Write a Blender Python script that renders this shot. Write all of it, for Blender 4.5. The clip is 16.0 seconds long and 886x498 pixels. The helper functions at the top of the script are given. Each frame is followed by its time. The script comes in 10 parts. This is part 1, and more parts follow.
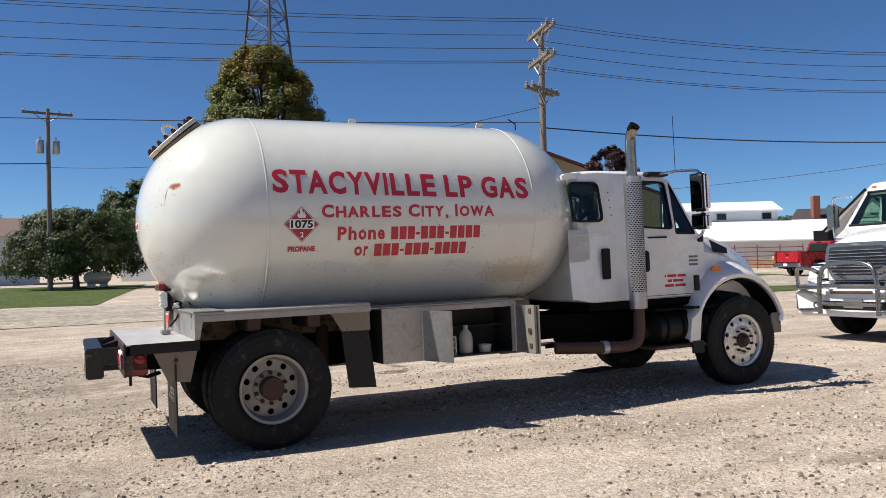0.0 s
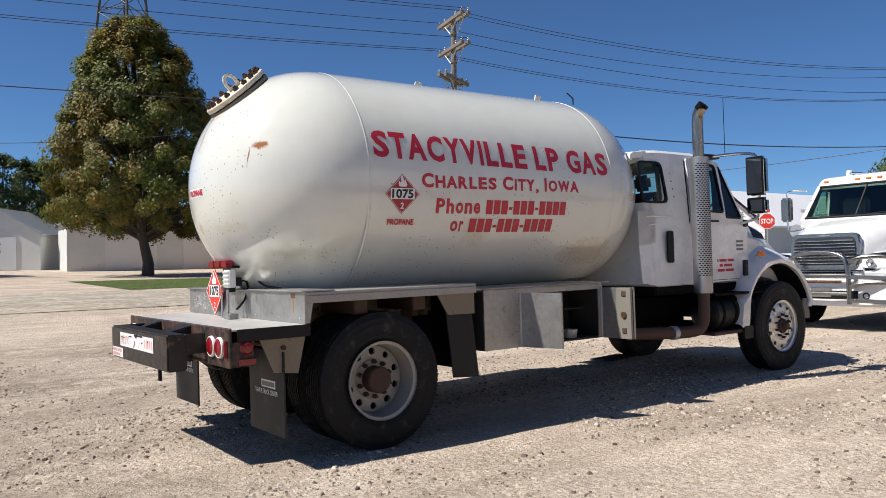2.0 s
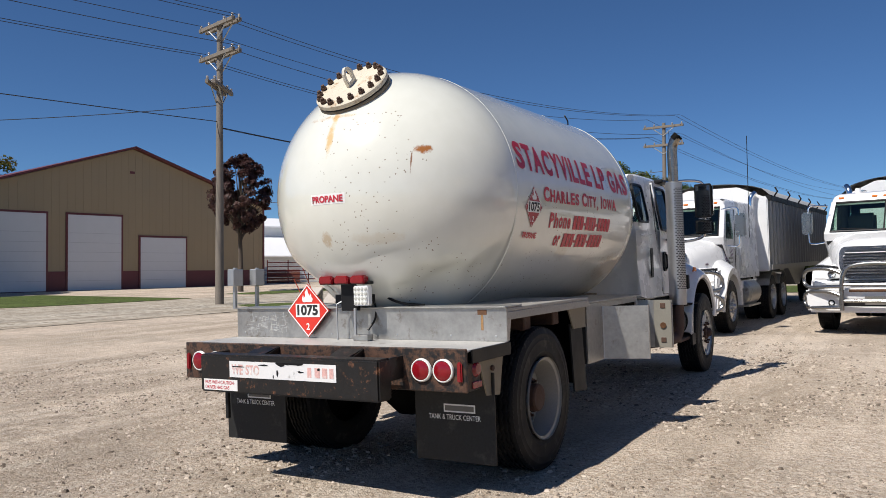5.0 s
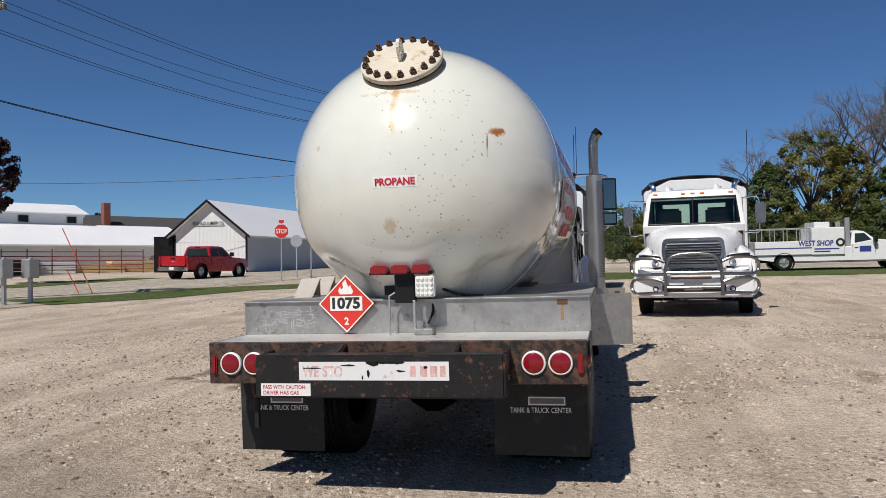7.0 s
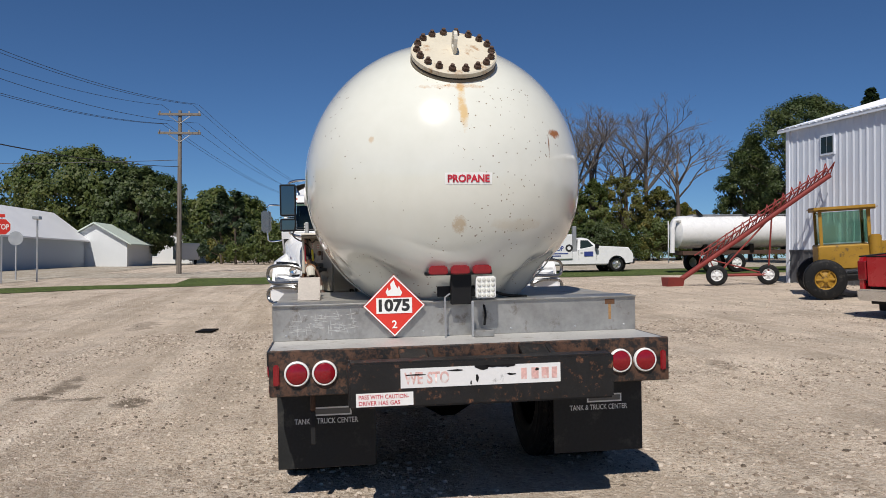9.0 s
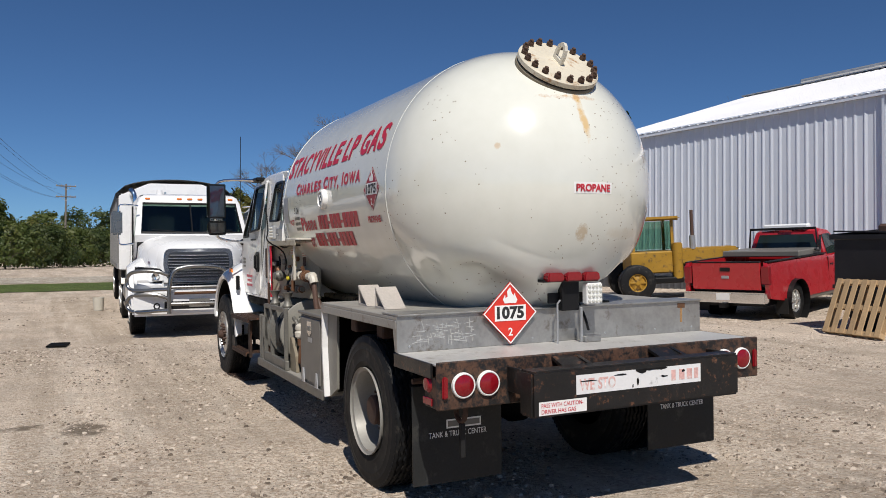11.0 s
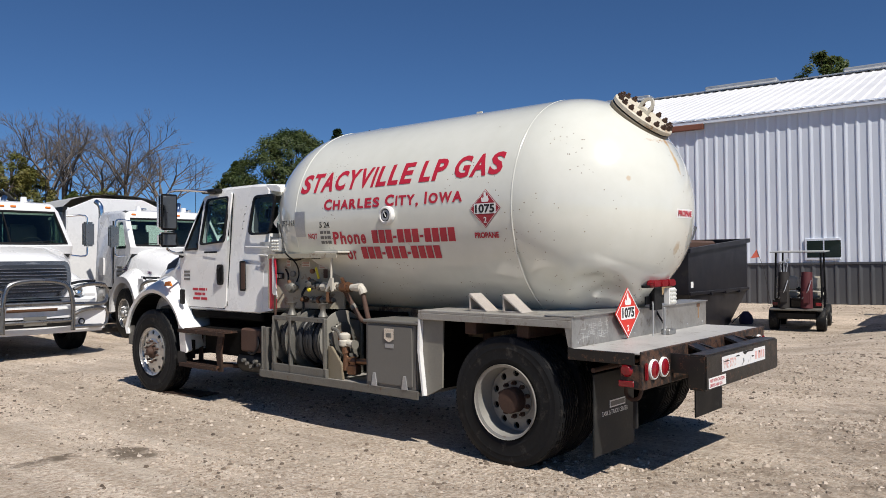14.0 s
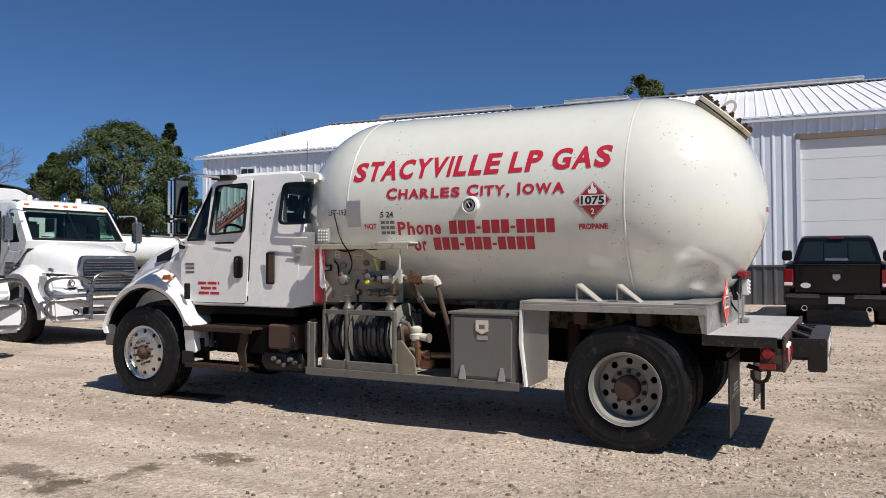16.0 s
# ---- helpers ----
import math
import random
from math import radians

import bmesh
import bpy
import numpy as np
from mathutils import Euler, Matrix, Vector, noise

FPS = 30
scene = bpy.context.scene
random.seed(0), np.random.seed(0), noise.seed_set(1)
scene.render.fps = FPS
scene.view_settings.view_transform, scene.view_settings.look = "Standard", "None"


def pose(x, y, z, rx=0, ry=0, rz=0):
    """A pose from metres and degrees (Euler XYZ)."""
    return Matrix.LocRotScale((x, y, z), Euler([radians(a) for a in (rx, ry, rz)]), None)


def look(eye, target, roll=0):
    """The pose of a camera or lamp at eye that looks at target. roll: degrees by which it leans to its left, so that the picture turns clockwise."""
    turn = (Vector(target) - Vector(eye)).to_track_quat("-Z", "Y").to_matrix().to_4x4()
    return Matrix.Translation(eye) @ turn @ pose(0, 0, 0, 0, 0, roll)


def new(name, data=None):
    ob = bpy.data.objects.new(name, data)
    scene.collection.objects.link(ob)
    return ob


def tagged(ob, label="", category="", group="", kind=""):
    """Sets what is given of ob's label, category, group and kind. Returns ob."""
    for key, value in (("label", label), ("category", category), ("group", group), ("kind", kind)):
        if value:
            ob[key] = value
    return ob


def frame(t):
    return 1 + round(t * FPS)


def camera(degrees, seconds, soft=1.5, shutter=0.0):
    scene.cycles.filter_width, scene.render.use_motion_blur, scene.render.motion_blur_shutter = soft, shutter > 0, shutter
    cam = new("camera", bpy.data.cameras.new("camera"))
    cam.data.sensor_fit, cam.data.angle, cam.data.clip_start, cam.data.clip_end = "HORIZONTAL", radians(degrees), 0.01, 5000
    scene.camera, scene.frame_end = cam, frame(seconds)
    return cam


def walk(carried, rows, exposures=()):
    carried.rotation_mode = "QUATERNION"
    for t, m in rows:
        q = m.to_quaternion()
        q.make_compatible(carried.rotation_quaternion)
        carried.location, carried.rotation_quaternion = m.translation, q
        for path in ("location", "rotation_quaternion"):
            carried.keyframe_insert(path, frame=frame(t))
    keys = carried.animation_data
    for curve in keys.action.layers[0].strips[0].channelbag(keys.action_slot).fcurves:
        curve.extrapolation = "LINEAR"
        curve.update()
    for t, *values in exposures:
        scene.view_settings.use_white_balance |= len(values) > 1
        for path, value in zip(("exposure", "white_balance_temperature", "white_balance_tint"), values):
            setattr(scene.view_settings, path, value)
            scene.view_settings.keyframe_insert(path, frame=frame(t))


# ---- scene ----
cam = camera(58.4, 16.0, 0.85)
PATH = [
    (0, (-0.033, 0.038, 1.584), (0.839, 1.837, 1.607), -1.2),
    (0.5, (-0.446, 0.429, 1.563), (0.508, 2.186, 1.587), -1.1),
    (1, (-0.83, 0.91, 1.518), (0.203, 2.623, 1.538), -1.0),
    (1.5, (-1.246, 1.323, 1.494), (-0.136, 2.987, 1.505), -0.7),
    (2, (-1.588, 1.775, 1.46), (-0.394, 3.38, 1.464), -0.4),
    (2.5, (-2.034, 2.222, 1.454), (-0.733, 3.74, 1.459), -0.0),
    (3, (-2.443, 2.665, 1.45), (-1.019, 4.07, 1.46), 0.2),
    (3.5, (-2.821, 3.135, 1.43), (-1.283, 4.414, 1.447), 0.3),
    (4, (-3.203, 3.562, 1.463), (-1.582, 4.734, 1.491), 0.1),
    (4.5, (-3.503, 4.097, 1.464), (-1.826, 5.185, 1.503), -0.1),
    (4.7, (-3.643, 4.288, 1.445), (-1.945, 5.344, 1.488), -0.2),
    (6.8, (-4.323, 6.544, 1.452), (-2.379, 7.014, 1.473), -0.4),
    (7, (-4.36, 6.777, 1.447), (-2.399, 7.172, 1.465), -0.3),
    (7.5, (-4.398, 7.356, 1.444), (-2.408, 7.562, 1.46), -0.1),
    (8, (-4.326, 7.979, 1.431), (-2.326, 7.998, 1.451), 0.0),
    (8.5, (-4.309, 8.544, 1.426), (-2.315, 8.39, 1.448), 0.2),
    (8.7, (-4.305, 8.748, 1.431), (-2.317, 8.526, 1.454), 0.2),
    (10.8, (-3.546, 11.053, 1.42), (-1.732, 10.21, 1.455), 0.4),
    (11, (-3.507, 11.268, 1.437), (-1.719, 10.372, 1.475), 0.3),
    (11.5, (-3.292, 11.834, 1.421), (-1.572, 10.815, 1.463), 0.4),
    (12, (-3.15, 12.401, 1.4), (-1.506, 11.264, 1.444), 0.4),
    (12.5, (-2.964, 12.961, 1.371), (-1.405, 11.709, 1.416), 0.3),
    (13, (-2.759, 13.558, 1.394), (-1.294, 12.198, 1.444), 0.1),
    (13.5, (-2.47, 14.012, 1.414), (-1.095, 12.561, 1.473), -0.1),
    (14, (-2.052, 14.449, 1.414), (-0.767, 12.918, 1.485), -0.2),
    (14.5, (-1.637, 14.895, 1.44), (-0.44, 13.294, 1.513), -0.3),
    (15, (-1.049, 15.236, 1.404), (0.055, 13.57, 1.479), -0.2),
    (15.5, (-0.484, 15.568, 1.367), (0.514, 13.837, 1.444), -0.1),
    (16, (0.096, 15.737, 1.292), (0.985, 13.947, 1.375), -0.0),
]
walk(cam, [(t, look(eye, target, roll)) for t, eye, target, roll in PATH],
     exposures=[(0.0, 0.44), (3.0, 0.41), (4.7, 0.26), (7.0, -0.04), (8.7, -0.06), (11.0, -0.03), (13.0, 0.06), (16.0, 0.19)])

# ---------------------------------------------------------------- world and sun
SUN_AZ, SUN_EL = 160.5, 51.5      # direction towards the sun, degrees from +x and above the horizon
world = bpy.data.worlds.new("sky_world")
scene.world = world
world.use_nodes = True
wn, wl = world.node_tree.nodes, world.node_tree.links
sky = wn.new("ShaderNodeTexSky")
sky.sky_type, sky.sun_disc = "NISHITA", False
sky.sun_elevation, sky.sun_rotation = radians(SUN_EL), radians(90 - SUN_AZ)
sky.altitude, sky.air_density, sky.dust_density, sky.ozone_density = 1500.0, 0.80, 0.05, 5.0
wn["Background"].inputs["Strength"].default_value = 0.068
deep = wn.new("ShaderNodeMix")          # a deeper blue, as on a dry clear day
deep.data_type, deep.blend_type = "RGBA", "MULTIPLY"
deep.inputs["Factor"].default_value = 1.0
deep.inputs["B"].default_value = (0.66, 0.88, 1.06, 1)
wl.new(sky.outputs["Color"], deep.inputs["A"])
wl.new(deep.outputs["Result"], wn["Background"].inputs["Color"])
sun_data = bpy.data.lights.new("sun", "SUN")
sun_data.energy, sun_data.angle, sun_data.color = 4.8, radians(0.55), (1.0, 0.945, 0.87)
sun_ob = new("sun", sun_data)
sun_ob.matrix_world = look((0, 0, 40), Vector((0, 0, 40)) - Vector((math.cos(radians(SUN_AZ)) * math.cos(radians(SUN_EL)),
                           math.sin(radians(SUN_AZ)) * math.cos(radians(SUN_EL)), math.sin(radians(SUN_EL)))))

# ---------------------------------------------------------------- materials
def ramp(nt, fac, stops):
    r = nt.nodes.new("ShaderNodeValToRGB")
    el = r.color_ramp.elements
    while len(el) < len(stops):
        el.new(0.5)
    for e, (p, c) in zip(el, stops):
        e.position, e.color = p, (*c, 1) if len(c) == 3 else c
    nt.links.new(fac, r.inputs["Fac"])
    return r.outputs["Color"]


def noise_tex(nt, vec, scale, detail=4.0, rough=0.6):
    n = nt.nodes.new("ShaderNodeTexNoise")
    n.inputs["Scale"].default_value, n.inputs["Detail"].default_value, n.inputs["Roughness"].default_value = scale, detail, rough
    if vec is not None:
        nt.links.new(vec, n.inputs["Vector"])
    return n.outputs["Fac"]


def mix(nt, fac, a, b, mode="MIX"):
    m = nt.nodes.new("ShaderNodeMix")
    m.data_type, m.blend_type = "RGBA", mode
    for value, sock in ((fac, m.inputs["Factor"]), (a, m.inputs["A"]), (b, m.inputs["B"])):
        if isinstance(value, bpy.types.NodeSocket):
            nt.links.new(value, sock)
        elif isinstance(value, (int, float)):
            sock.default_value = value
        else:
            sock.default_value = (*value, 1)
    return m.outputs["Result"]


def maths(nt, op, a, b=0.0):
    m = nt.nodes.new("ShaderNodeMath")
    m.operation = op
    for value, sock in ((a, m.inputs[0]), (b, m.inputs[1])):
        if isinstance(value, bpy.types.NodeSocket):
            nt.links.new(value, sock)
        else:
            sock.default_value = value
    return m.outputs[0]


def mat(name, base, rough=0.5, metal=0.0, var=0.12, scale=3.0, fine=60.0, bump=0.0, dirt=None, dirt_at=0.6, coat=0.0, random_tint=0.0, spec=0.5, bump_scale=None):
    """A surface with broad and fine variation of its colour and gloss, dirt or rust in patches, and relief."""
    m = bpy.data.materials.new(name)
    m.use_nodes = True
    nt = m.node_tree
    b = nt.nodes["Principled BSDF"]
    co = nt.nodes.new("ShaderNodeTexCoord").outputs["Object"]
    broad, small = noise_tex(nt, co, scale, 5), noise_tex(nt, co, fine, 3)
    lo, hi = [c * (1 - var) for c in base], [min(1, c * (1 + var)) for c in base]
    col = mix(nt, 0.5, ramp(nt, broad, [(0.3, lo), (0.7, hi)]), ramp(nt, small, [(0.3, lo), (0.7, hi)]))
    if random_tint:
        info = nt.nodes.new("ShaderNodeObjectInfo").outputs["Random"]
        col = mix(nt, 1.0, col, ramp(nt, info, [(0, (1 - random_tint,) * 3), (1, (1 + random_tint,) * 3)]), "MULTIPLY")
    if dirt:
        patches = noise_tex(nt, co, scale * 1.7, 8, 0.7)
        fac = ramp(nt, patches, [(dirt_at, (0, 0, 0)), (dirt_at + 0.12, (1, 1, 1))])
        col = mix(nt, fac, col, dirt)
    nt.links.new(col, b.inputs["Base Color"])
    nt.links.new(ramp(nt, broad, [(0.3, (rough * 0.8,) * 3), (0.7, (min(1, rough * 1.2),) * 3)]), b.inputs["Roughness"])
    b.inputs["Metallic"].default_value = metal
    b.inputs["Coat Weight"].default_value = coat
    b.inputs["Coat Roughness"].default_value = 0.06
    b.inputs["Specular IOR Level"].default_value = spec
    if bump:
        bp = nt.nodes.new("ShaderNodeBump")
        bp.inputs["Strength"].default_value, bp.inputs["Distance"].default_value = 0.6, bump
        nt.links.new(noise_tex(nt, co, bump_scale or fine, 6, 0.65), bp.inputs["Height"])
        nt.links.new(bp.outputs["Normal"], b.inputs["Normal"])
    return m


def glass_mat(name, tint, rough=0.02, trans=0.0):
    m = bpy.data.materials.new(name)
    m.use_nodes = True
    b = m.node_tree.nodes["Principled BSDF"]
    b.inputs["Base Color"].default_value = (*tint, 1)
    b.inputs["Roughness"].default_value = rough
    b.inputs["Transmission Weight"].default_value = trans
    b.inputs["IOR"].default_value = 1.45
    return m


def pane_mat(name, tint):
    """Thin tinted glass: mostly clear, with a gloss that grows towards grazing."""
    m = bpy.data.materials.new(name)
    m.use_nodes = True
    nt = m.node_tree
    nt.nodes.remove(nt.nodes["Principled BSDF"])
    t, g, f, ms = (nt.nodes.new(k) for k in ("ShaderNodeBsdfTransparent", "ShaderNodeBsdfGlossy", "ShaderNodeLayerWeight", "ShaderNodeMixShader"))
    t.inputs["Color"].default_value = (*tint, 1)
    g.inputs["Roughness"].default_value = 0.02
    f.inputs["Blend"].default_value = 0.25
    nt.links.new(maths(nt, "ADD", maths(nt, "MULTIPLY", maths(nt, "POWER", f.outputs["Facing"], 2.0), 0.4), 0.05), ms.inputs[0])
    nt.links.new(t.outputs[0], ms.inputs[1])
    nt.links.new(g.outputs[0], ms.inputs[2])
    nt.links.new(ms.outputs[0], nt.nodes["Material Output"].inputs["Surface"])
    return m


def leaf_mat(name, a, b_, c):
    m = bpy.data.materials.new(name)
    m.use_nodes = True
    nt = m.node_tree
    b = nt.nodes["Principled BSDF"]
    geo = nt.nodes.new("ShaderNodeNewGeometry").outputs["Random Per Island"]
    co = nt.nodes.new("ShaderNodeTexCoord").outputs["Object"]
    broad = noise_tex(nt, co, 0.45, 3)
    col = mix(nt, ramp(nt, broad, [(0.42, (0, 0, 0)), (0.62, (1, 1, 1))]), ramp(nt, geo, [(0, a), (1, b_)]), ramp(nt, geo, [(0, b_), (1, c)]))
    nt.links.new(col, b.inputs["Base Color"])
    b.inputs["Roughness"].default_value = 0.55
    b.inputs["Subsurface Weight"].default_value = 0.0
    tr = nt.nodes.new("ShaderNodeBsdfTranslucent")
    nt.links.new(col, tr.inputs["Color"])
    ms = nt.nodes.new("ShaderNodeMixShader")
    ms.inputs[0].default_value = 0.4
    nt.links.new(b.outputs[0], ms.inputs[1])
    nt.links.new(tr.outputs[0], ms.inputs[2])
    nt.links.new(ms.outputs[0], nt.nodes["Material Output"].inputs["Surface"])
    return m


M_white = mat("white_paint", (0.80, 0.80, 0.785), 0.28, var=0.04, coat=0.7, dirt=(0.66, 0.63, 0.57), dirt_at=0.66)
M_cream = mat("cream_paint", (0.60, 0.575, 0.50), 0.45, var=0.08, dirt=(0.24, 0.13, 0.06), dirt_at=0.66)
M_greybox = mat("grey_paint", (0.15, 0.145, 0.132), 0.42, var=0.06, dirt=(0.16, 0.15, 0.13), dirt_at=0.62)
M_steel = mat("bare_aluminium", (0.38, 0.375, 0.36), 0.40, 0.75, var=0.2, scale=4, fine=25, dirt=(0.22, 0.19, 0.16), dirt_at=0.57)
# near-black: the open tool box's inner shade put into the colour
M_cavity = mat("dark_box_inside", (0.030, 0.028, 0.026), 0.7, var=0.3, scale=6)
M_deck = mat("deck_plate", (0.36, 0.345, 0.315), 0.55, 0.35, var=0.15, scale=5, dirt=(0.22, 0.19, 0.155), dirt_at=0.55)
M_taildeck = mat("worn_tail_deck", (0.52, 0.51, 0.49), 0.5, 0.35, var=0.15, scale=5, dirt=(0.30, 0.27, 0.23), dirt_at=0.57)
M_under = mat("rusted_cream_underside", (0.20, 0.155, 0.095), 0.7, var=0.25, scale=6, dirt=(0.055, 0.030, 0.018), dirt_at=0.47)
M_splash = mat("grey_cream_panel", (0.21, 0.20, 0.172), 0.55, var=0.1, scale=4, dirt=(0.17, 0.12, 0.075), dirt_at=0.62)
M_tanplate = mat("tan_plate", (0.21, 0.178, 0.125), 0.6, var=0.12, scale=5, dirt=(0.10, 0.06, 0.035), dirt_at=0.60)
M_weathered = mat("weathered_galvanised", (0.18, 0.174, 0.155), 0.5, 0.45, var=0.2, scale=9, dirt=(0.13, 0.085, 0.05), dirt_at=0.58)
M_step = mat("rusty_grating", (0.040, 0.024, 0.018), 0.7, var=0.5, scale=14, dirt=(0.13, 0.062, 0.036), dirt_at=0.55, spec=0.25)
M_flap = mat("dusty_flap_rubber", (0.020, 0.021, 0.021), 0.5, var=0.3, scale=3, dirt=(0.055, 0.052, 0.047), dirt_at=0.57, spec=0.3)
M_stack = mat("tarnished_stack", (0.30, 0.275, 0.24), 0.24, 0.95, var=0.2, scale=5)
M_chrome = mat("chrome", (0.75, 0.76, 0.77), 0.12, 1.0, var=0.05)
M_rim = mat("polished_rim", (0.60, 0.60, 0.59), 0.30, 0.8, var=0.08, fine=20, dirt=(0.36, 0.32, 0.27), dirt_at=0.60)
M_rim_grey = mat("painted_rim", (0.31, 0.30, 0.275), 0.5, 0.3, var=0.1, dirt=(0.22, 0.15, 0.1), dirt_at=0.64)
M_black = mat("black_paint", (0.007, 0.007, 0.0075), 0.45, var=0.2, bump=0.001, spec=0.3)
M_blackrust = mat("chipped_black_paint", (0.010, 0.0095, 0.0095), 0.38, var=0.3, scale=11, dirt=(0.17, 0.075, 0.040), dirt_at=0.565, bump=0.002)
M_lampbar = mat("rusted_black_bar", (0.085, 0.042, 0.025), 0.6, var=0.4, scale=11, dirt=(0.009, 0.0085, 0.0085), dirt_at=0.44, bump=0.003)
M_frame = mat("dark_frame", (0.006, 0.0055, 0.005), 0.75, var=0.3, scale=6, dirt=(0.03, 0.016, 0.010), dirt_at=0.62, spec=0.08)
M_rust = mat("rusted_steel", (0.062, 0.032, 0.021), 0.8, var=0.35, scale=12, bump=0.002)
M_rustpipe = mat("rusty_pipe", (0.075, 0.040, 0.028), 0.7, var=0.3, scale=8)
M_tyre = mat("tyre_rubber", (0.0105, 0.011, 0.012), 0.60, var=0.35, scale=5, fine=40, dirt=(0.050, 0.046, 0.041), dirt_at=0.55, bump=0.001, spec=0.2)
M_rubber = mat("black_rubber", (0.015, 0.015, 0.0155), 0.55, var=0.2, scale=5, dirt=(0.045, 0.041, 0.036), dirt_at=0.60, spec=0.3)
M_glass = glass_mat("vehicle_glass", (0.018, 0.028, 0.026), 0.03)
M_glass.node_tree.nodes["Principled BSDF"].inputs["Specular IOR Level"].default_value = 0.5
M_pane = pane_mat("green_tinted_glass", (0.66, 0.80, 0.73))
M_cabin = mat("dark_cab_lining", (0.035, 0.036, 0.038), 0.7, var=0.15)
M_clearglass = glass_mat("clear_lens", (0.75, 0.77, 0.78), 0.08)
# dark tint puts the mirrors' dark reflection into their colour
M_mirror = mat("mirror_face", (0.16, 0.17, 0.18), 0.05, 1.0, var=0.02)
M_red = mat("red_lens", (0.22, 0.006, 0.012), 0.15, var=0.15, scale=30, coat=0.3)
M_amber = mat("amber_lens", (0.75, 0.20, 0.03), 0.22, var=0.1)
M_redtext = mat("red_lettering", (0.50, 0.022, 0.045), 0.4, var=0.08, fine=30)
M_redsign = mat("red_sign", (0.62, 0.035, 0.022), 0.38, var=0.07)
M_maroonsign = mat("dark_red_decal", (0.36, 0.028, 0.040), 0.4, var=0.08)
M_signwhite = mat("white_decal", (0.78, 0.78, 0.76), 0.4, var=0.04)
M_inkblack = mat("black_ink", (0.02, 0.02, 0.02), 0.5, var=0.1)
M_ledlens = mat("led_lens", (0.72, 0.72, 0.66), 0.15, 0.3, var=0.1)
M_yellow = mat("yellow_paint", (0.33, 0.185, 0.018), 0.5, var=0.15, scale=4, dirt=(0.10, 0.065, 0.03), dirt_at=0.54)
M_yellowtag = mat("yellow_tag", (0.70, 0.58, 0.03), 0.4)
M_copper = mat("copper_brass", (0.22, 0.115, 0.065), 0.42, 0.7, var=0.25, scale=9)
M_hose = mat("black_hose", (0.026, 0.027, 0.029), 0.36, var=0.2, spec=0.3)
M_plastic = mat("milky_plastic", (0.52, 0.49, 0.42), 0.45, var=0.05)
M_redcar = mat("red_car_paint", (0.40, 0.012, 0.018), 0.28, var=0.06, coat=0.8)
M_blackcar = mat("black_car_paint", (0.006, 0.006, 0.007), 0.22, var=0.1, coat=0.2, spec=0.25)
M_silver = mat("silver_trailer", (0.30, 0.295, 0.285), 0.42, 0.5, var=0.08)
M_tarp = mat("grey_tarp", (0.38, 0.385, 0.38), 0.6, var=0.12)
M_sheet = mat("white_sheet_metal", (0.70, 0.74, 0.81), 0.40, 0.1, var=0.03, scale=0.7)
M_roofsheet = mat("bright_roof_sheet", (0.84, 0.84, 0.85), 0.42, 0.1, var=0.03, scale=0.5)
M_charcoal = mat("charcoal_sheet", (0.085, 0.088, 0.095), 0.5, 0.1, var=0.08)
M_tan = mat("tan_sheet", (0.33, 0.255, 0.15), 0.5, var=0.05, scale=0.6)
M_maroon = mat("maroon_sheet", (0.13, 0.028, 0.032), 0.5, var=0.08)
M_garage = mat("white_garage_door", (0.64, 0.65, 0.66), 0.45, var=0.03)
M_oldwhite = mat("weathered_white_wall", (0.58, 0.59, 0.58), 0.75, var=0.10, scale=0.9, dirt=(0.40, 0.39, 0.36), dirt_at=0.6)
M_greywall = mat("grey_white_siding", (0.60, 0.62, 0.63), 0.7, var=0.06, scale=0.7)
M_shingle = mat("dark_shingles", (0.06, 0.055, 0.055), 0.85, var=0.3, scale=3, fine=25)
M_brick = mat("red_brick", (0.26, 0.09, 0.06), 0.85, var=0.25, fine=14)
M_wood = mat("weathered_pole_wood", (0.18, 0.155, 0.13), 0.85, var=0.25, scale=2, fine=30, bump=0.004)
M_pallet = mat("pallet_wood", (0.42, 0.29, 0.16), 0.8, var=0.22, scale=4, fine=40, random_tint=0.15)
M_lumber = mat("fresh_lumber", (0.55, 0.38, 0.19), 0.75, var=0.15, scale=3, random_tint=0.15)
M_bark = mat("bark", (0.085, 0.065, 0.05), 0.9, var=0.35, scale=4, fine=20, bump=0.02)
M_deadbark = mat("dead_branches", (0.125, 0.108, 0.098), 0.9, var=0.2)
M_galv = mat("galvanised", (0.46, 0.47, 0.48), 0.45, 0.7, var=0.12)
M_wire = mat("cable", (0.02, 0.02, 0.022), 0.6)
M_porcelain = mat("insulator", (0.30, 0.28, 0.27), 0.3, var=0.1)
M_leaf = leaf_mat("green_leaves", (0.050, 0.080, 0.016), (0.085, 0.118, 0.024), (0.150, 0.158, 0.040))
M_leaf_dark = leaf_mat("dark_leaves", (0.036, 0.060, 0.017), (0.062, 0.092, 0.024), (0.105, 0.125, 0.036))
M_leaf_autumn = leaf_mat("turning_leaves", (0.098, 0.130, 0.020), (0.165, 0.172, 0.030), (0.30, 0.165, 0.038))
M_leaf_olive = leaf_mat("olive_leaves", (0.070, 0.088, 0.020), (0.150, 0.152, 0.034), (0.235, 0.195, 0.052))
M_leaf_red = leaf_mat("dark_red_leaves", (0.050, 0.020, 0.018), (0.075, 0.030, 0.026), (0.10, 0.05, 0.035))
M_leaf_needle = leaf_mat("needles", (0.016, 0.036, 0.014), (0.028, 0.052, 0.018), (0.045, 0.07, 0.025))


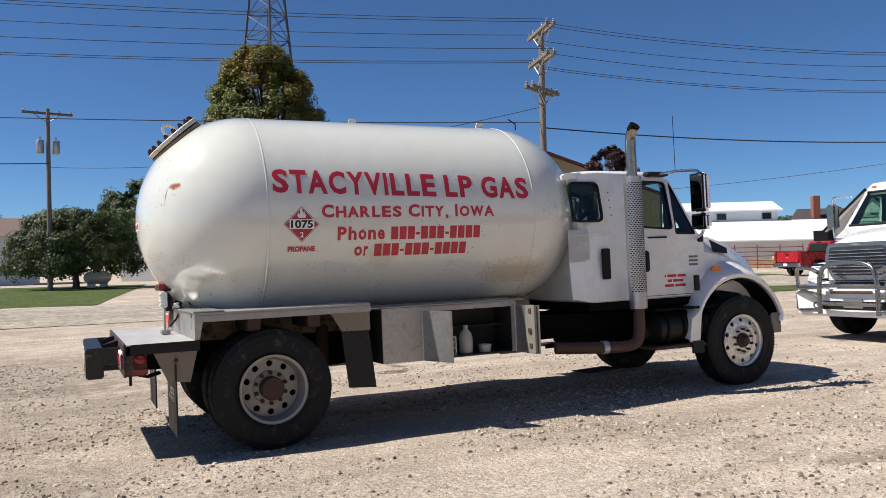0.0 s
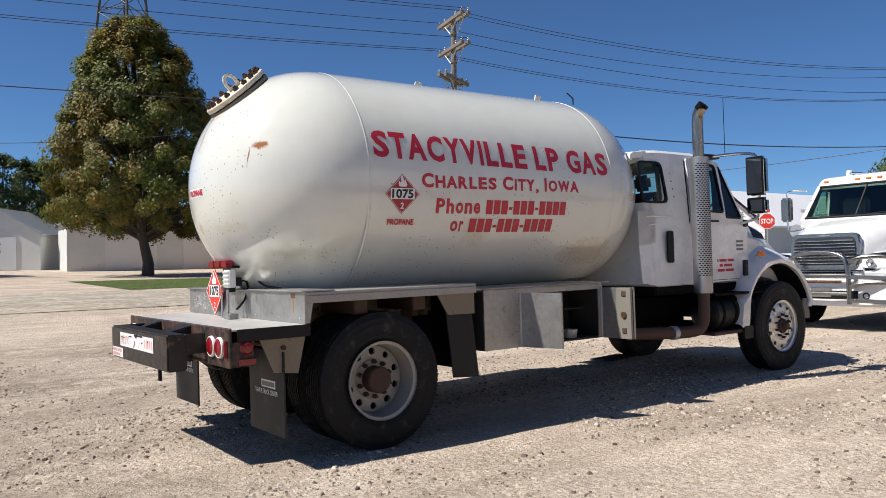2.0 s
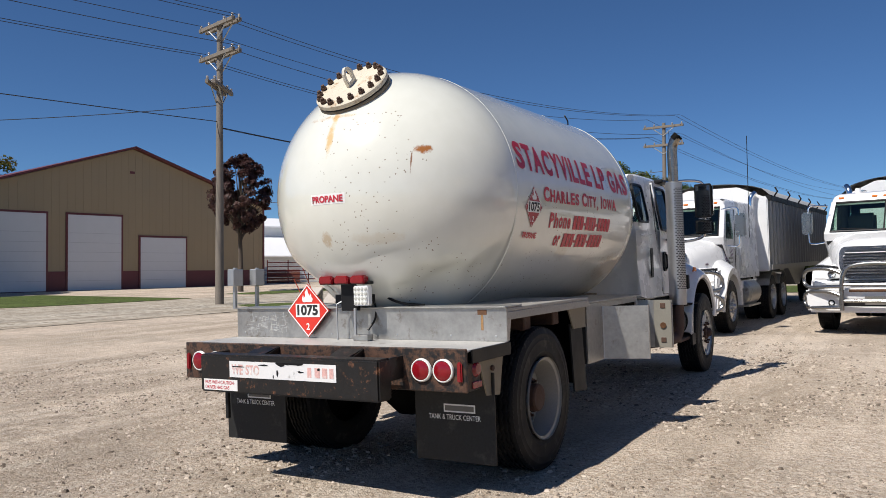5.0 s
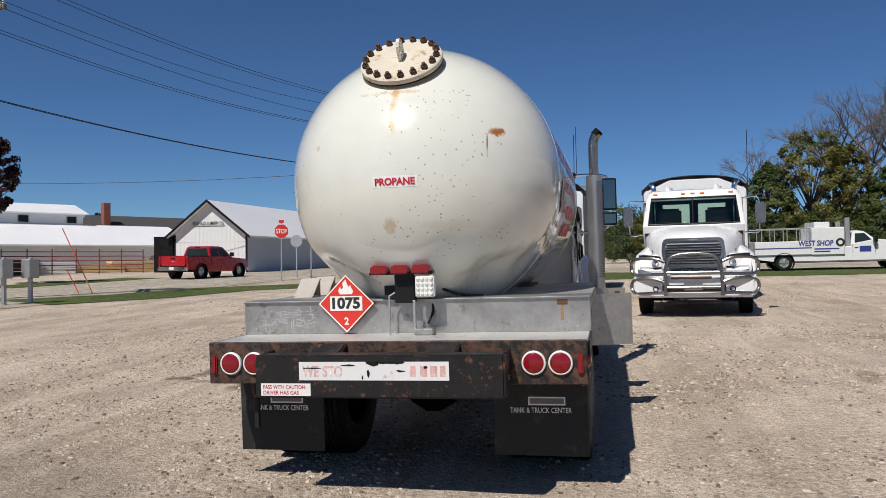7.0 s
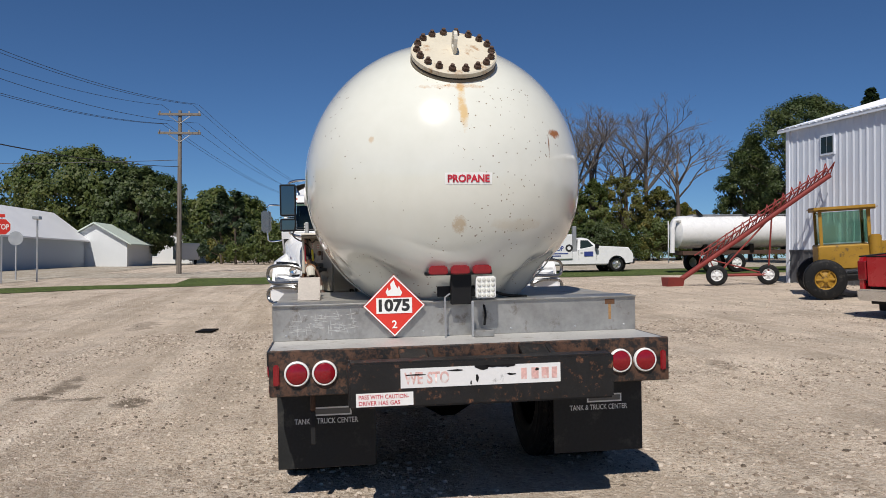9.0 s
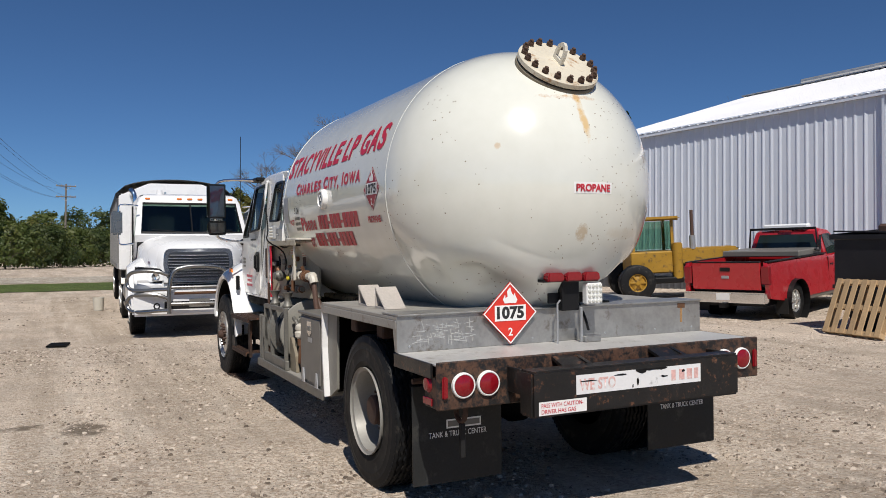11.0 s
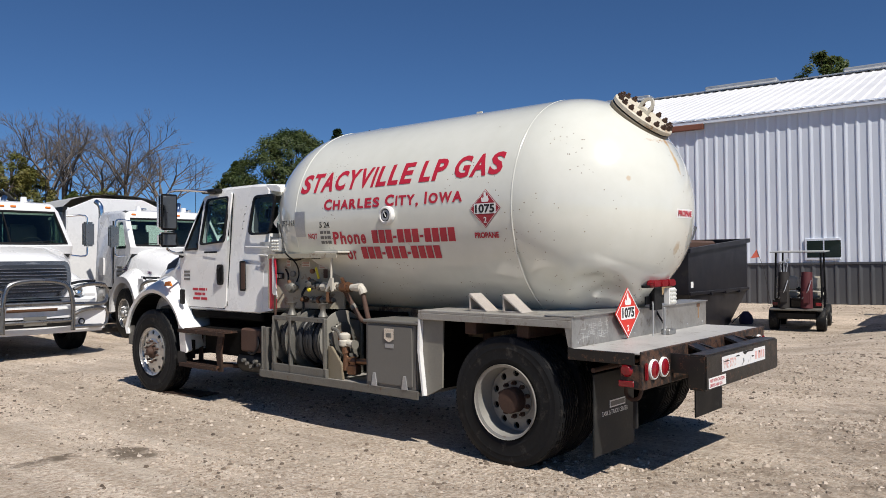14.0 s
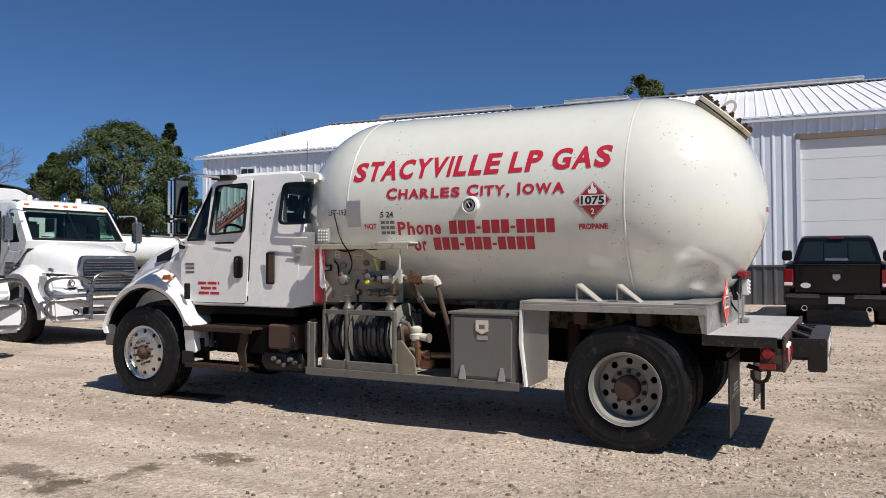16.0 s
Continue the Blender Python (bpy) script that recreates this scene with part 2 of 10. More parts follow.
def tank_material():
    """Glossy off-white paint with specks of chipped paint, rust runs and two rust blooms."""
    m = bpy.data.materials.new("tank_white_paint")
    m.use_nodes = True
    nt = m.node_tree
    b = nt.nodes["Principled BSDF"]
    co = nt.nodes.new("ShaderNodeTexCoord").outputs["Object"]
    broad, mid = noise_tex(nt, co, 0.9, 5), noise_tex(nt, co, 7, 5)
    col = mix(nt, 0.4, ramp(nt, broad, [(0.3, (0.675, 0.682, 0.605)), (0.7, (0.73, 0.735, 0.665))]), ramp(nt, mid, [(0.3, (0.665, 0.668, 0.60)), (0.7, (0.74, 0.745, 0.685))]))
    sep = nt.nodes.new("ShaderNodeSeparateXYZ")
    nt.links.new(co, sep.inputs[0])
    X, Y, Z = sep.outputs

    # chips: sparse specks, more of them low on the shell and towards the rear head
    vor = nt.nodes.new("ShaderNodeTexVoronoi")
    vor.inputs["Scale"].default_value = 30
    nt.links.new(co, vor.inputs["Vector"])
    speck = maths(nt, "LESS_THAN", vor.outputs["Distance"], 0.16)
    zone = noise_tex(nt, co, 1.6, 3)
    low = maths(nt, "ADD", maths(nt, "MULTIPLY", Z, 0.11), 0.315)
    gate = maths(nt, "GREATER_THAN", zone, low)
    pick = maths(nt, "GREATER_THAN", noise_tex(nt, co, 31, 0), 0.49)
    chips = maths(nt, "MULTIPLY", maths(nt, "MULTIPLY", speck, gate), pick)
    col = mix(nt, maths(nt, "MULTIPLY", chips, 0.8), col, (0.15, 0.085, 0.04))

    def blob(px, py, pz, sx, sy, sz, colour, strength, wob):
        total = None
        for sock, p, s in ((X, px, sx), (Y, py, sy), (Z, pz, sz)):
            d = maths(nt, "MULTIPLY", maths(nt, "SUBTRACT", sock, p), 1.0 / s)
            d = maths(nt, "MULTIPLY", d, d)
            total = d if total is None else maths(nt, "ADD", total, d)
        edge = maths(nt, "ADD", total, maths(nt, "MULTIPLY", maths(nt, "SUBTRACT", noise_tex(nt, co, wob, 5, 0.75), 0.5), 3.0))
        f = ramp(nt, edge, [(0.25, (strength,) * 3), (1.0, (0, 0, 0))])
        return mix(nt, f, col_now[0], colour)
    col_now = [col]
    col_now[0] = blob(-0.77, -0.66, 2.33, 0.2, 0.055, 0.035, (0.36, 0.14, 0.035), 1.0, 22)      # rust bloom
    col_now[0] = blob(-0.83, -0.60, 2.24, 0.2, 0.006, 0.085, (0.24, 0.095, 0.03), 0.9, 26)      # thin run below it
    col_now[0] = blob(-0.83, 0.0, 2.48, 0.3, 0.036, 0.24, (0.62, 0.40, 0.14), 0.8, 8)          # stain under the manhole
    col_now[0] = blob(-0.80, 0.02, 2.62, 0.10, 0.24, 0.028, (0.50, 0.27, 0.10), 0.75, 20)        # rust along the flange
    col_now[0] = blob(-0.99, 0.04, 1.72, 0.1, 0.05, 0.06, (0.45, 0.30, 0.14), 0.6, 30)
    col_now[0] = blob(-0.85, -0.35, 1.72, 0.4, 0.2, 0.05, (0.55, 0.42, 0.25), 0.25, 11)
    col_now[0] = blob(2.6, -0.80, 1.45, 0.45, 0.4, 0.16, (0.42, 0.25, 0.10), 0.40, 26)          # rust low at the front saddle
    col_now[0] = blob(1.1, -0.95, 1.65, 0.18, 0.2, 0.16, (0.50, 0.36, 0.2), 0.3, 18)
    col_now[0] = blob(-0.80, 0.58, 2.28, 0.2, 0.02, 0.03, (0.55, 0.38, 0.2), 0.6, 30)
    nt.links.new(col_now[0], b.inputs["Base Color"])
    nt.links.new(ramp(nt, broad, [(0.3, (0.13,) * 3), (0.7, (0.20,) * 3)]), b.inputs["Roughness"])
    b.inputs["Specular IOR Level"].default_value = 0.6
    b.inputs["Coat Weight"].default_value = 0.8
    b.inputs["Coat Roughness"].default_value = 0.05
    bp = nt.nodes.new("ShaderNodeBump")
    bp.inputs["Strength"].default_value, bp.inputs["Distance"].default_value = 0.25, 0.02
    nt.links.new(noise_tex(nt, co, 2.2, 2), bp.inputs["Height"])
    nt.links.new(bp.outputs["Normal"], b.inputs["Normal"])
    return m


M_tank = tank_material()


def ground_material(name, stops, fine_scale, bump, tracks=True, stain=False):
    m = bpy.data.materials.new(name)
    m.use_nodes = True
    nt = m.node_tree
    b = nt.nodes["Principled BSDF"]
    co = nt.nodes.new("ShaderNodeTexCoord").outputs["Object"]
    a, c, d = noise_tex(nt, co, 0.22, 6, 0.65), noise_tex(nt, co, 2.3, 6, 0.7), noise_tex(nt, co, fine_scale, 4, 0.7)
    vor = nt.nodes.new("ShaderNodeTexVoronoi")
    vor.inputs["Scale"].default_value = fine_scale * 0.8
    vor.inputs["Randomness"].default_value = 1.0
    nt.links.new(co, vor.inputs["Vector"])
    # c and d also raise the relief: shade in its hollows is coloured in
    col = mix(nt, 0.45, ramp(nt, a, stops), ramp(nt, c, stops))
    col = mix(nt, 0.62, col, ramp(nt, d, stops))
    col = mix(nt, 0.62, col, ramp(nt, vor.outputs["Color"], [(0.15, (0.08,) * 3), (0.85, (0.90,) * 3)]), "SOFT_LIGHT")
    if tracks:
        crumbs = noise_tex(nt, co, fine_scale * 1.5, 2, 0.5)
        rough_zone = ramp(nt, noise_tex(nt, co, 0.9, 5, 0.7), [(0.40, (0.35,) * 3), (0.60, (1, 1, 1))])
        col = mix(nt, maths(nt, "MULTIPLY", ramp(nt, crumbs, [(0.60, (0, 0, 0)), (0.68, (0.75,) * 3)]), rough_zone), col, tuple(0.38 * c for c in stops[1][1]))
        col = mix(nt, maths(nt, "MULTIPLY", ramp(nt, crumbs, [(0.30, (0.75,) * 3), (0.38, (0, 0, 0))]), rough_zone), col, tuple(min(0.85, 1.5 * c) for c in stops[1][1]))
    patch = ramp(nt, noise_tex(nt, co, 0.75, 7, 0.72), [(0.46, (0, 0, 0)), (0.62, (1, 1, 1))])
    col = mix(nt, maths(nt, "MULTIPLY", patch, 0.38), col, tuple(0.42 * c for c in stops[1][1]))
    pale = ramp(nt, noise_tex(nt, co, 0.42, 6, 0.7), [(0.50, (0, 0, 0)), (0.66, (1, 1, 1))])
    col = mix(nt, maths(nt, "MULTIPLY", pale, 0.35), col, tuple(min(0.8, 1.35 * c) for c in stops[1][1]))
    if tracks:
        mp = nt.nodes.new("ShaderNodeMapping")
        mp.inputs["Rotation"].default_value[2] = radians(-14)
        mp.inputs["Scale"].default_value = (0.08, 0.9, 1)
        nt.links.new(co, mp.inputs["Vector"])
        t = noise_tex(nt, mp.outputs["Vector"], 1.0, 6, 0.6)
        col = mix(nt, maths(nt, "MULTIPLY", ramp(nt, t, [(0.38, (1, 1, 1)), (0.56, (0, 0, 0))]), 0.42), col, (0.27, 0.215, 0.155))
        for turn, sc, at, k, tone in ((-8, (0.22, 3.2, 1), 0.42, 0.24, (0.24, 0.19, 0.145)), (14, (0.30, 4.0, 1), 0.39, 0.20, (0.26, 0.21, 0.16)), (62, (0.25, 3.0, 1), 0.60, 0.28, (0.78, 0.70, 0.60))):
            mp = nt.nodes.new("ShaderNodeMapping")
            mp.inputs["Rotation"].default_value[2] = radians(turn)
            mp.inputs["Scale"].default_value = sc
            nt.links.new(co, mp.inputs["Vector"])
            w = noise_tex(nt, mp.outputs["Vector"], 1.0, 7, 0.62)
            f = ramp(nt, w, [(at - 0.06, (1, 1, 1)), (at + 0.06, (0, 0, 0))] if at < 0.5 else [(at - 0.06, (0, 0, 0)), (at + 0.06, (1, 1, 1))])
            col = mix(nt, maths(nt, "MULTIPLY", f, k), col, tone)
    if stain:
        sep = nt.nodes.new("ShaderNodeSeparateXYZ")
        nt.links.new(co, sep.inputs[0])
        for px, py, sx, sy, k in ((4.86, 12.0, 0.17, 0.32, 0.8), (4.66, 11.5, 0.15, 0.32, 0.8), (4.38, 10.93, 0.36, 0.18, 0.8), (12.8, 12.5, 1.1, 0.35, 0.5), (9.0, 2.5, 0.8, 0.3, 0.45), (5.3, 3.9, 0.5, 0.2, 0.5), (-0.4, 10.6, 2.6, 2.8, 0.26), (-1.6, 6.0, 2.2, 3.0, 0.36), (-1.0, 14.5, 5.0, 3.0, 0.30), (5.6, 11.9, 0.9, 0.16, 0.7)):
            dx = maths(nt, "MULTIPLY", maths(nt, "SUBTRACT", sep.outputs[0], px), 1 / sx)
            dy = maths(nt, "MULTIPLY", maths(nt, "SUBTRACT", sep.outputs[1], py), 1 / sy)
            r = maths(nt, "ADD", maths(nt, "MULTIPLY", dx, dx), maths(nt, "MULTIPLY", dy, dy))
            r = maths(nt, "ADD", r, maths(nt, "MULTIPLY", maths(nt, "SUBTRACT", noise_tex(nt, co, 5, 5), 0.5), 4))
            col = mix(nt, ramp(nt, r, [(0.2, (k, k, k)), (1.1, (0, 0, 0))]), col, (0.11, 0.085, 0.06))
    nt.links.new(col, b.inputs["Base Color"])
    b.inputs["Roughness"].default_value = 0.95
    b.inputs["Specular IOR Level"].default_value = 0.2
    bp = nt.nodes.new("ShaderNodeBump")
    bp.inputs["Strength"].default_value, bp.inputs["Distance"].default_value = 0.9, bump
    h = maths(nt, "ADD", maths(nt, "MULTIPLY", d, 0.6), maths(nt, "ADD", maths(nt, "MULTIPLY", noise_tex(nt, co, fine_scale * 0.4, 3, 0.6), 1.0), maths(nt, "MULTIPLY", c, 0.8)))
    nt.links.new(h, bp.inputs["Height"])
    nt.links.new(bp.outputs["Normal"], b.inputs["Normal"])
    return m


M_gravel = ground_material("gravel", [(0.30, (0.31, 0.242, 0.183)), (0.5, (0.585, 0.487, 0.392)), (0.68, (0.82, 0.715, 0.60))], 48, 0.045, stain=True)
M_stone = mat("limestone_chips", (0.52, 0.45, 0.36), 0.9, var=0.25, scale=5)
M_concrete = ground_material("concrete_road", [(0.25, (0.33, 0.29, 0.235)), (0.5, (0.39, 0.35, 0.29)), (0.75, (0.43, 0.39, 0.33))], 9, 0.004)
M_grass = ground_material("mown_grass", [(0.25, (0.045, 0.070, 0.018)), (0.5, (0.075, 0.105, 0.028)), (0.75, (0.13, 0.13, 0.045))], 14, 0.05, tracks=False)
M_kerb = mat("kerb_concrete", (0.50, 0.47, 0.41), 0.85, var=0.12)

# ---------------------------------------------------------------- building tools
def part(name, bm, material, parent=None, label="", smooth=False, angle=35):
    """Links a bmesh as one mesh object, under a thing or a part."""
    bmesh.ops.recalc_face_normals(bm, faces=bm.faces)
    me = bpy.data.meshes.new(name)
    bm.to_mesh(me)
    bm.free()
    me.materials.append(material)
    if smooth:
        me.polygons.foreach_set("use_smooth", [True] * len(me.polygons))
        me.set_sharp_from_angle(angle=radians(angle))
    ob = new(name, me)
    if parent is not None:
        ob.parent = parent
    if label:
        tagged(ob, label)
    return ob


def thing(name, label, category, group="", kind="", at=None):
    ob = new(name)
    if at is not None:
        ob.matrix_basis = at
    return tagged(ob, label, category, group, kind)


def again(src, parent, m, name=None):
    """Another object on the same mesh, with its sub-parts."""
    ob = new(name or src.name.split(".")[0], src.data)
    ob.parent = parent
    ob.matrix_basis = m
    for key in ("label",):
        if key in src:
            ob[key] = src[key]
    for c in src.children:
        again(c, ob, c.matrix_basis.copy())
    return ob


def B(x0, x1, y0, y1, z0, z1, bevel=0.0, seg=1, bm=None, m=None):
    own = bmesh.new()
    vs = [own.verts.new(p) for p in ((x0, y0, z0), (x1, y0, z0), (x1, y1, z0), (x0, y1, z0), (x0, y0, z1), (x1, y0, z1), (x1, y1, z1), (x0, y1, z1))]
    for f in ((0, 3, 2, 1), (4, 5, 6, 7), (0, 1, 5, 4), (1, 2, 6, 5), (2, 3, 7, 6), (3, 0, 4, 7)):
        own.faces.new([vs[i] for i in f])
    if bevel:
        bmesh.ops.bevel(own, geom=own.edges[:], offset=bevel, segments=seg, affect="EDGES", clamp_overlap=True)
    if m is not None:
        bmesh.ops.transform(own, matrix=m, verts=own.verts)
    return join(bm, own)


def join(bm, own):
    if bm is None:
        return own
    vm = {v: bm.verts.new(v.co) for v in own.verts}
    for f in own.faces:
        try:
            bm.faces.new([vm[v] for v in f.verts])
        except ValueError:
            pass
    own.free()
    return bm


def C(p0, p1, r, r1=None, seg=20, caps=True, bm=None, bevel=0.0):
    """A cylinder or cone between two points."""
    p0, p1 = Vector(p0), Vector(p1)
    r1 = r if r1 is None else r1
    q = (p1 - p0).to_track_quat("Z", "Y")
    own = bmesh.new()
    a = [own.verts.new(p0 + q @ Vector((r * math.cos(t), r * math.sin(t), 0))) for t in np.linspace(0, 2 * math.pi, seg, endpoint=False)]
    b = [own.verts.new(p1 + q @ Vector((r1 * math.cos(t), r1 * math.sin(t), 0))) for t in np.linspace(0, 2 * math.pi, seg, endpoint=False)]
    for i in range(seg):
        own.faces.new((a[i], a[(i + 1) % seg], b[(i + 1) % seg], b[i]))
    if caps:
        fa, fb = own.faces.new(a[::-1]), own.faces.new(b)
        if bevel:
            bmesh.ops.bevel(own, geom=[e for f in (fa, fb) for e in f.edges], offset=bevel, segments=2, affect="EDGES")
    return join(bm, own)


def tube(pts, r, seg=8, bm=None, smooth_n=0, closed=False):
    """A bent round bar through the points; smooth_n rounds its bends."""
    pts = [Vector(p) for p in pts]
    for _ in range(smooth_n):
        nxt = [pts[0]]
        for a, b in zip(pts, pts[1:]):
            nxt += [a.lerp(b, 0.25), a.lerp(b, 0.75)]
        nxt.append(pts[-1])
        pts = nxt
    own = bmesh.new()
    rings = []
    n = len(pts)
    up = None
    for i, p in enumerate(pts):
        d = (pts[min(i + 1, n - 1)] - pts[max(i - 1, 0)])
        d = d.normalized() if d.length > 1e-9 else Vector((0, 0, 1))
        if up is None:
            up = d.orthogonal().normalized()
        up = (up - d * up.dot(d))
        up = up.normalized() if up.length > 1e-6 else d.orthogonal().normalized()
        side = d.cross(up)
        rr = r[i] if isinstance(r, (list, tuple)) else r
        rings.append([own.verts.new(p + up * (rr * math.cos(t)) + side * (rr * math.sin(t))) for t in np.linspace(0, 2 * math.pi, seg, endpoint=False)])
    for a, b in zip(rings, rings[1:]):
        for i in range(seg):
            own.faces.new((a[i], a[(i + 1) % seg], b[(i + 1) % seg], b[i]))
    own.faces.new(rings[0][::-1])
    own.faces.new(rings[-1])
    return join(bm, own)


def lathe(profile, seg=48, axis="y", at=(0, 0, 0), bm=None):
    """Turns (radius, height along the axis) pairs about an axis."""
    own = bmesh.new()
    rings = []
    for r, h in profile:
        ring = []
        for t in np.linspace(0, 2 * math.pi, seg, endpoint=False):
            u, v = max(r, 1e-5) * math.cos(t), max(r, 1e-5) * math.sin(t)
            p = {"y": (u, h, v), "x": (h, u, v), "z": (u, v, h)}[axis]
            ring.append(own.verts.new(Vector(p) + Vector(at)))
        rings.append(ring)
    for a, b in zip(rings, rings[1:]):
        for i in range(seg):
            own.faces.new((a[i], a[(i + 1) % seg], b[(i + 1) % seg], b[i]))
    bmesh.ops.remove_doubles(own, verts=own.verts, dist=2e-5)
    return join(bm, own)


def prism(poly, d0, d1, axis="y", bm=None, bevel=0.0, m=None):
    """An outline given in the two other axes, drawn out along one axis."""
    own = bmesh.new()

    def put(u, v, d):
        return {"y": (u, d, v), "x": (d, u, v), "z": (u, v, d)}[axis]
    a = [own.verts.new(put(u, v, d0)) for u, v in poly]
    b = [own.verts.new(put(u, v, d1)) for u, v in poly]
    own.faces.new(a[::-1])
    own.faces.new(b)
    n = len(poly)
    for i in range(n):
        own.faces.new((a[i], a[(i + 1) % n], b[(i + 1) % n], b[i]))
    if bevel:
        bmesh.ops.bevel(own, geom=own.edges[:], offset=bevel, segments=2, affect="EDGES", clamp_overlap=True)
    if m is not None:
        bmesh.ops.transform(own, matrix=m, verts=own.verts)
    return join(bm, own)


def loft(sections, bm=None, caps=True, closed=True):
    """A skin over outlines of equal point count."""
    own = bmesh.new()
    rows = [[own.verts.new(p) for p in s] for s in sections]
    n = len(rows[0])
    for a, b in zip(rows, rows[1:]):
        for i in range(n if closed else n - 1):
            own.faces.new((a[i], a[(i + 1) % n], b[(i + 1) % n], b[i]))
    if caps:
        own.faces.new(rows[0][::-1])
        own.faces.new(rows[-1])
    return join(bm, own)


def text_mesh(body, width=None, height=None, shear=0.0, bold=0.0, small_caps=False, extrude=0.0, squash=None):
    """Lettering as a mesh in x and y, from (0, 0) to (width, height)."""
    cu = bpy.data.curves.new("letters", "FONT")
    cu.body, cu.size, cu.shear, cu.offset, cu.resolution_u, cu.extrude = body, 1.0, shear, bold, 3, extrude
    if small_caps:
        cu.small_caps_scale = 0.8
        for i, ch in enumerate(body):
            cu.body_format[i].use_small_caps = ch.islower()
    tmp = bpy.data.objects.new("letters", cu)
    scene.collection.objects.link(tmp)
    bpy.context.view_layer.update()
    me = bpy.data.meshes.new_from_object(tmp.evaluated_get(bpy.context.evaluated_depsgraph_get()))
    bpy.data.objects.remove(tmp)
    bpy.data.curves.remove(cu)
    bm = bmesh.new()
    bm.from_mesh(me)
    bpy.data.meshes.remove(me)
    xs, ys = [v.co.x for v in bm.verts], [v.co.y for v in bm.verts]
    x0, x1, y0, y1 = min(xs), max(xs), min(ys), max(ys)
    sx = width / (x1 - x0) if width else None
    sy = height / (y1 - y0) if height else None
    sx, sy = sx or sy, sy or sx
    for v in bm.verts:
        v.co.x, v.co.y = (v.co.x - x0) * sx, (v.co.y - y0) * sy
    return bm


ADVANCE = dict(zip("ABCDEFGHIJKLMNOPQRSTUVWXYZ", (722, 722, 722, 722, 667, 611, 778, 722, 278, 556, 722, 611, 833, 722, 778, 667, 778, 722, 667, 611, 722, 667, 944, 667, 667, 611)))
ADVANCE.update(dict(zip("Phoner ,&", (667, 611, 611, 611, 556, 389, 278, 278, 722))))
TIGHT = "ATVYW"


def wide_letters(body, width, height, shear=0.0, bold=0.03, caps=()):
    """A line of heavy wide lettering from (0, 0) to (width, height), one mesh a word: each letter set to the breadth of a bold grotesque. caps: which letters stand full height; the rest are small capitals."""
    out, x = [bmesh.new()], 0.0
    for i, ch in enumerate(body):
        k = 1.0 if not caps or i in caps or not ch.isalpha() else 0.86
        adv = ADVANCE[ch] / 1000.0 * k
        if ch == " ":
            out.append(bmesh.new())
        else:
            side = 0.015 if ch in TIGHT else 0.055 if ch != "I" else 0.07
            low = ch in "oner"
            g = text_mesh(ch, adv - 2 * side * k, (0.54 if low else 0.25 if ch == "," else 0.72) * k, 0.0, bold)
            drop = -0.13 if ch == "," else 0.0
            for v in g.verts:
                v.co.x += x + side * k
                v.co.y += drop
                v.co.x += shear * v.co.y
            join(out[-1], g)
        x += adv
    sx, sy = width / (x - 0.05), height / 0.72
    for bm in out:
        for v in bm.verts:
            v.co.x, v.co.y = v.co.x * sx, v.co.y * sy
    return out


def number_bars(groups, width, height):
    """Plain bars and dashes in the place of a telephone number."""
    em = width / (sum(groups) * 0.556 + (len(groups) - 1) * 0.333)
    out, x = [], 0.0
    for k, n in enumerate(groups):
        for _ in range(n):
            out.append((x + 0.05 * em, x + 0.505 * em, 0.0, height))
            x += 0.556 * em
        if k < len(groups) - 1:
            out.append((x + 0.04 * em, x + 0.29 * em, height * 0.34, height * 0.53))
            x += 0.333 * em
    return out


def bars(widths, height, gap):
    """Plain bars in the place of writing."""
    bm, x = bmesh.new(), 0.0
    for w in widths:
        B(x, x + w, 0, height, 0, 0.001, bm=bm)
        x += w + gap
    return bm


def moved(bm, m):
    bmesh.ops.transform(bm, matrix=m, verts=bm.verts)
    return bm


def soft_clamp(v, lo, hi, s):
    """Keeps v between lo and hi, rounding off both ends over 2 s."""
    if v > hi - s:
        return hi if v > hi + s else hi - (hi + s - v) ** 2 / (4 * s)
    if v < lo + s:
        return lo if v < lo - s else lo + (v - lo + s) ** 2 / (4 * s)
    return v


def ease(a, b, v):
    k = min(1.0, max(0.0, (v - a) / (b - a)))
    return k * k * (3 - 2 * k)


def ground_z(x, y):
    """Height of the land: the lot is one tilted plane that levels out at the road and rises to the shed's foot."""
    xe = soft_clamp(x, -25, 70, 8)
    z = -0.06 - 0.021 * (soft_clamp(y, -25, 14, 5) - 8.1) + 0.0145 * (xe - 1.7)
    z += (0.15 + 0.008 * max(0.0, xe - 16) - z) * ease(15, 27, y)
    z += 0.22 * ease(5.5, -1.0, y) * ease(2.6, 0.8, x) * ease(-9, -5, x)
    wall = y + 10.25 - 0.09 * x
    z += max(0.0, 0.60 - z) * ease(-5.5, -1.0, -wall) * ease(24, 18, x)
    return z


def arc(cx, cz, r, a0, a1, n):
    return [(cx + r * math.cos(radians(a)), cz + r * math.sin(radians(a))) for a in np.linspace(a0, a1, n)]

# ---------------------------------------------------------------- ground, roads, verges
def axis_steps(lo, hi, a, b, fine):
    xs = list(np.arange(a, b + 1e-6, fine))
    step, x = fine, b
    while x < hi:
        step *= 1.35
        x += step
        xs.append(min(x, hi))
    step, x = fine, a
    while x > lo:
        step *= 1.35
        x -= step
        xs.insert(0, max(x, lo))
    return xs


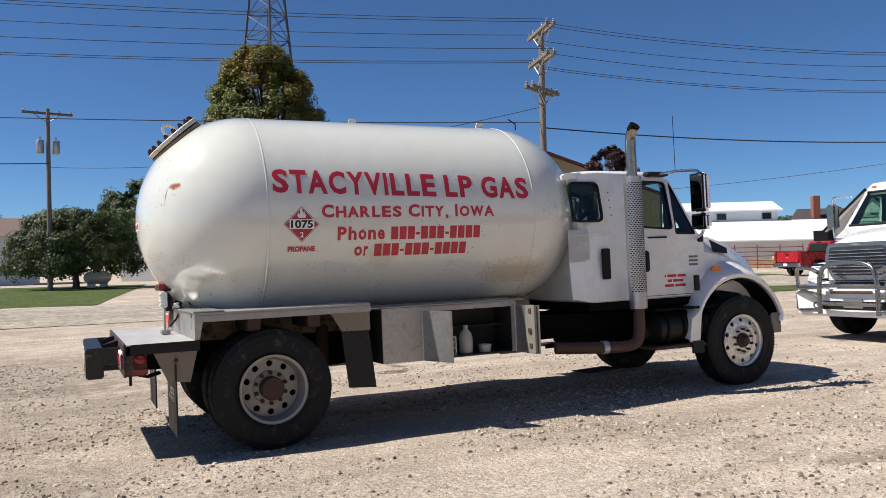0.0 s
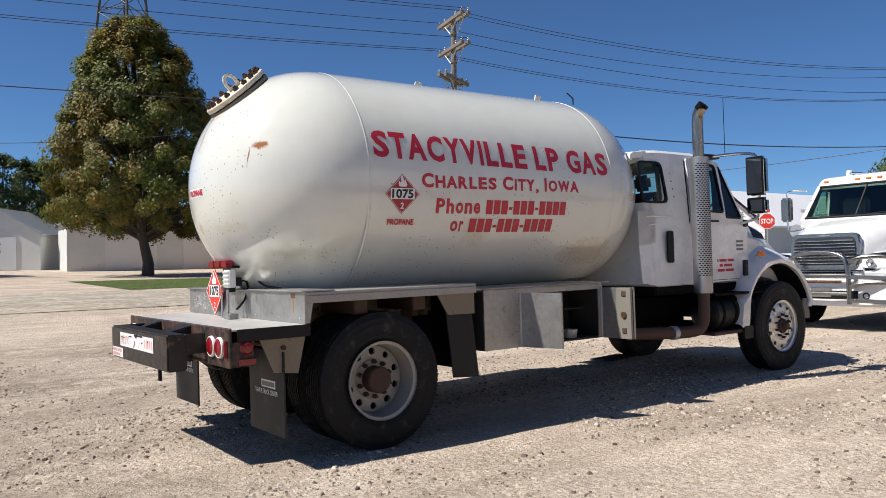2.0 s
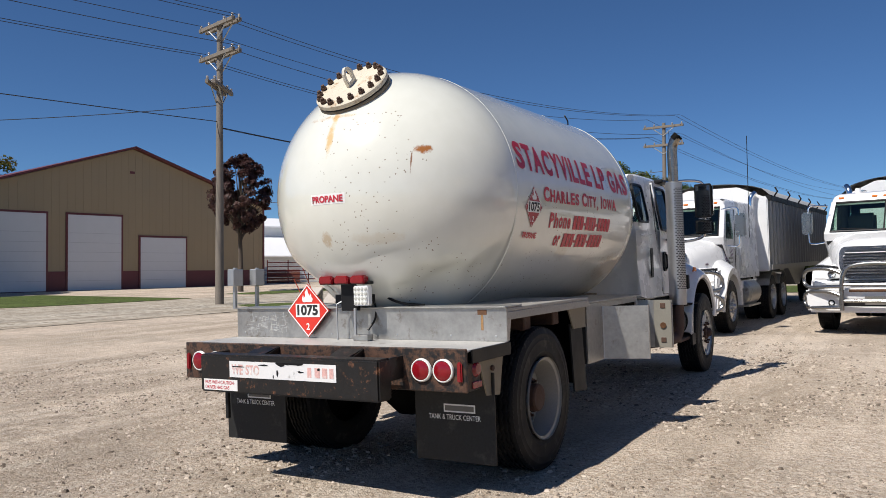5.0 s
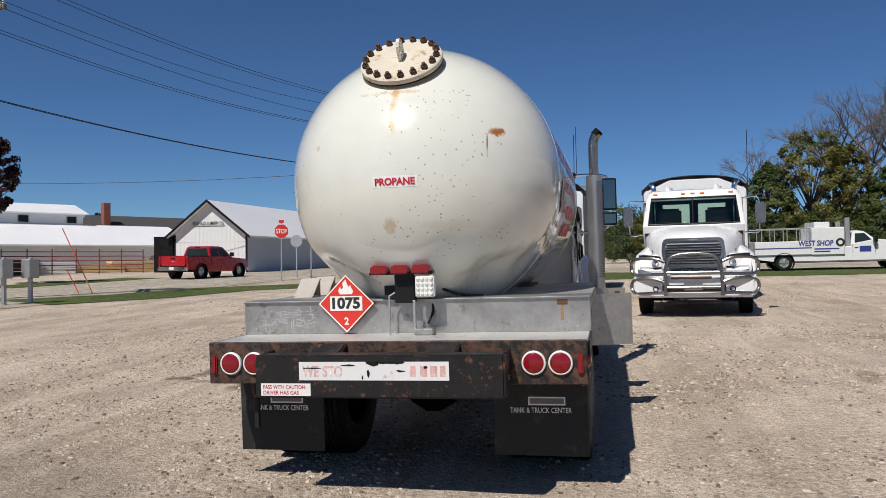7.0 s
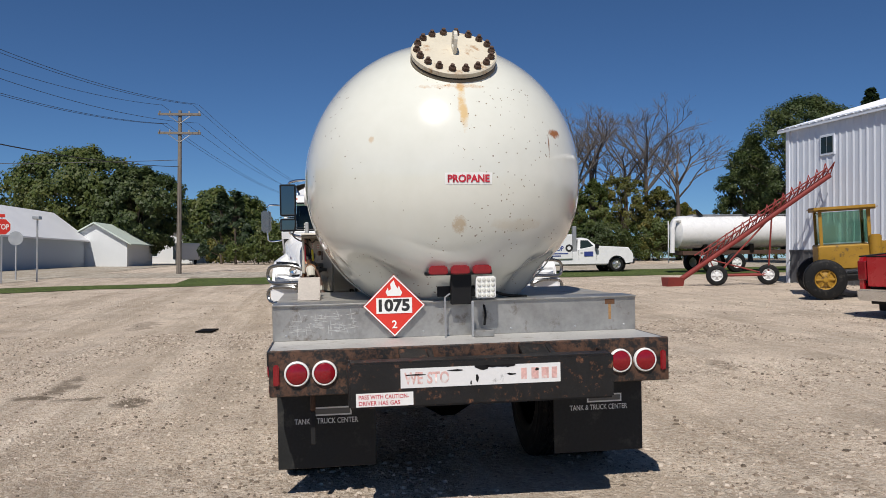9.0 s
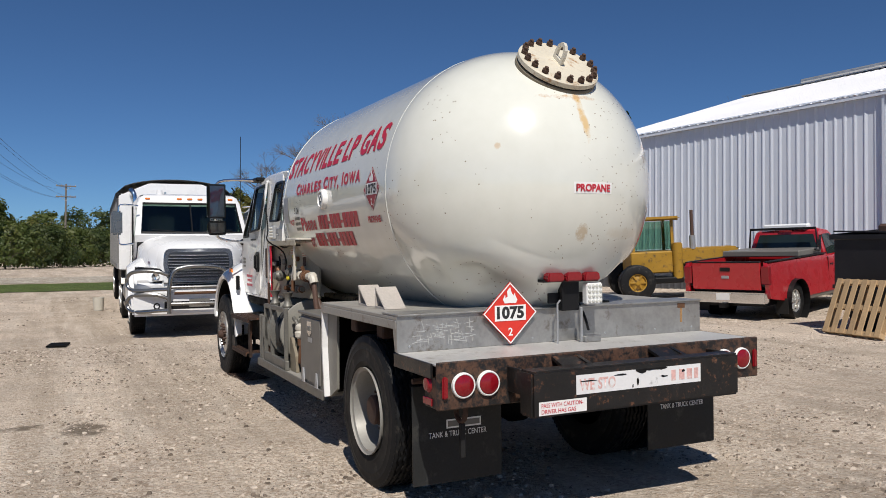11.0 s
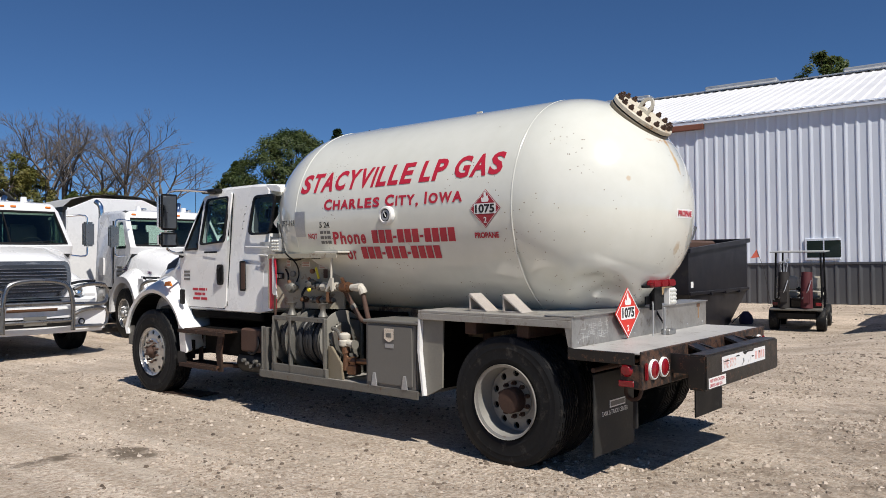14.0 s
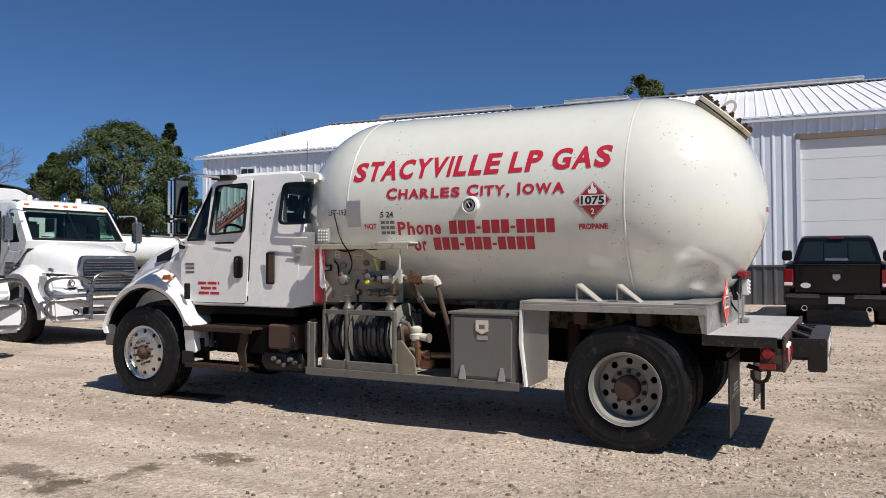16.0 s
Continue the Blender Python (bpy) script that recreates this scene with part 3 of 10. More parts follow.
def sheet(name, xs, ys, inside, lift, material, label, category, rough=0.0):
    """One ground sheet over the grid, kept where inside(x, y) holds."""
    verts, faces, index = [], [], {}
    for j, y in enumerate(ys):
        for i, x in enumerate(xs):
            index[i, j] = len(verts)
            z = ground_z(x, y) + lift
            if rough:
                z += rough * (noise.noise((x * 0.9, y * 0.9, 0.0)) + 0.6 * noise.noise((x * 2.7, y * 2.7, 3.0)))
            verts.append((x, y, z))
    for j in range(len(ys) - 1):
        for i in range(len(xs) - 1):
            if inside((xs[i] + xs[i + 1]) / 2, (ys[j] + ys[j + 1]) / 2):
                faces.append((index[i, j], index[i + 1, j], index[i + 1, j + 1], index[i, j + 1]))
    me = bpy.data.meshes.new(name)
    me.from_pydata(verts, [], faces)
    me.materials.append(material)
    me.polygons.foreach_set("use_smooth", [True] * len(me.polygons))
    ob = new(name, me)
    return tagged(ob, label, category, kind="structure")


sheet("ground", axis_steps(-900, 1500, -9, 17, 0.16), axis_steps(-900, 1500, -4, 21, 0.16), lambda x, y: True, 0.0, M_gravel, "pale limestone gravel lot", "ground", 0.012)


def strip(name, pts, width, lift, material, label, thick=0.0, kind="structure"):
    """A road or verge that follows the ground along a line; width to its left."""
    bm = bmesh.new()
    fine = []
    for (x0, y0), (x1, y1) in zip(pts, pts[1:]):
        n = max(2, int(math.hypot(x1 - x0, y1 - y0) / 1.5))
        fine += [(x0 + (x1 - x0) * k / n, y0 + (y1 - y0) * k / n) for k in range(n)]
    fine.append(pts[-1])
    rows = []
    for i, (x, y) in enumerate(fine):
        a, b = fine[max(0, i - 1)], fine[min(len(fine) - 1, i + 1)]
        d = Vector((b[0] - a[0], b[1] - a[1])).normalized()
        n = Vector((-d.y, d.x))
        row = []
        for k in np.linspace(0, 1, 6):
            px, py = x + n.x * width * k, y + n.y * width * k
            row.append((px, py, ground_z(px, py) + lift))
        rows.append(row)
    loft(rows, bm, caps=False, closed=False)
    if thick:
        g = bmesh.ops.extrude_face_region(bm, geom=bm.faces[:])
        for v in g["geom"]:
            if isinstance(v, bmesh.types.BMVert):
                v.co.z -= thick
    return tagged(part(name, bm, material, None, smooth=True), label, name.split("_")[0], kind=kind)


def road_y(x):
    return 22.6 - 0.01 * x


strip("road_main", [(-120, road_y(-120)), (160, road_y(160))], 7.8, 0.012, M_concrete, "pale concrete town road")
strip("road_cross", [(47.5, -120), (47.5, road_y(52))], 8.5, 0.012, M_concrete, "pale cross street")
strip("grass_verge", [(15.6, 22.3), (19.5, 20.6), (24, 20.0), (27.5, 17.3), (30, 12.5)], 3.0, 0.016, M_grass, "strip of mown grass beside the lot")
strip("grass_cross", [(30.2, 15.0), (30.8, 0), (31.5, -60)], 7.6, 0.016, M_grass, "grass along the cross street")
strip("grass_far", [(1.15, 31.1), (5.6, 60.0)], 110, 0.014, M_grass, "mown grass beyond the road")
strip("grass_tree", [(6.2, 30.7), (20, 30.6)], 10.5, 0.014, M_grass, "grass under the maple tree")
strip("grass_corner", [(24, road_y(23) + 8.2), (36, road_y(34) + 8.4)], 2.5, 0.014, M_grass, "grass patch at the corner")

# ---------------------------------------------------------------- buildings
def ribbed(length, height, pitch=0.30, rib=0.035, d=0.022):
    """A ribbed metal sheet in x and z, its ribs standing out to -y."""
    poly = []
    x = 0.0
    while x < length - 1e-6:
        e = min(length, x + pitch)
        poly += [(x, 0), (x + pitch * 0.62, 0)] if x + pitch * 0.62 < length else [(x, 0)]
        if x + pitch < length:
            poly += [(x + pitch * 0.68, -d), (x + pitch * 0.68 + rib, -d)]
        x = e
    poly.append((length, 0))
    bm = bmesh.new()
    a = [bm.verts.new((x, y, 0)) for x, y in poly]
    b = [bm.verts.new((x, y, height)) for x, y in poly]
    for i in range(len(poly) - 1):
        bm.faces.new((a[i], a[i + 1], b[i + 1], b[i]))
    return bm


# big white machine shed: its long front wall lies 5 degrees off x
WY, WX0, WX1, WE, WR, WB = -10.1, -22.0, 22.7, 5.72, 8.85, -31.2
WZ = 0.62
shed = thing("machine_shed", "large white ribbed metal shed with a charcoal base and white roof", "shed", kind="structure", at=Matrix.Translation((0, -10.25, WZ)) @ Matrix.Rotation(radians(5.14), 4, "Z") @ Matrix.Translation((0, 10.1, 0)))


def facing(o, u):
    """A frame at o whose local x runs along u and whose -y faces out to the right of it."""
    u = Vector(u).normalized()
    return Matrix.Translation(o) @ Matrix((u, Vector((0, 0, 1)).cross(u), Vector((0, 0, 1)))).transposed().to_4x4()


DOOR0, DOOR1, DOORH = -4.9, 1.02, 4.78
FRONT = facing((WX1, WY, 0), (-1, 0, 0))      # local x from the far corner towards -x; -y faces +y


def wall_piece(x0, x1, z0, z1, material, name):
    part(name, moved(ribbed(x1 - x0, z1 - z0), FRONT @ Matrix.Translation((x0, 0, z0))), material, shed)


for a, b in ((0.0, WX1 - DOOR1), (WX1 - DOOR0, WX1 - WX0)):
    wall_piece(a, b, 1.15, WE, M_sheet, "wall_sheet")
    wall_piece(a, b, -0.2, 1.15, M_charcoal, "base_sheet")
wall_piece(WX1 - DOOR1, WX1 - DOOR0, DOORH + 0.25, WE, M_sheet, "wall_sheet")
part("base_trim", moved(B(0, WX1 - DOOR1, -0.035, 0.02, 1.12, 1.18), FRONT), M_charcoal, shed)
dr = part("overhead_door", moved(B(WX1 - DOOR1, WX1 - DOOR0, 0.05, 0.12, 0.0, DOORH + 0.2), FRONT), mat("overhead_door_grey", (0.70, 0.72, 0.73), 0.5, var=0.03, scale=0.6), shed, "pale sectional overhead door")
for k in range(1, 9):
    part("door_joint", moved(B(WX1 - DOOR1, WX1 - DOOR0, 0.046, 0.052, k * 0.62, k * 0.62 + 0.008), FRONT), M_garage, dr)
for x in (WX1 - DOOR1 - 0.12, WX1 - DOOR0):
    part("door_jamb", moved(B(x, x + 0.12, -0.05, 0.12, 0.0, DOORH + 0.3), FRONT), M_sheet, shed)
part("door_head", moved(B(WX1 - DOOR1 - 0.12, WX1 - DOOR0 + 0.12, -0.05, 0.12, DOORH + 0.15, DOORH + 0.32), FRONT), mat("door_head_brown", (0.18, 0.14, 0.11), 0.6), shed)
for x0, x1 in ((12.3, 15.2),):
    part("track_cover", moved(B(x0, x1, -0.16, -0.03, 5.36, 5.53, 0.01), FRONT), mat("rusty_track", (0.20, 0.075, 0.045), 0.7, var=0.2), shed, "rust-red sliding door track")
part("downpipe", moved(B(12.16, 12.27, -0.12, -0.03, 0.0, 5.55), FRONT), M_sheet, shed)
part("corner_trim", moved(B(-0.05, 0.12, -0.05, 0.05, -0.1, WE), FRONT), M_sheet, shed)
part("floor_slab", B(WX0, WX1, WB, WY, -0.25, 0.0), M_kerb, shed)
# shed window with two panes
for wx, wz, ww, wh in ((18.03, 1.25, 0.92, 0.62),):
    wf = part("window_frame", moved(B(wx, wx + ww, -0.06, 0.05, wz, wz + wh, 0.01), FRONT), M_sheet, shed)
    for k in (0, 1):
        part("pane", moved(B(wx + 0.06 + k * 0.46, wx + 0.48 + k * 0.46, -0.066, -0.05, wz + 0.07, wz + wh - 0.07), FRONT), M_glass, wf)
hwf = part("high_window", moved(B(1.72, 2.42, -0.05, 0.02, 4.42, 5.14, 0.01), FRONT), M_sheet, shed, "small white double window")
for k in (0, 1):
    part("pane", moved(B(1.79 + k * 0.29, 2.06 + k * 0.29, -0.056, -0.045, 4.50, 5.06), FRONT), M_glass, hwf)
ed = part("entry_door_frame", moved(B(1.62, 2.62, -0.055, 0.0, -0.05, 2.08), FRONT), M_sheet, shed, "white entry door")
part("entry_door", moved(B(1.72, 2.52, -0.064, -0.05, 0.0, 2.0), FRONT), M_garage, ed)
# gable end towards +x, back and far end
gable = bmesh.new()
ym = (WY + WB) / 2
gable.faces.new([gable.verts.new((WX1, y, z)) for y, z in ((WY, -0.2), (WB, -0.2), (WB, WE), (ym, WR), (WY, WE))])
part("end_wall", gable, M_sheet, shed)
END = facing((WX1, WB, 0), (0, 1, 0))
gw = ribbed(WY - WB, 1.35)
part("base_sheet", moved(gw, Matrix.Translation((0.0, 0, -0.2)) @ END @ Matrix.Translation((0, 0, 0))), M_charcoal, shed)
part("end_wall_ribs", moved(ribbed(WY - WB, WE - 1.15), END @ Matrix.Translation((0, -0.003, 1.15))), M_sheet, shed)
far = bmesh.new()
far.faces.new([far.verts.new((WX0, y, z)) for y, z in ((WY, -0.2), (WB, -0.2), (WB, WE), (ym, WR), (WY, WE))])
far.faces.new([far.verts.new((x, WB, z)) for x, z in ((WX0, -0.2), (WX1, -0.2), (WX1, WE), (WX0, WE))])
part("back_wall", far, M_sheet, shed)
for s, y0, y1 in ((1, WY + 0.16, ym), (-1, WB - 0.16, ym)):
    L = math.hypot(y1 - y0, WR - WE + 0.1)
    r = ribbed(WX1 - WX0 + 0.8, L, 0.35, 0.04, 0.03)
    up = Vector((0, y1 - y0, WR + 0.05 - (WE - 0.10))).normalized()
    u = Vector((-s, 0, 0))
    m = Matrix.Translation((WX1 + 0.4 if s > 0 else WX0 - 0.4, y0, WE - 0.10)) @ Matrix((u, up.cross(u), up)).transposed().to_4x4()
    part("roof_sheet", moved(r, m), M_roofsheet, shed, "white ribbed metal roof")
part("fascia", B(WX0 - 0.4, WX1 + 0.4, WY + 0.115, WY + 0.15, WE - 0.20, WE - 0.10), M_sheet, shed)
part("soffit", B(WX0 - 0.4, WX1 + 0.4, WY, WY + 0.12, WE - 0.07, WE - 0.05), M_sheet, shed)
part("ridge_cap", B(WX0 - 0.4, WX1 + 0.4, ym - 0.25, ym + 0.25, WR + 0.06, WR + 0.11), M_galv, shed)
for x0, x1 in ((-14, -6), (-2, 5), (7.5, 10.5), (13, 20)):
    part("ridge_vent", B(x0, x1, ym - 0.3, ym + 0.3, WR + 0.10, WR + 0.28, 0.05), M_galv, shed)


def gable_house(name, label, origin, u, length, width, eave, ridge, wall_mat, roof_mat, over=0.4, category="building"):
    """A building whose gable end begins at origin and runs along u for width; its length runs to the left of u."""
    m = facing(origin, u)
    h = thing(name, label, category, kind="structure")
    wl2_ = bmesh.new()
    pts = [(0, 0), (width, 0), (width, eave), (width / 2, ridge), (0, eave)]
    prism([(x, z - (0.4 if z == 0 else 0)) for x, z in pts], 0.0, length, "y", wl2_)
    part("wall", moved(wl2_, m), wall_mat, h)
    rf = bmesh.new()
    sl = (ridge - eave) / (width / 2)
    for s in (0, 1):
        xa, xb = (-over, width / 2) if s == 0 else (width + over, width / 2)
        za = eave - over * sl
        prism([(xa, za + 0.03), (xb, ridge + 0.03), (xb, ridge + 0.15), (xa, za + 0.15)], -over, length + over, "y", rf)
    part("roof", moved(rf, m), roof_mat, h)
    return h, m


# tan workshop across the road
shop, SM = gable_house("workshop", "tan metal workshop with maroon trim and three white garage doors", (19.12, 46.85, 0.24), Vector((0.98, -0.20, 0)), 24, 19.0, 5.4, 8.5, M_tan, M_maroon)
for nm, x0, x1, z in (("left", 1.23, 4.39, 4.35), ("mid", 5.6, 8.74, 4.35), ("right", 9.97, 13.0, 3.15)):
    f = part("door_trim", moved(B(x0 - 0.12, x1 + 0.12, -0.06, 0.02, 0.0, z + 0.12), SM), M_maroon, shop)
    gd = part("garage_door", moved(B(x0, x1, -0.08, 0.0, 0.0, z), SM), M_garage, shop, "white sectional garage door")
    for k in range(1, int(z / 0.55)):
        part("door_joint", moved(B(x0, x1, -0.084, -0.079, k * 0.55, k * 0.55 + 0.015), SM), M_galv, gd)
part("maroon_base", moved(B(-0.03, 19.03, -0.03, 0.0, -0.3, 1.1), SM), M_maroon, shop)
part("maroon_base", moved(B(-0.03, 0.0, 0.0, 24, -0.3, 1.1), SM), M_maroon, shop)
for x in (-0.05, 18.95):
    part("corner_trim", moved(B(x, x + 0.12, -0.05, 0.05, 0, 5.4), SM), M_maroon, shop)
part("awning", moved(prism([(-1.6, 2.75), (0.0, 2.95), (0.0, 3.05), (-1.6, 2.85)], 1.2, 4.2), SM), M_maroon, shop, "maroon side awning")
part("awning_brace", moved(tube([(-1.5, 1.4, 2.76), (0, 1.4, 2.0)], 0.05, 6), SM), M_maroon, shop)
part("side_door", moved(B(-0.06, 0.0, 2.0, 3.0, 0, 2.1), SM), mat("dark_door", (0.08, 0.035, 0.03), 0.5), shop)
part("vent_label", moved(B(9.3, 9.6, -0.03, 0.0, 7.0, 7.15), SM), M_maroon, shop)
rb = bmesh.new()
x = 0.2
while x < 19:
    B(x, x + 0.03, -0.008, 0.0, 1.1, 5.3 + (min(x, 19 - x)) * 0.325, bm=rb)
    x += 0.45
part("wall_ribs", moved(rb, SM), M_tan, shop)

# lumber yard: gable front with its name, long white side wall, annex behind, open yard
LW, LE, LR = 5.6, 2.70, 4.85
lum, LM = gable_house("lumber_shed", "white lumber shed with a bright metal roof and a name board", (46.68, 36.35, 0.42), Vector((-0.05, -1.0, 0)), 25, LW, LE, LR, M_garage, M_roofsheet, 0.45)
LS = (LR - LE) / (LW / 2)
part("lumber_side", moved(B(LW, LW + 0.02, 0, 25, -0.3, LE - 0.05), LM), mat("blue_grey_siding", (0.42, 0.47, 0.52), 0.7, var=0.05), lum)
part("gable_board", moved(prism([(-0.48, LE - 0.48 * LS - 0.02), (LW / 2, LR), (LW + 0.48, LE - 0.48 * LS - 0.02), (LW + 0.48, LE - 0.48 * LS + 0.16), (LW / 2, LR + 0.19), (-0.48, LE - 0.48 * LS + 0.16)], -0.50, -0.45), LM), M_black, lum)
part("corner_board", moved(B(LW - 0.08, LW + 0.03, -0.05, 0.05, 0, LE - 0.1), LM), M_black, lum)
part("corner_board", moved(B(-0.03, 0.08, -0.05, 0.05, 0, LE - 0.1), LM), M_black, lum)
part("name_lettering", moved(text_mesh("RICEVILLE LUMBER CO.", 2.45, 0.22, 0, 0.012), LM @ Matrix(((1, 0, 0, 1.45), (0, 0, 1, -0.04), (0, 1, 0, 3.30), (0, 0, 0, 1)))), M_inkblack, lum)
part("name_line", moved(B(1.45, 3.95, -0.04, 0.0, 3.20, 3.23), LM), M_inkblack, lum)
rb = bmesh.new()
for k in range(18):
    xx = 0.15 + k * 0.30
    B(xx, xx + 0.012, -0.010, 0, 0, LE + min(xx, LW - xx) * LS - 0.05, bm=rb)
B(0, LW, -0.016, 0, 2.1, 2.13, bm=rb)
part("board_joints", moved(rb, LM), M_greywall, lum)
# no hollow bay: a black box paints the shade of the opening
part("open_bay", moved(B(-1.6, -0.1, -0.1, 4, -0.2, 2.5), LM), M_black, lum, "solid black box standing for the shade in an open bay")
ann, AM = gable_house("lumber_annex", "low white annex with a pale green roof", (71.6, 31.5, 0.55), Vector((-0.05, -1.0, 0)), 9, 5.7, 2.2, 3.9, M_greywall, mat("pale_green_roof", (0.55, 0.62, 0.55), 0.5))
# long white yard building with a raised clerestory
yard = thing("yard_building", "long white lumber yard building with a raised row of windows", "building", kind="structure", at=facing((37.6, 65.4, 0.25), Vector((0.86, -0.51, 0))) @ Matrix.Diagonal((0.81, 0.81, 0.81, 1.0)))
part("lower_wall", B(0, 44, 0, 14, -0.3, 2.9), M_greywall, yard)
part("lower_roof", prism([(-0.6, 2.8), (7.0, 5.3), (7.0, 5.45), (-0.6, 2.95)], -1, 45, "x"), M_roofsheet, yard)
part("upper_wall", B(0, 34, 7.0, 14, 2.9, 6.7), M_greywall, yard)
part("upper_roof", prism([(6.5, 6.6), (10.5, 7.8), (14.5, 6.6), (14.5, 6.75), (10.5, 8.0), (6.5, 6.75)], -0.5, 34.5, "x"), M_roofsheet, yard)
for k in range(6):
    wn_ = part("window_frame", B(5.0 + k * 5.4, 6.3 + k * 5.4, 6.93, 7.0, 5.55, 6.45), M_galv, yard)
    part("pane", B(5.12 + k * 5.4, 6.18 + k * 5.4, 6.90, 6.93, 5.63, 6.37), M_glass, wn_)
for x in (4, 16, 28, 40):
    part("bay_frame", B(x, x + 9, -0.06, 0, 0.2, 2.6), M_oldwhite, yard)
bh = thing("brick_house", "dark-roofed house with a red brick chimney", "house", kind="structure", at=facing((78.5, 63.6, 0.35), Vector((0.86, -0.51, 0))) @ Matrix.Diagonal((0.82, 0.82, 0.82, 1.0)))
part("wall", B(0, 14, 0, 9, -0.3, 5.2), M_brick, bh)
part("roof", prism([(-0.8, 5.0), (4.5, 7.6), (9.8, 5.0)], -0.8, 14.8, "x"), M_shingle, bh)
part("chimney", B(0.3, 1.3, 1.2, 2.2, 5.0, 9.3, 0.05), M_brick, bh)
# white garages and a long low wall beyond the lot
gar, GM = gable_house("white_garage", "small weathered white garage with an overhead door", (4.75, 72.7, 0.2), Vector((0.88, -0.475, 0)), 9, 6.05, 2.75, 4.62, M_oldwhite, M_galv, 0.25)
part("garage_door", moved(B(0.95, 4.30, -0.06, 0.0, 0, 2.55), GM), M_greywall, gar)
low = thing("low_white_building", "long low weathered white building", "building", kind="structure", at=facing((10.56, 62.8, 0.2), Vector((0.99, -0.12, 0))))
part("wall", B(0, 22, 0, 8, -0.3, 3.4), M_oldwhite, low)
part("roof", B(-0.3, 22.3, -0.3, 8.3, 3.4, 3.6), M_galv, low)
for x in (2.5, 8.0):
    part("garage_door", B(x, x + 3.6, -0.05, 0, 0, 2.5), M_garage, low)
low2 = thing("low_grey_building", "long low pale building with garage doors behind a tree", "building", kind="structure", at=facing((-32.0, 71.8, 0.2), Vector((0.99, -0.06, 0))))
part("wall", B(0, 30, 0, 8, -0.3, 3.9), M_greywall, low2)
part("roof", prism([(-0.4, 3.8), (4, 5.4), (8.4, 3.8)], -0.4, 30.4, "x"), mat("brown_roof", (0.16, 0.11, 0.09), 0.8, var=0.15), low2)
for k in range(6):
    part("garage_door", B(2 + k * 4.6, 5.6 + k * 4.6, -0.05, 0, 0, 2.6), M_garage, low2)

# ---------------------------------------------------------------- the propane delivery truck (x forward, y to its left, z up from the rear axle's ground)
TR_X = Vector((math.cos(radians(-0.7)), math.sin(radians(-0.7)), 0.0135)).normalized()
TR_Z = TR_X.cross(Vector((0.012, 1.0, -0.025)).normalized()).normalized()
TR_Y = TR_Z.cross(TR_X)
TRUCK = Matrix.Translation((1.70, 8.055, -0.06)) @ Matrix((TR_X, TR_Y, TR_Z)).transposed().to_4x4()
truck = thing("propane_truck", "white propane delivery truck with a dented tank and red lettering", "truck", at=TRUCK)

TANK_R, TANK_Z, HEAD_R, HEAD_F, HEAD_FD = 1.021, 2.065, -0.02, 2.73, 1.03


def tank_point(x, a, off=0.0):
    """A point on the tank: along x, at the angle a up from the level on the left (+) side."""
    r = TANK_R + off
    return Vector((x, r * math.cos(a), TANK_Z + r * math.sin(a)))


# shell, with a crumpled patch low on the rear head
shell = bmesh.new()
prof = [(TANK_R * math.sin(a), HEAD_R - TANK_R * math.cos(a)) for a in np.linspace(0.0, math.pi / 2, 64)]
prof += [(TANK_R, x) for x in np.linspace(HEAD_R, HEAD_F, 40)[1:]]
prof += [(TANK_R * math.cos(a), HEAD_F + HEAD_FD * math.sin(a)) for a in np.linspace(0, math.pi / 2, 26)[1:]]
lathe(prof, 200, "x", (0, 0, TANK_Z), shell)
creases = [(-0.50 + rx * 0.2, sd * (0.58 + ry * 0.24), 1.40 + rz * 0.14, 0.055 + 0.03 * rr, (0.016 if k % 3 else -0.014))
           for sd, seed in ((1, 3), (-1, 8)) for k, (rx, ry, rz, rr) in enumerate(np.random.RandomState(seed).uniform(-1, 1, (11, 4)))]
for v in shell.verts:
    n = Vector((v.co.x - HEAD_R if v.co.x < HEAD_R else 0, v.co.y, v.co.z - TANK_Z)).normalized()
    for px, py, pz, rad, depth in ((-0.50, -0.52, 1.33, 0.19, 0.095), (-0.52, 0.50, 1.33, 0.19, 0.10), (-0.25, -0.78, 1.38, 0.18, 0.050), (-0.22, 0.80, 1.40, 0.18, 0.045), (-0.60, 0.02, 1.25, 0.20, -0.03),
                                   (0.10, 0.86, 1.55, 0.25, 0.018), (0.05, -0.86, 1.50, 0.30, 0.022), (-0.78, -0.28, 1.52, 0.14, 0.012),
                                   (-0.46, 0.66, 1.46, 0.10, 0.034), (-0.38, 0.76, 1.42, 0.07, -0.022), (-0.55, 0.58, 1.50, 0.07, 0.024), (-0.44, -0.66, 1.45, 0.10, 0.034), (-0.36, -0.74, 1.38, 0.07, -0.024), (-0.58, -0.50, 1.50, 0.08, 0.022), (-0.66, -0.20, 1.36, 0.12, 0.03), (-0.64, 0.26, 1.36, 0.11, 0.03), (-0.10, -0.90, 1.55, 0.12, 0.015), (-0.05, 0.92, 1.62, 0.12, 0.014)) + tuple(creases):
        d2 = ((v.co.x - px) ** 2 + (v.co.y - py) ** 2 + (v.co.z - pz) ** 2) / rad ** 2
        if d2 < 6:
            v.co -= n * depth * math.exp(-d2)
tank = part("tank", shell, M_tank, truck, "glossy off-white tank shell with rust specks and dents", smooth=True, angle=60)
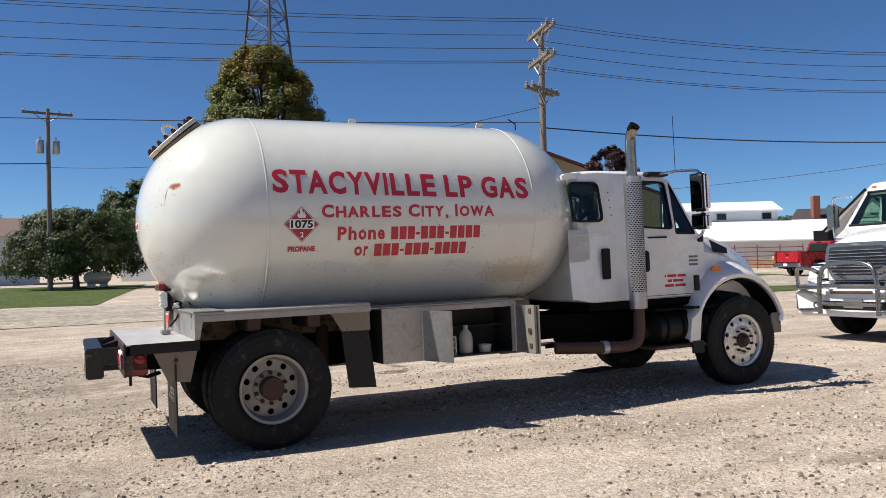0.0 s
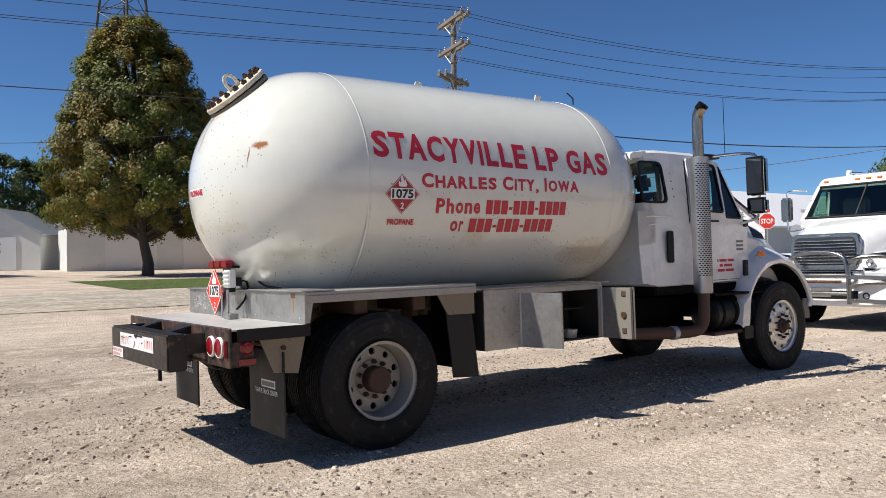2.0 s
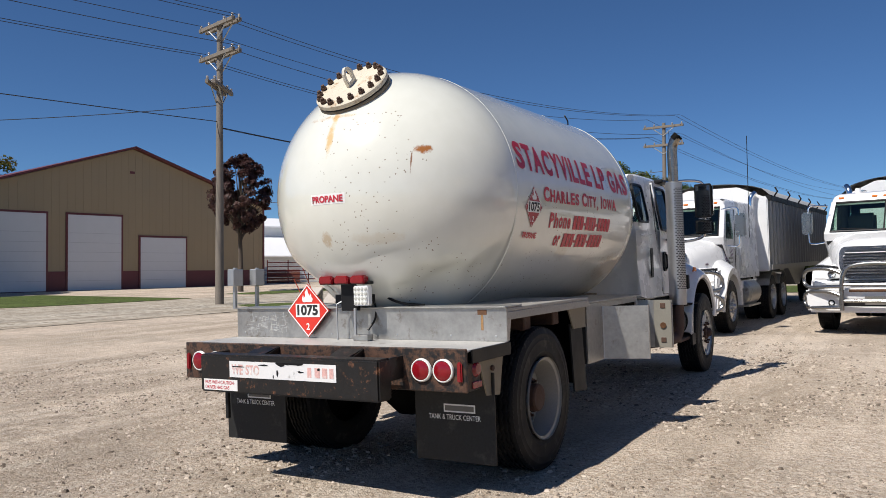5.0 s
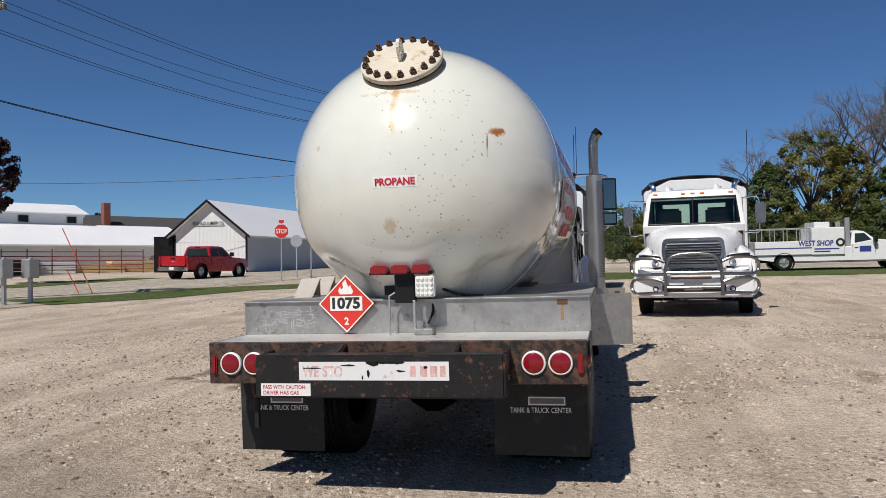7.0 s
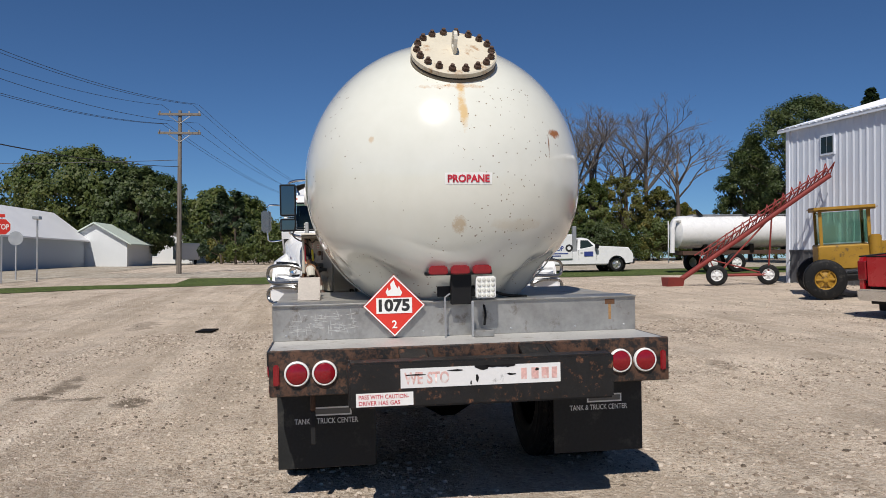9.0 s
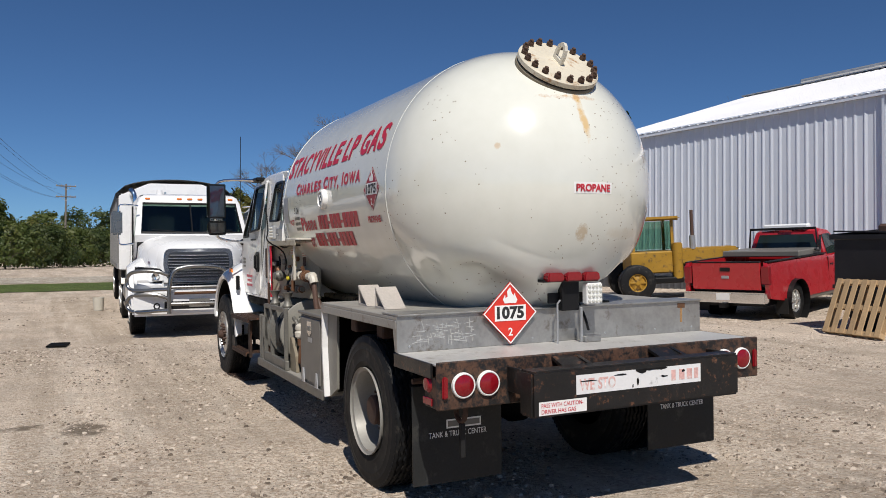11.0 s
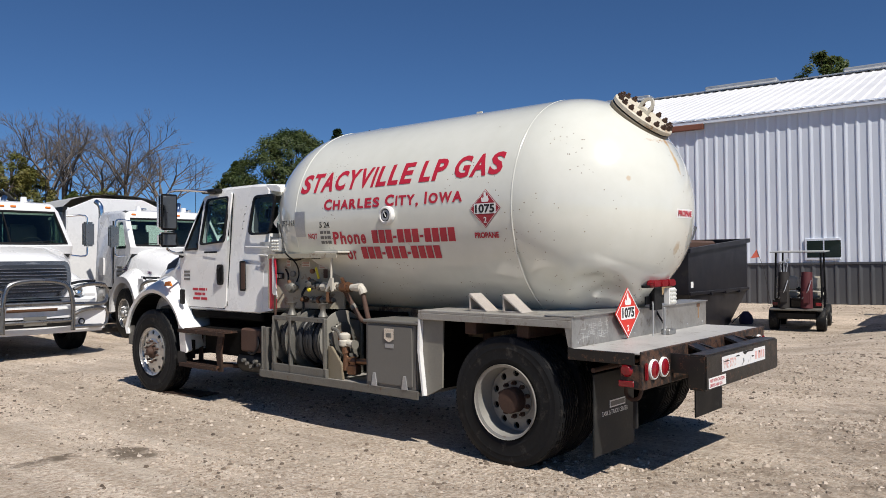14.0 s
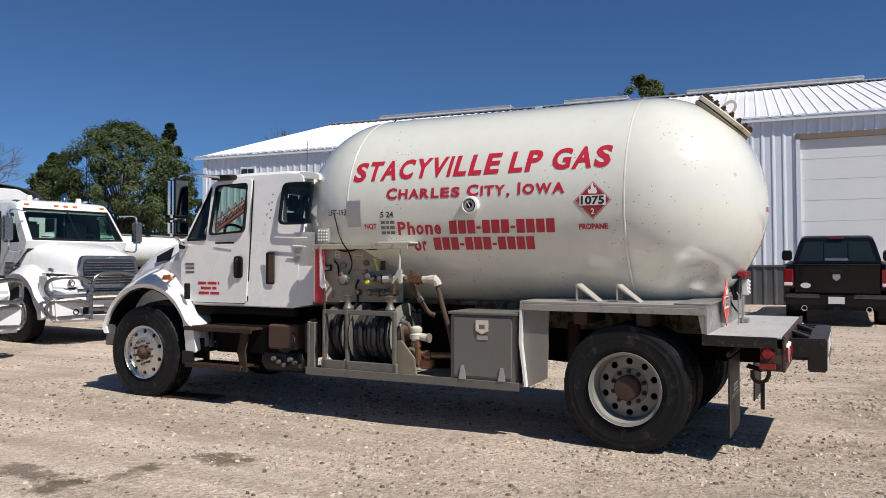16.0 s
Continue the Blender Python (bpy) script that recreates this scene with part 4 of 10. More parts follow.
for name, x in (("rear_weld_seam", HEAD_R + 0.02), ("front_weld_seam", HEAD_F + 0.05)):
    part(name, lathe([(TANK_R - 0.004, x - 0.012), (TANK_R + 0.002, x - 0.006), (TANK_R + 0.003, x), (TANK_R + 0.002, x + 0.006), (TANK_R - 0.004, x + 0.012)], 144, "x", (0, 0, TANK_Z)), M_tank, tank, smooth=True)
# small pads and fittings on top
for x, y in ((1.15, -0.05), (2.65, -0.12)):
    part("lifting_lug", prism([(x - 0.05, 3.085), (x + 0.05, 3.085), (x + 0.03, 3.14), (x - 0.03, 3.14)], y - 0.008, y + 0.008), M_cream, tank)
part("whip_antenna", tube([(3.05, -0.25, 3.05), (3.05, -0.25, 3.12), (2.96, -0.25, 3.17)], 0.008, 6), M_black, tank)


def on_tank(bm, x0, z0, side, sign, name, material, off=0.004, parent=None, label=""):
    """Wraps flat lettering round the shell: side +1 left, -1 right; x0 is where it begins, z0 its foot."""
    ymax = max(v.co.y for v in bm.verts)
    for h in np.arange(0.03, ymax, 0.03):
        bmesh.ops.bisect_plane(bm, geom=bm.verts[:] + bm.edges[:] + bm.faces[:], plane_co=(0, h, 0), plane_no=(0, 1, 0))
    a0 = math.asin(max(-0.999, min(0.999, (z0 - TANK_Z) / TANK_R)))
    for v in bm.verts:
        a = a0 + v.co.y / TANK_R
        x = x0 + sign * v.co.x
        r = TANK_R + off + v.co.z
        v.co = Vector((x, side * r * math.cos(a), TANK_Z + r * math.sin(a)))
    return part(name, bm, material, parent or tank, label)


def plate(cx, cz, pts, depth=0.0):
    bm = bmesh.new()
    bm.faces.new([bm.verts.new((cx + x, cz + y, depth)) for x, y in pts])
    if len(pts) > 6:
        bmesh.ops.triangulate(bm, faces=bm.faces[:])
    return bm


def disc_pts(r, n=24):
    return [(r * math.cos(t), r * math.sin(t)) for t in np.linspace(0, 2 * math.pi, n, endpoint=False)]


FLAME = [(-0.055, 0.0), (-0.07, 0.035), (-0.05, 0.075), (-0.045, 0.045), (-0.025, 0.06), (-0.03, 0.105), (0.0, 0.14), (0.012, 0.095), (0.03, 0.065), (0.04, 0.09), (0.055, 0.05), (0.068, 0.03), (0.055, 0.0)]
for side, sign in ((-1, 1), (1, -1)):
    # main name, town, phone line: the text reads towards +x on the right side and towards -x on the left side
    def foot(h):
        return TANK_Z + TANK_R * math.sin(h / TANK_R)
    name = wide_letters("STACYVILLE LP GAS", 2.685 if side < 0 else 2.62, 0.232 if side < 0 else 0.215, 0.0 if side < 0 else 0.13, 0.036)
    for word in name:
        for v in word.verts:
            v.co.y += (-0.022 if side < 0 else 0.010) * v.co.x
        on_tank(word, 0.035 if side < 0 else 2.75, foot(0.175 if side < 0 else 0.27), side, sign, "name_lettering", M_redtext)
    town = wide_letters("CHARLES CITY, IOWA", 1.81, 0.122 if side < 0 else 0.112, 0.0, 0.040, (0, 8, 14))
    for word in town:
        on_tank(word, 0.477 if side < 0 else 2.335, foot(-0.058 if side < 0 else 0.080), side, sign, "town_lettering", M_redtext)
    xc = 0.63 if side < 0 else 2.212
    on_tank(wide_letters("Phone", 0.478, 0.128, 0.0, 0.035)[0], xc, foot(-0.27 if side < 0 else -0.266), side, sign, "phone_lettering", M_redtext)
    for x0, x1, z0, z1 in number_bars((3, 3, 4), 0.975 if side < 0 else 1.05, 0.124):
        on_tank(bars([x1 - x0], z1 - z0, 0), (1.165 if side < 0 else 1.655) + sign * x0, foot((-0.273 if side < 0 else -0.262) + z0), side, sign, "phone_bar", M_redtext)
    on_tank(wide_letters("or", 0.145, 0.128, 0.0, 0.035)[0], 0.802 if side < 0 else 2.055, foot(-0.428 if side < 0 else -0.428), side, sign, "or_lettering", M_redtext)
    for x0, x1, z0, z1 in number_bars((3, 3, 4), 0.99 if side < 0 else 1.03, 0.122):
        on_tank(bars([x1 - x0], z1 - z0, 0), (1.003 if side < 0 else 1.837) + sign * x0, foot((-0.434 if side < 0 else -0.418) + z0), side, sign, "phone_bar", M_redtext)
    # hazard diamond
    cx, cz, h = (0.30 if side < 0 else 0.268, foot(-0.28 if side < 0 else -0.156) + 0.02, 0.164)
    base = plate(0, 0, [(0, 0), (h, h), (0, 2 * h), (-h, h)])
    dia = on_tank(base, cx, cz - 0.02, side, sign, "hazard_diamond", M_maroonsign, 0.003, label="dark red flammable gas diamond decal")
    h2 = h * 0.95
    ring = bmesh.new()
    o = [(0, h - h2), (h2, h), (0, h + h2), (-h2, h)]
    i_ = [(0, h - h2 + 0.005), (h2 - 0.005, h), (0, h + h2 - 0.005), (-h2 + 0.005, h)]
    ov, iv = [ring.verts.new((*p, 0)) for p in o], [ring.verts.new((*p, 0)) for p in i_]
    for k in range(4):
        ring.faces.new((ov[k], ov[(k + 1) % 4], iv[(k + 1) % 4], iv[k]))
    on_tank(ring, cx, cz - 0.02, side, sign, "diamond_border", M_signwhite, 0.005, dia)
    on_tank(plate(0, 0, [(-0.115, 0), (0.115, 0), (0.115, 0.088), (-0.115, 0.088)]), cx, cz + 0.100, side, sign, "number_panel", M_signwhite, 0.005, dia)
    t = text_mesh("1075", 0.205, 0.074, 0, 0.035)
    on_tank(moved(t, Matrix.Translation((-0.1025, 0, 0))), cx, cz + 0.107, side, sign, "number_lettering", M_inkblack, 0.007, dia)
    t = text_mesh("2", 0.032, 0.05, 0, 0.02)
    on_tank(moved(t, Matrix.Translation((-0.016, 0, 0))), cx, cz + 0.024, side, sign, "class_lettering", M_signwhite, 0.005, dia)
    on_tank(plate(0, 0, [(x * 0.60, y * 0.66) for x, y in FLAME]), cx, cz + 0.200, side, sign, "flame_symbol", M_signwhite, 0.005, dia)
    t = text_mesh("PROPANE", 0.255, 0.052, 0, 0.04)
    on_tank(moved(t, Matrix.Translation((-0.1275, 0, 0))), cx, cz - 0.105, side, sign, "product_lettering", M_redtext)

# product label on the rear head


def on_head(bm, yc, zc, off, name, material, parent=tank, label=""):
    """Presses a flat sheet in (y', z') against the round rear head; seen from behind it reads from +y to -y."""
    for k in range(-2, 16):
        for co, no in (((k * 0.03, 0, 0), (1, 0, 0)), ((0, k * 0.03, 0), (0, 1, 0))):
            bmesh.ops.bisect_plane(bm, geom=bm.verts[:] + bm.edges[:] + bm.faces[:], plane_co=co, plane_no=no)
    for v in bm.verts:
        y, z = yc - v.co.x, zc + v.co.y
        q = max(0.0, TANK_R ** 2 - y * y - (z - TANK_Z) ** 2)
        v.co = Vector((HEAD_R - math.sqrt(q) - off - v.co.z, y, z))
    return part(name, bm, material, parent, label)


on_head(plate(0, 0, [(-0.016, -0.012), (0.286, -0.012), (0.286, 0.062), (-0.016, 0.062)]), 0.12, 1.985, 0.0015, "label_ground", M_signwhite, label="white product label")
on_head(text_mesh("PROPANE", 0.27, 0.05, 0, 0.04), 0.12, 1.985, 0.0045, "product_lettering", M_redtext)

# manhole on the head: neck, flange, cover, bolts, lifting ring
axis = Vector((-0.665, 0.005, 0.747)).normalized()
mc = Vector((0.03, 0.0, 2.085)) + axis * 0.965
MH = Matrix.Translation(mc) @ axis.to_track_quat("Z", "Y").to_matrix().to_4x4()
cover = part("manhole_cover", moved(lathe([(0, 0.115), (0.28, 0.115), (0.29, 0.107), (0.29, 0.078), (0.28, 0.072), (0.0, 0.072)], 48, "z"), MH), mat("cover_cream_rust", (0.60, 0.55, 0.44), 0.5, var=0.08, scale=5, dirt=(0.33, 0.17, 0.065), dirt_at=0.555), truck, "cream manhole cover with rusty bolts", smooth=True)
part("gasket", moved(lathe([(0.27, 0.073), (0.28, 0.073), (0.28, 0.062), (0.27, 0.062)], 48, "z"), MH), M_black, cover)
part("flange", moved(lathe([(0.0, 0.062), (0.283, 0.062), (0.29, 0.055), (0.29, 0.03), (0.25, 0.012), (0.25, -0.06)], 48, "z"), MH), M_tanplate, cover, smooth=True)
bolt_src = None
for k in range(18):
    a = 2 * math.pi * k / 18
    m = MH @ Matrix.Translation((0.253 * math.cos(a), 0.253 * math.sin(a), 0.115))
    if bolt_src is None:
        bb = bmesh.new()
        C((0, 0, -0.10), (0, 0, 0.042), 0.014, seg=10, bm=bb)
        C((0, 0, 0.0), (0, 0, 0.027), 0.025, seg=6, bm=bb, bevel=0.004)
        C((0, 0, -0.125), (0, 0, -0.09), 0.027, seg=6, bm=bb)
        bolt_src = part("bolt", bb, mat("bolt_rust", (0.075, 0.042, 0.028), 0.75, var=0.4, scale=14), cover)
        bolt_src.matrix_basis = m
    else:
        again(bolt_src, cover, m)
ringm = MH @ Matrix.Translation((0, 0.02, 0.115))
eye = bmesh.new()
outer = [(0.058, 0.0), (0.062, 0.06), (0.05, 0.105), (0.025, 0.13), (0, 0.137), (-0.025, 0.13), (-0.05, 0.105), (-0.062, 0.06), (-0.058, 0.0)]
inner = [(x * 0.60, 0.07 + (z - 0.07) * 0.62) for x, z in outer]
for d0, d1 in ((-0.011, 0.011),):
    of, ib = [eye.verts.new((d0, x, z)) for x, z in outer], [eye.verts.new((d0, x, z)) for x, z in inner]
    ob_, ib2 = [eye.verts.new((d1, x, z)) for x, z in outer], [eye.verts.new((d1, x, z)) for x, z in inner]
    n = len(outer)
    for k in range(n):
        j = (k + 1) % n
        eye.faces.new((of[k], of[j], ib[j], ib[k]))
        eye.faces.new((ob_[k], ib2[k], ib2[j], ob_[j]))
        eye.faces.new((of[k], ob_[k], ob_[j], of[j]))
        eye.faces.new((ib[k], ib[j], ib2[j], ib2[k]))
part("lifting_ring", moved(eye, ringm), M_cream, cover)


# wheels -----------------------------------------------------------------------------
def tyre_mesh(r, w, rim_r, seg=88):
    """A truck tyre about y, its outer face at y = +w/2, with rib grooves round the tread and shoulder blocks."""
    h = w / 2
    prof = [(rim_r, h * 0.80), (rim_r + 0.02, h * 0.93), (rim_r + 0.05, h * 0.985), (rim_r + 0.055, h * 1.0), (rim_r + 0.062, h * 0.99), (rim_r + 0.10, h * 1.0), (r - 0.105, h * 1.0), (r - 0.10, h * 1.012), (r - 0.092, h * 0.995), (r - 0.06, h * 0.975), (r - 0.055, h * 0.985), (r - 0.045, h * 0.962), (r - 0.018, h * 0.91), (r - 0.005, h * 0.84)]
    tread = []
    for g in (0.66, 0.40, 0.13):
        tread += [(r, h * (g + 0.075)), (r - 0.014, h * (g + 0.06)), (r - 0.014, h * (g - 0.06)), (r, h * (g - 0.075))]
    prof += tread + [(a, -b) for a, b in reversed(tread)] + [(a, -b) for a, b in reversed(prof)]
    bm = lathe(prof, seg, "y")
    for v in bm.verts:        # the ribs zigzag
        if math.hypot(v.co.x, v.co.z) > r - 0.0145 and abs(v.co.y) < h * 0.76:
            v.co.y += 0.006 * (1 if round(math.atan2(v.co.z, v.co.x) / (2 * math.pi) * seg) % 2 else -1)
    for k in range(seg):
        a = 2 * math.pi * (k + 0.5) / seg
        for s in (1, -1):
            m = Matrix.Rotation(a, 4, "Y") @ Matrix.Translation((r - 0.012, s * h * 0.86, 0))
            B(-0.012, 0.0045, -h * 0.055, h * 0.045, -0.0115, 0.0115, m=m, bm=bm)
    return bm


def holed_disc(y_of, r0, r1, rh, n, rad_h, seg=16):
    """A wheel disc about y with n round hand holes; y_of gives its depth by radius."""
    bm = bmesh.new()
    for s in range(n):
        a0, a1 = 2 * math.pi * s / n, 2 * math.pi * (s + 1) / n
        am = (a0 + a1) / 2
        edge = []
        q = seg // 4
        for k in range(q):
            edge.append((r1, a0 + (a1 - a0) * k / q))
        for k in range(q):
            edge.append((r1 + (r0 - r1) * k / q, a1))
        for k in range(q):
            edge.append((r0, a1 + (a0 - a1) * k / q))
        for k in range(q):
            edge.append((r0 + (r1 - r0) * k / q, a0))
        ev = [bm.verts.new((r * math.cos(a), y_of(r), r * math.sin(a))) for r, a in edge]
        hv, hb = [], []
        for r, a in edge:
            p = Vector((r * math.cos(a) - rh * math.cos(am), r * math.sin(a) - rh * math.sin(am)))
            p = p.normalized() * rad_h
            u, w = rh * math.cos(am) + p.x, rh * math.sin(am) + p.y
            rr = math.hypot(u, w)
            hv.append(bm.verts.new((u, y_of(rr), w)))
            hb.append(bm.verts.new((u, y_of(rr) - 0.025, w)))
        m = len(edge)
        for k in range(m):
            j = (k + 1) % m
            bm.faces.new((ev[k], ev[j], hv[j], hv[k]))
            bm.faces.new((hv[k], hv[j], hb[j], hb[k]))
    bmesh.ops.remove_doubles(bm, verts=bm.verts, dist=1e-5)
    return bm


TY_R, RIM_R = 0.525, 0.288


def rear_wheels(parent, m, rim_mat, hub_mat):
    """Dual wheels; the outer one shows a deep dish with a rusty hub."""
    bm = lathe([(RIM_R + 0.012, 0.150), (RIM_R + 0.012, 0.134), (RIM_R - 0.012, 0.128), (RIM_R - 0.022, 0.06), (RIM_R - 0.03, -0.03), (RIM_R - 0.05, -0.045)], 56, "y")
    join(bm, holed_disc(lambda r: -0.02 - 0.10 * max(0, r - 0.2), 0.155, RIM_R - 0.035, 0.212, 10, 0.028))
    join(bm, lathe([(0.155, -0.02), (0.15, -0.008), (0.10, -0.008), (0.0, -0.008)], 40, "y"))
    rim = part("rear_wheel", bm, rim_mat, parent, smooth=True, angle=40)
    rim.matrix_basis = m
    part("outer_tyre", tyre_mesh(TY_R, 0.275, RIM_R), M_tyre, rim, smooth=True, angle=30)
    it = part("inner_tyre", tyre_mesh(TY_R, 0.275, RIM_R), M_tyre, rim, smooth=True, angle=30)
    it.matrix_basis = Matrix.Translation((0, -0.335, 0))
    # inner rim coloured near black to put shade behind the hand holes
    part("inner_rim", lathe([(RIM_R + 0.01, -0.21), (RIM_R - 0.02, -0.25), (RIM_R - 0.04, -0.32), (0.0, -0.34)], 32, "y"), M_frame, rim)
    # brake drum of the dual wheels
    part("brake_drum", lathe([(0.2, -0.10), (0.21, -0.12), (0.21, -0.30), (0.0, -0.31)], 32, "y"), M_frame, rim, smooth=True)
    part("hub", lathe([(0.102, -0.008), (0.102, 0.085), (0.092, 0.098), (0.03, 0.102), (0.0, 0.102)], 32, "y"), hub_mat, rim, smooth=True)
    nut = None
    for k in range(10):
        a = 2 * math.pi * (k + 0.5) / 10
        mm = Matrix.Translation((0.134 * math.cos(a), -0.008, 0.134 * math.sin(a)))
        if nut is None:
            nb = C((0, 0, 0), (0, 0.028, 0), 0.019, seg=6)
            C((0, 0.0, 0), (0, 0.05, 0), 0.010, seg=8, bm=nb)
            nut = part("wheel_nut", nb, hub_mat, rim)
            nut.matrix_basis = mm
        else:
            again(nut, rim, mm)
    return rim


def front_wheel(parent, m, rim_mat, hub_mat, r=TY_R, name="front_wheel"):
    bm = lathe([(RIM_R + 0.012, 0.146), (RIM_R + 0.012, 0.130), (RIM_R - 0.014, 0.122), (RIM_R - 0.022, 0.075)], 56, "y")
    join(bm, holed_disc(lambda x: 0.122 - 0.6 * max(0, x - 0.19) ** 1.5, 0.165, RIM_R - 0.014, 0.236, 10, 0.024))
    join(bm, lathe([(0.165, 0.118), (0.15, 0.126), (0.10, 0.126), (0, 0.126)], 40, "y"))
    rim = part(name, bm, rim_mat, parent, smooth=True, angle=40)
    rim.matrix_basis = m
    part("tyre", tyre_mesh(r, 0.275, RIM_R), M_tyre, rim, smooth=True, angle=30)
    # dark disc added behind the hand holes in place of shade
    part("brake_drum", lathe([(0, 0.04), (0.265, 0.04), (0.265, -0.06), (0, -0.06)], 28, "y"), M_frame, rim)
    part("hub", lathe([(0.088, 0.126), (0.082, 0.150), (0.060, 0.158), (0.045, 0.195), (0.032, 0.205), (0, 0.205)], 28, "y"), hub_mat, rim, smooth=True)
    nut = None
    for k in range(10):
        a = 2 * math.pi * (k + 0.5) / 10
        mm = Matrix.Translation((0.130 * math.cos(a), 0.126, 0.130 * math.sin(a)))
        if nut is None:
            nut = part("wheel_nut", C((0, 0, 0), (0, 0.038, 0), 0.016, 0.013, seg=6), hub_mat, rim)
            nut.matrix_basis = mm
        else:
            again(nut, rim, mm)
    return rim


RAX, FAX = -0.05, 5.45
rear_wheels(truck, pose(RAX, 1.065, TY_R - 0.015), M_rim_grey, M_rust)
rear_wheels(truck, pose(RAX, -1.065, TY_R - 0.015, 0, 0, 180), M_rim_grey, M_rust)
front_wheel(truck, pose(FAX, 1.02, TY_R - 0.012), M_rim, M_rust)
front_wheel(truck, pose(FAX, -1.02, TY_R - 0.012, 0, 0, 180), M_rim, M_rust)

# chassis ---------------------------------------------------------------------------
for s in (1, -1):
    rail = prism([(-1.15, 0.70), (6.1, 0.66), (6.1, 0.86), (3.4, 0.92), (-1.15, 0.95)], s * 0.40, s * 0.475)
    part("frame_rail", rail, M_frame, truck)
    part("leaf_spring", prism([(RAX - 0.62, 0.66), (RAX, 0.56), (RAX + 0.62, 0.66), (RAX + 0.62, 0.72), (RAX, 0.65), (RAX - 0.62, 0.72)], s * 0.50, s * 0.58), M_frame, truck)
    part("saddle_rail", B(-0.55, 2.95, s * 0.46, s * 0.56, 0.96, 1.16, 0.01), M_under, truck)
    part("front_spring", prism([(FAX - 0.6, 0.62), (FAX, 0.52), (FAX + 0.6, 0.62), (FAX + 0.6, 0.68), (FAX, 0.6), (FAX - 0.6, 0.68)], s * 0.42, s * 0.5), M_frame, truck)
part("rear_axle", C((RAX, -0.95, 0.51), (RAX, 0.95, 0.51), 0.075), M_frame, truck)
part("differential", lathe([(0, -0.2), (0.13, -0.17), (0.2, -0.05), (0.2, 0.05), (0.13, 0.17), (0, 0.2)], 24, "y", (RAX + 0.02, 0, 0.51)), M_frame, truck, smooth=True)
part("front_axle", B(FAX - 0.06, FAX + 0.06, -0.9, 0.9, 0.42, 0.52, 0.02), M_frame, truck)
part("drive_shaft", C((RAX + 0.2, 0, 0.55), (3.6, 0, 0.75), 0.05), M_frame, truck)
for x in (-0.9, 0.8, 1.9, 3.0):
    part("cross_member", B(x - 0.05, x + 0.05, -0.4, 0.4, 0.72, 0.9, 0.01), M_frame, truck)
part("gearbox", B(3.6, 5.0, -0.32, 0.32, 0.55, 1.05, 0.12, 2), M_frame, truck)
part("engine_block", B(5.0, 6.1, -0.35, 0.35, 0.6, 1.25, 0.1, 2), M_frame, truck)
for s in (1, -1):
    part("spring_hanger", B(RAX + 0.56, RAX + 0.68, s * 0.48, s * 0.62, 0.62, 1.0, 0.02), M_rust, truck)
    part("outrigger", B(0.28, 0.40, s * 0.48, s * 1.15, 1.02, 1.15, 0.01), M_rust, truck)
    part("outrigger", B(-0.25, -0.13, s * 0.48, s * 1.15, 1.02, 1.15, 0.01), M_rust, truck)
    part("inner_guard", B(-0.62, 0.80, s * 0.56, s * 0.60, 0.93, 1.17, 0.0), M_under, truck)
    part("under_liner", B(-0.66, 0.83, s * 0.02, s * 1.215, 1.165, 1.178), M_frame, truck)

# rear body: wheel decks, step panel, tail deck --------------------------------------------
for s in (1, -1):
    d = B(-0.69, 0.85, s * 0.45, s * 1.235, 1.185, 1.21, 0.004)
    B(-0.69, 0.85, s * 1.222, s * 1.237, 1.13, 1.185, 0.003, bm=d)
    part("wheel_deck", d, M_deck, truck, "flat metal deck over the dual wheels")
    part("deck_end", prism([(-0.69, 0.99), (-0.66, 0.99), (-0.62, 1.185), (-0.69, 1.185)], s * 1.20, s * 1.232), M_steel, truck)
sp = B(-0.700, -0.682, -1.235, 1.235, 0.985, 1.215, 0.003)
B(-0.72, -0.45, -1.235, 1.235, 1.212, 1.222, 0.003, bm=sp)
part("step_panel", sp, M_steel, truck, "scuffed bare metal riser panel")
scrub_rng = random.Random(4)
M_scrub = mat("scrubbed_streaks", (0.48, 0.48, 0.47), 0.6, 0.2, var=0.2, scale=20)
for k in range(70):
    y, z = scrub_rng.uniform(0.70, 1.10), scrub_rng.uniform(1.035, 1.155)
    l, a = scrub_rng.uniform(0.008, 0.035), scrub_rng.choice((0.0, 0.0, 1.45, 0.15)) + scrub_rng.uniform(-0.2, 0.2)
    streak = B(-0.0006, 0.0006, -l, l, -0.0018, 0.0018)
    part("scrub_mark", moved(streak, Matrix.Translation((-0.7006, y, z)) @ Matrix.Rotation(a, 4, "X")), M_scrub, truck)
tag = part("rusty_tag", B(-0.703, -0.699, -1.085, -1.015, 1.165, 1.20, 0.001), M_copper, truck, "small rusted metal tag")
part("rust_run", B(-0.7012, -0.699, -1.058, -1.040, 1.06, 1.165), mat("orange_rust_run", (0.30, 0.17, 0.07), 0.7, var=0.35, scale=16), tag)
for y in (1.15, 0.25, -0.35, -0.80, -1.15):
    part("panel_rivet", lathe([(0.009, -0.7005), (0.006, -0.704), (0, -0.7045)], 8, "x", (0, y, 1.02)), M_galv, truck)
dk = B(-1.235, -0.69, -1.225, 1.225, 0.972, 0.985, 0.003)
part("tail_deck", dk, M_taildeck, truck, "worn pale metal tail deck")
part("deck_edge", B(-1.20, -0.66, 1.225, 1.24, 0.90, 0.984, 0.003), M_blackrust, truck)
part("deck_edge", B(-1.20, -0.66, -1.24, -1.225, 0.90, 0.984, 0.003), M_black, truck)
bar = part("lamp_bar", B(-1.255, -1.232, -1.225, 1.225, 0.725, 0.995, 0.006), M_lampbar, truck, "black lamp bar with chipped paint and rust")
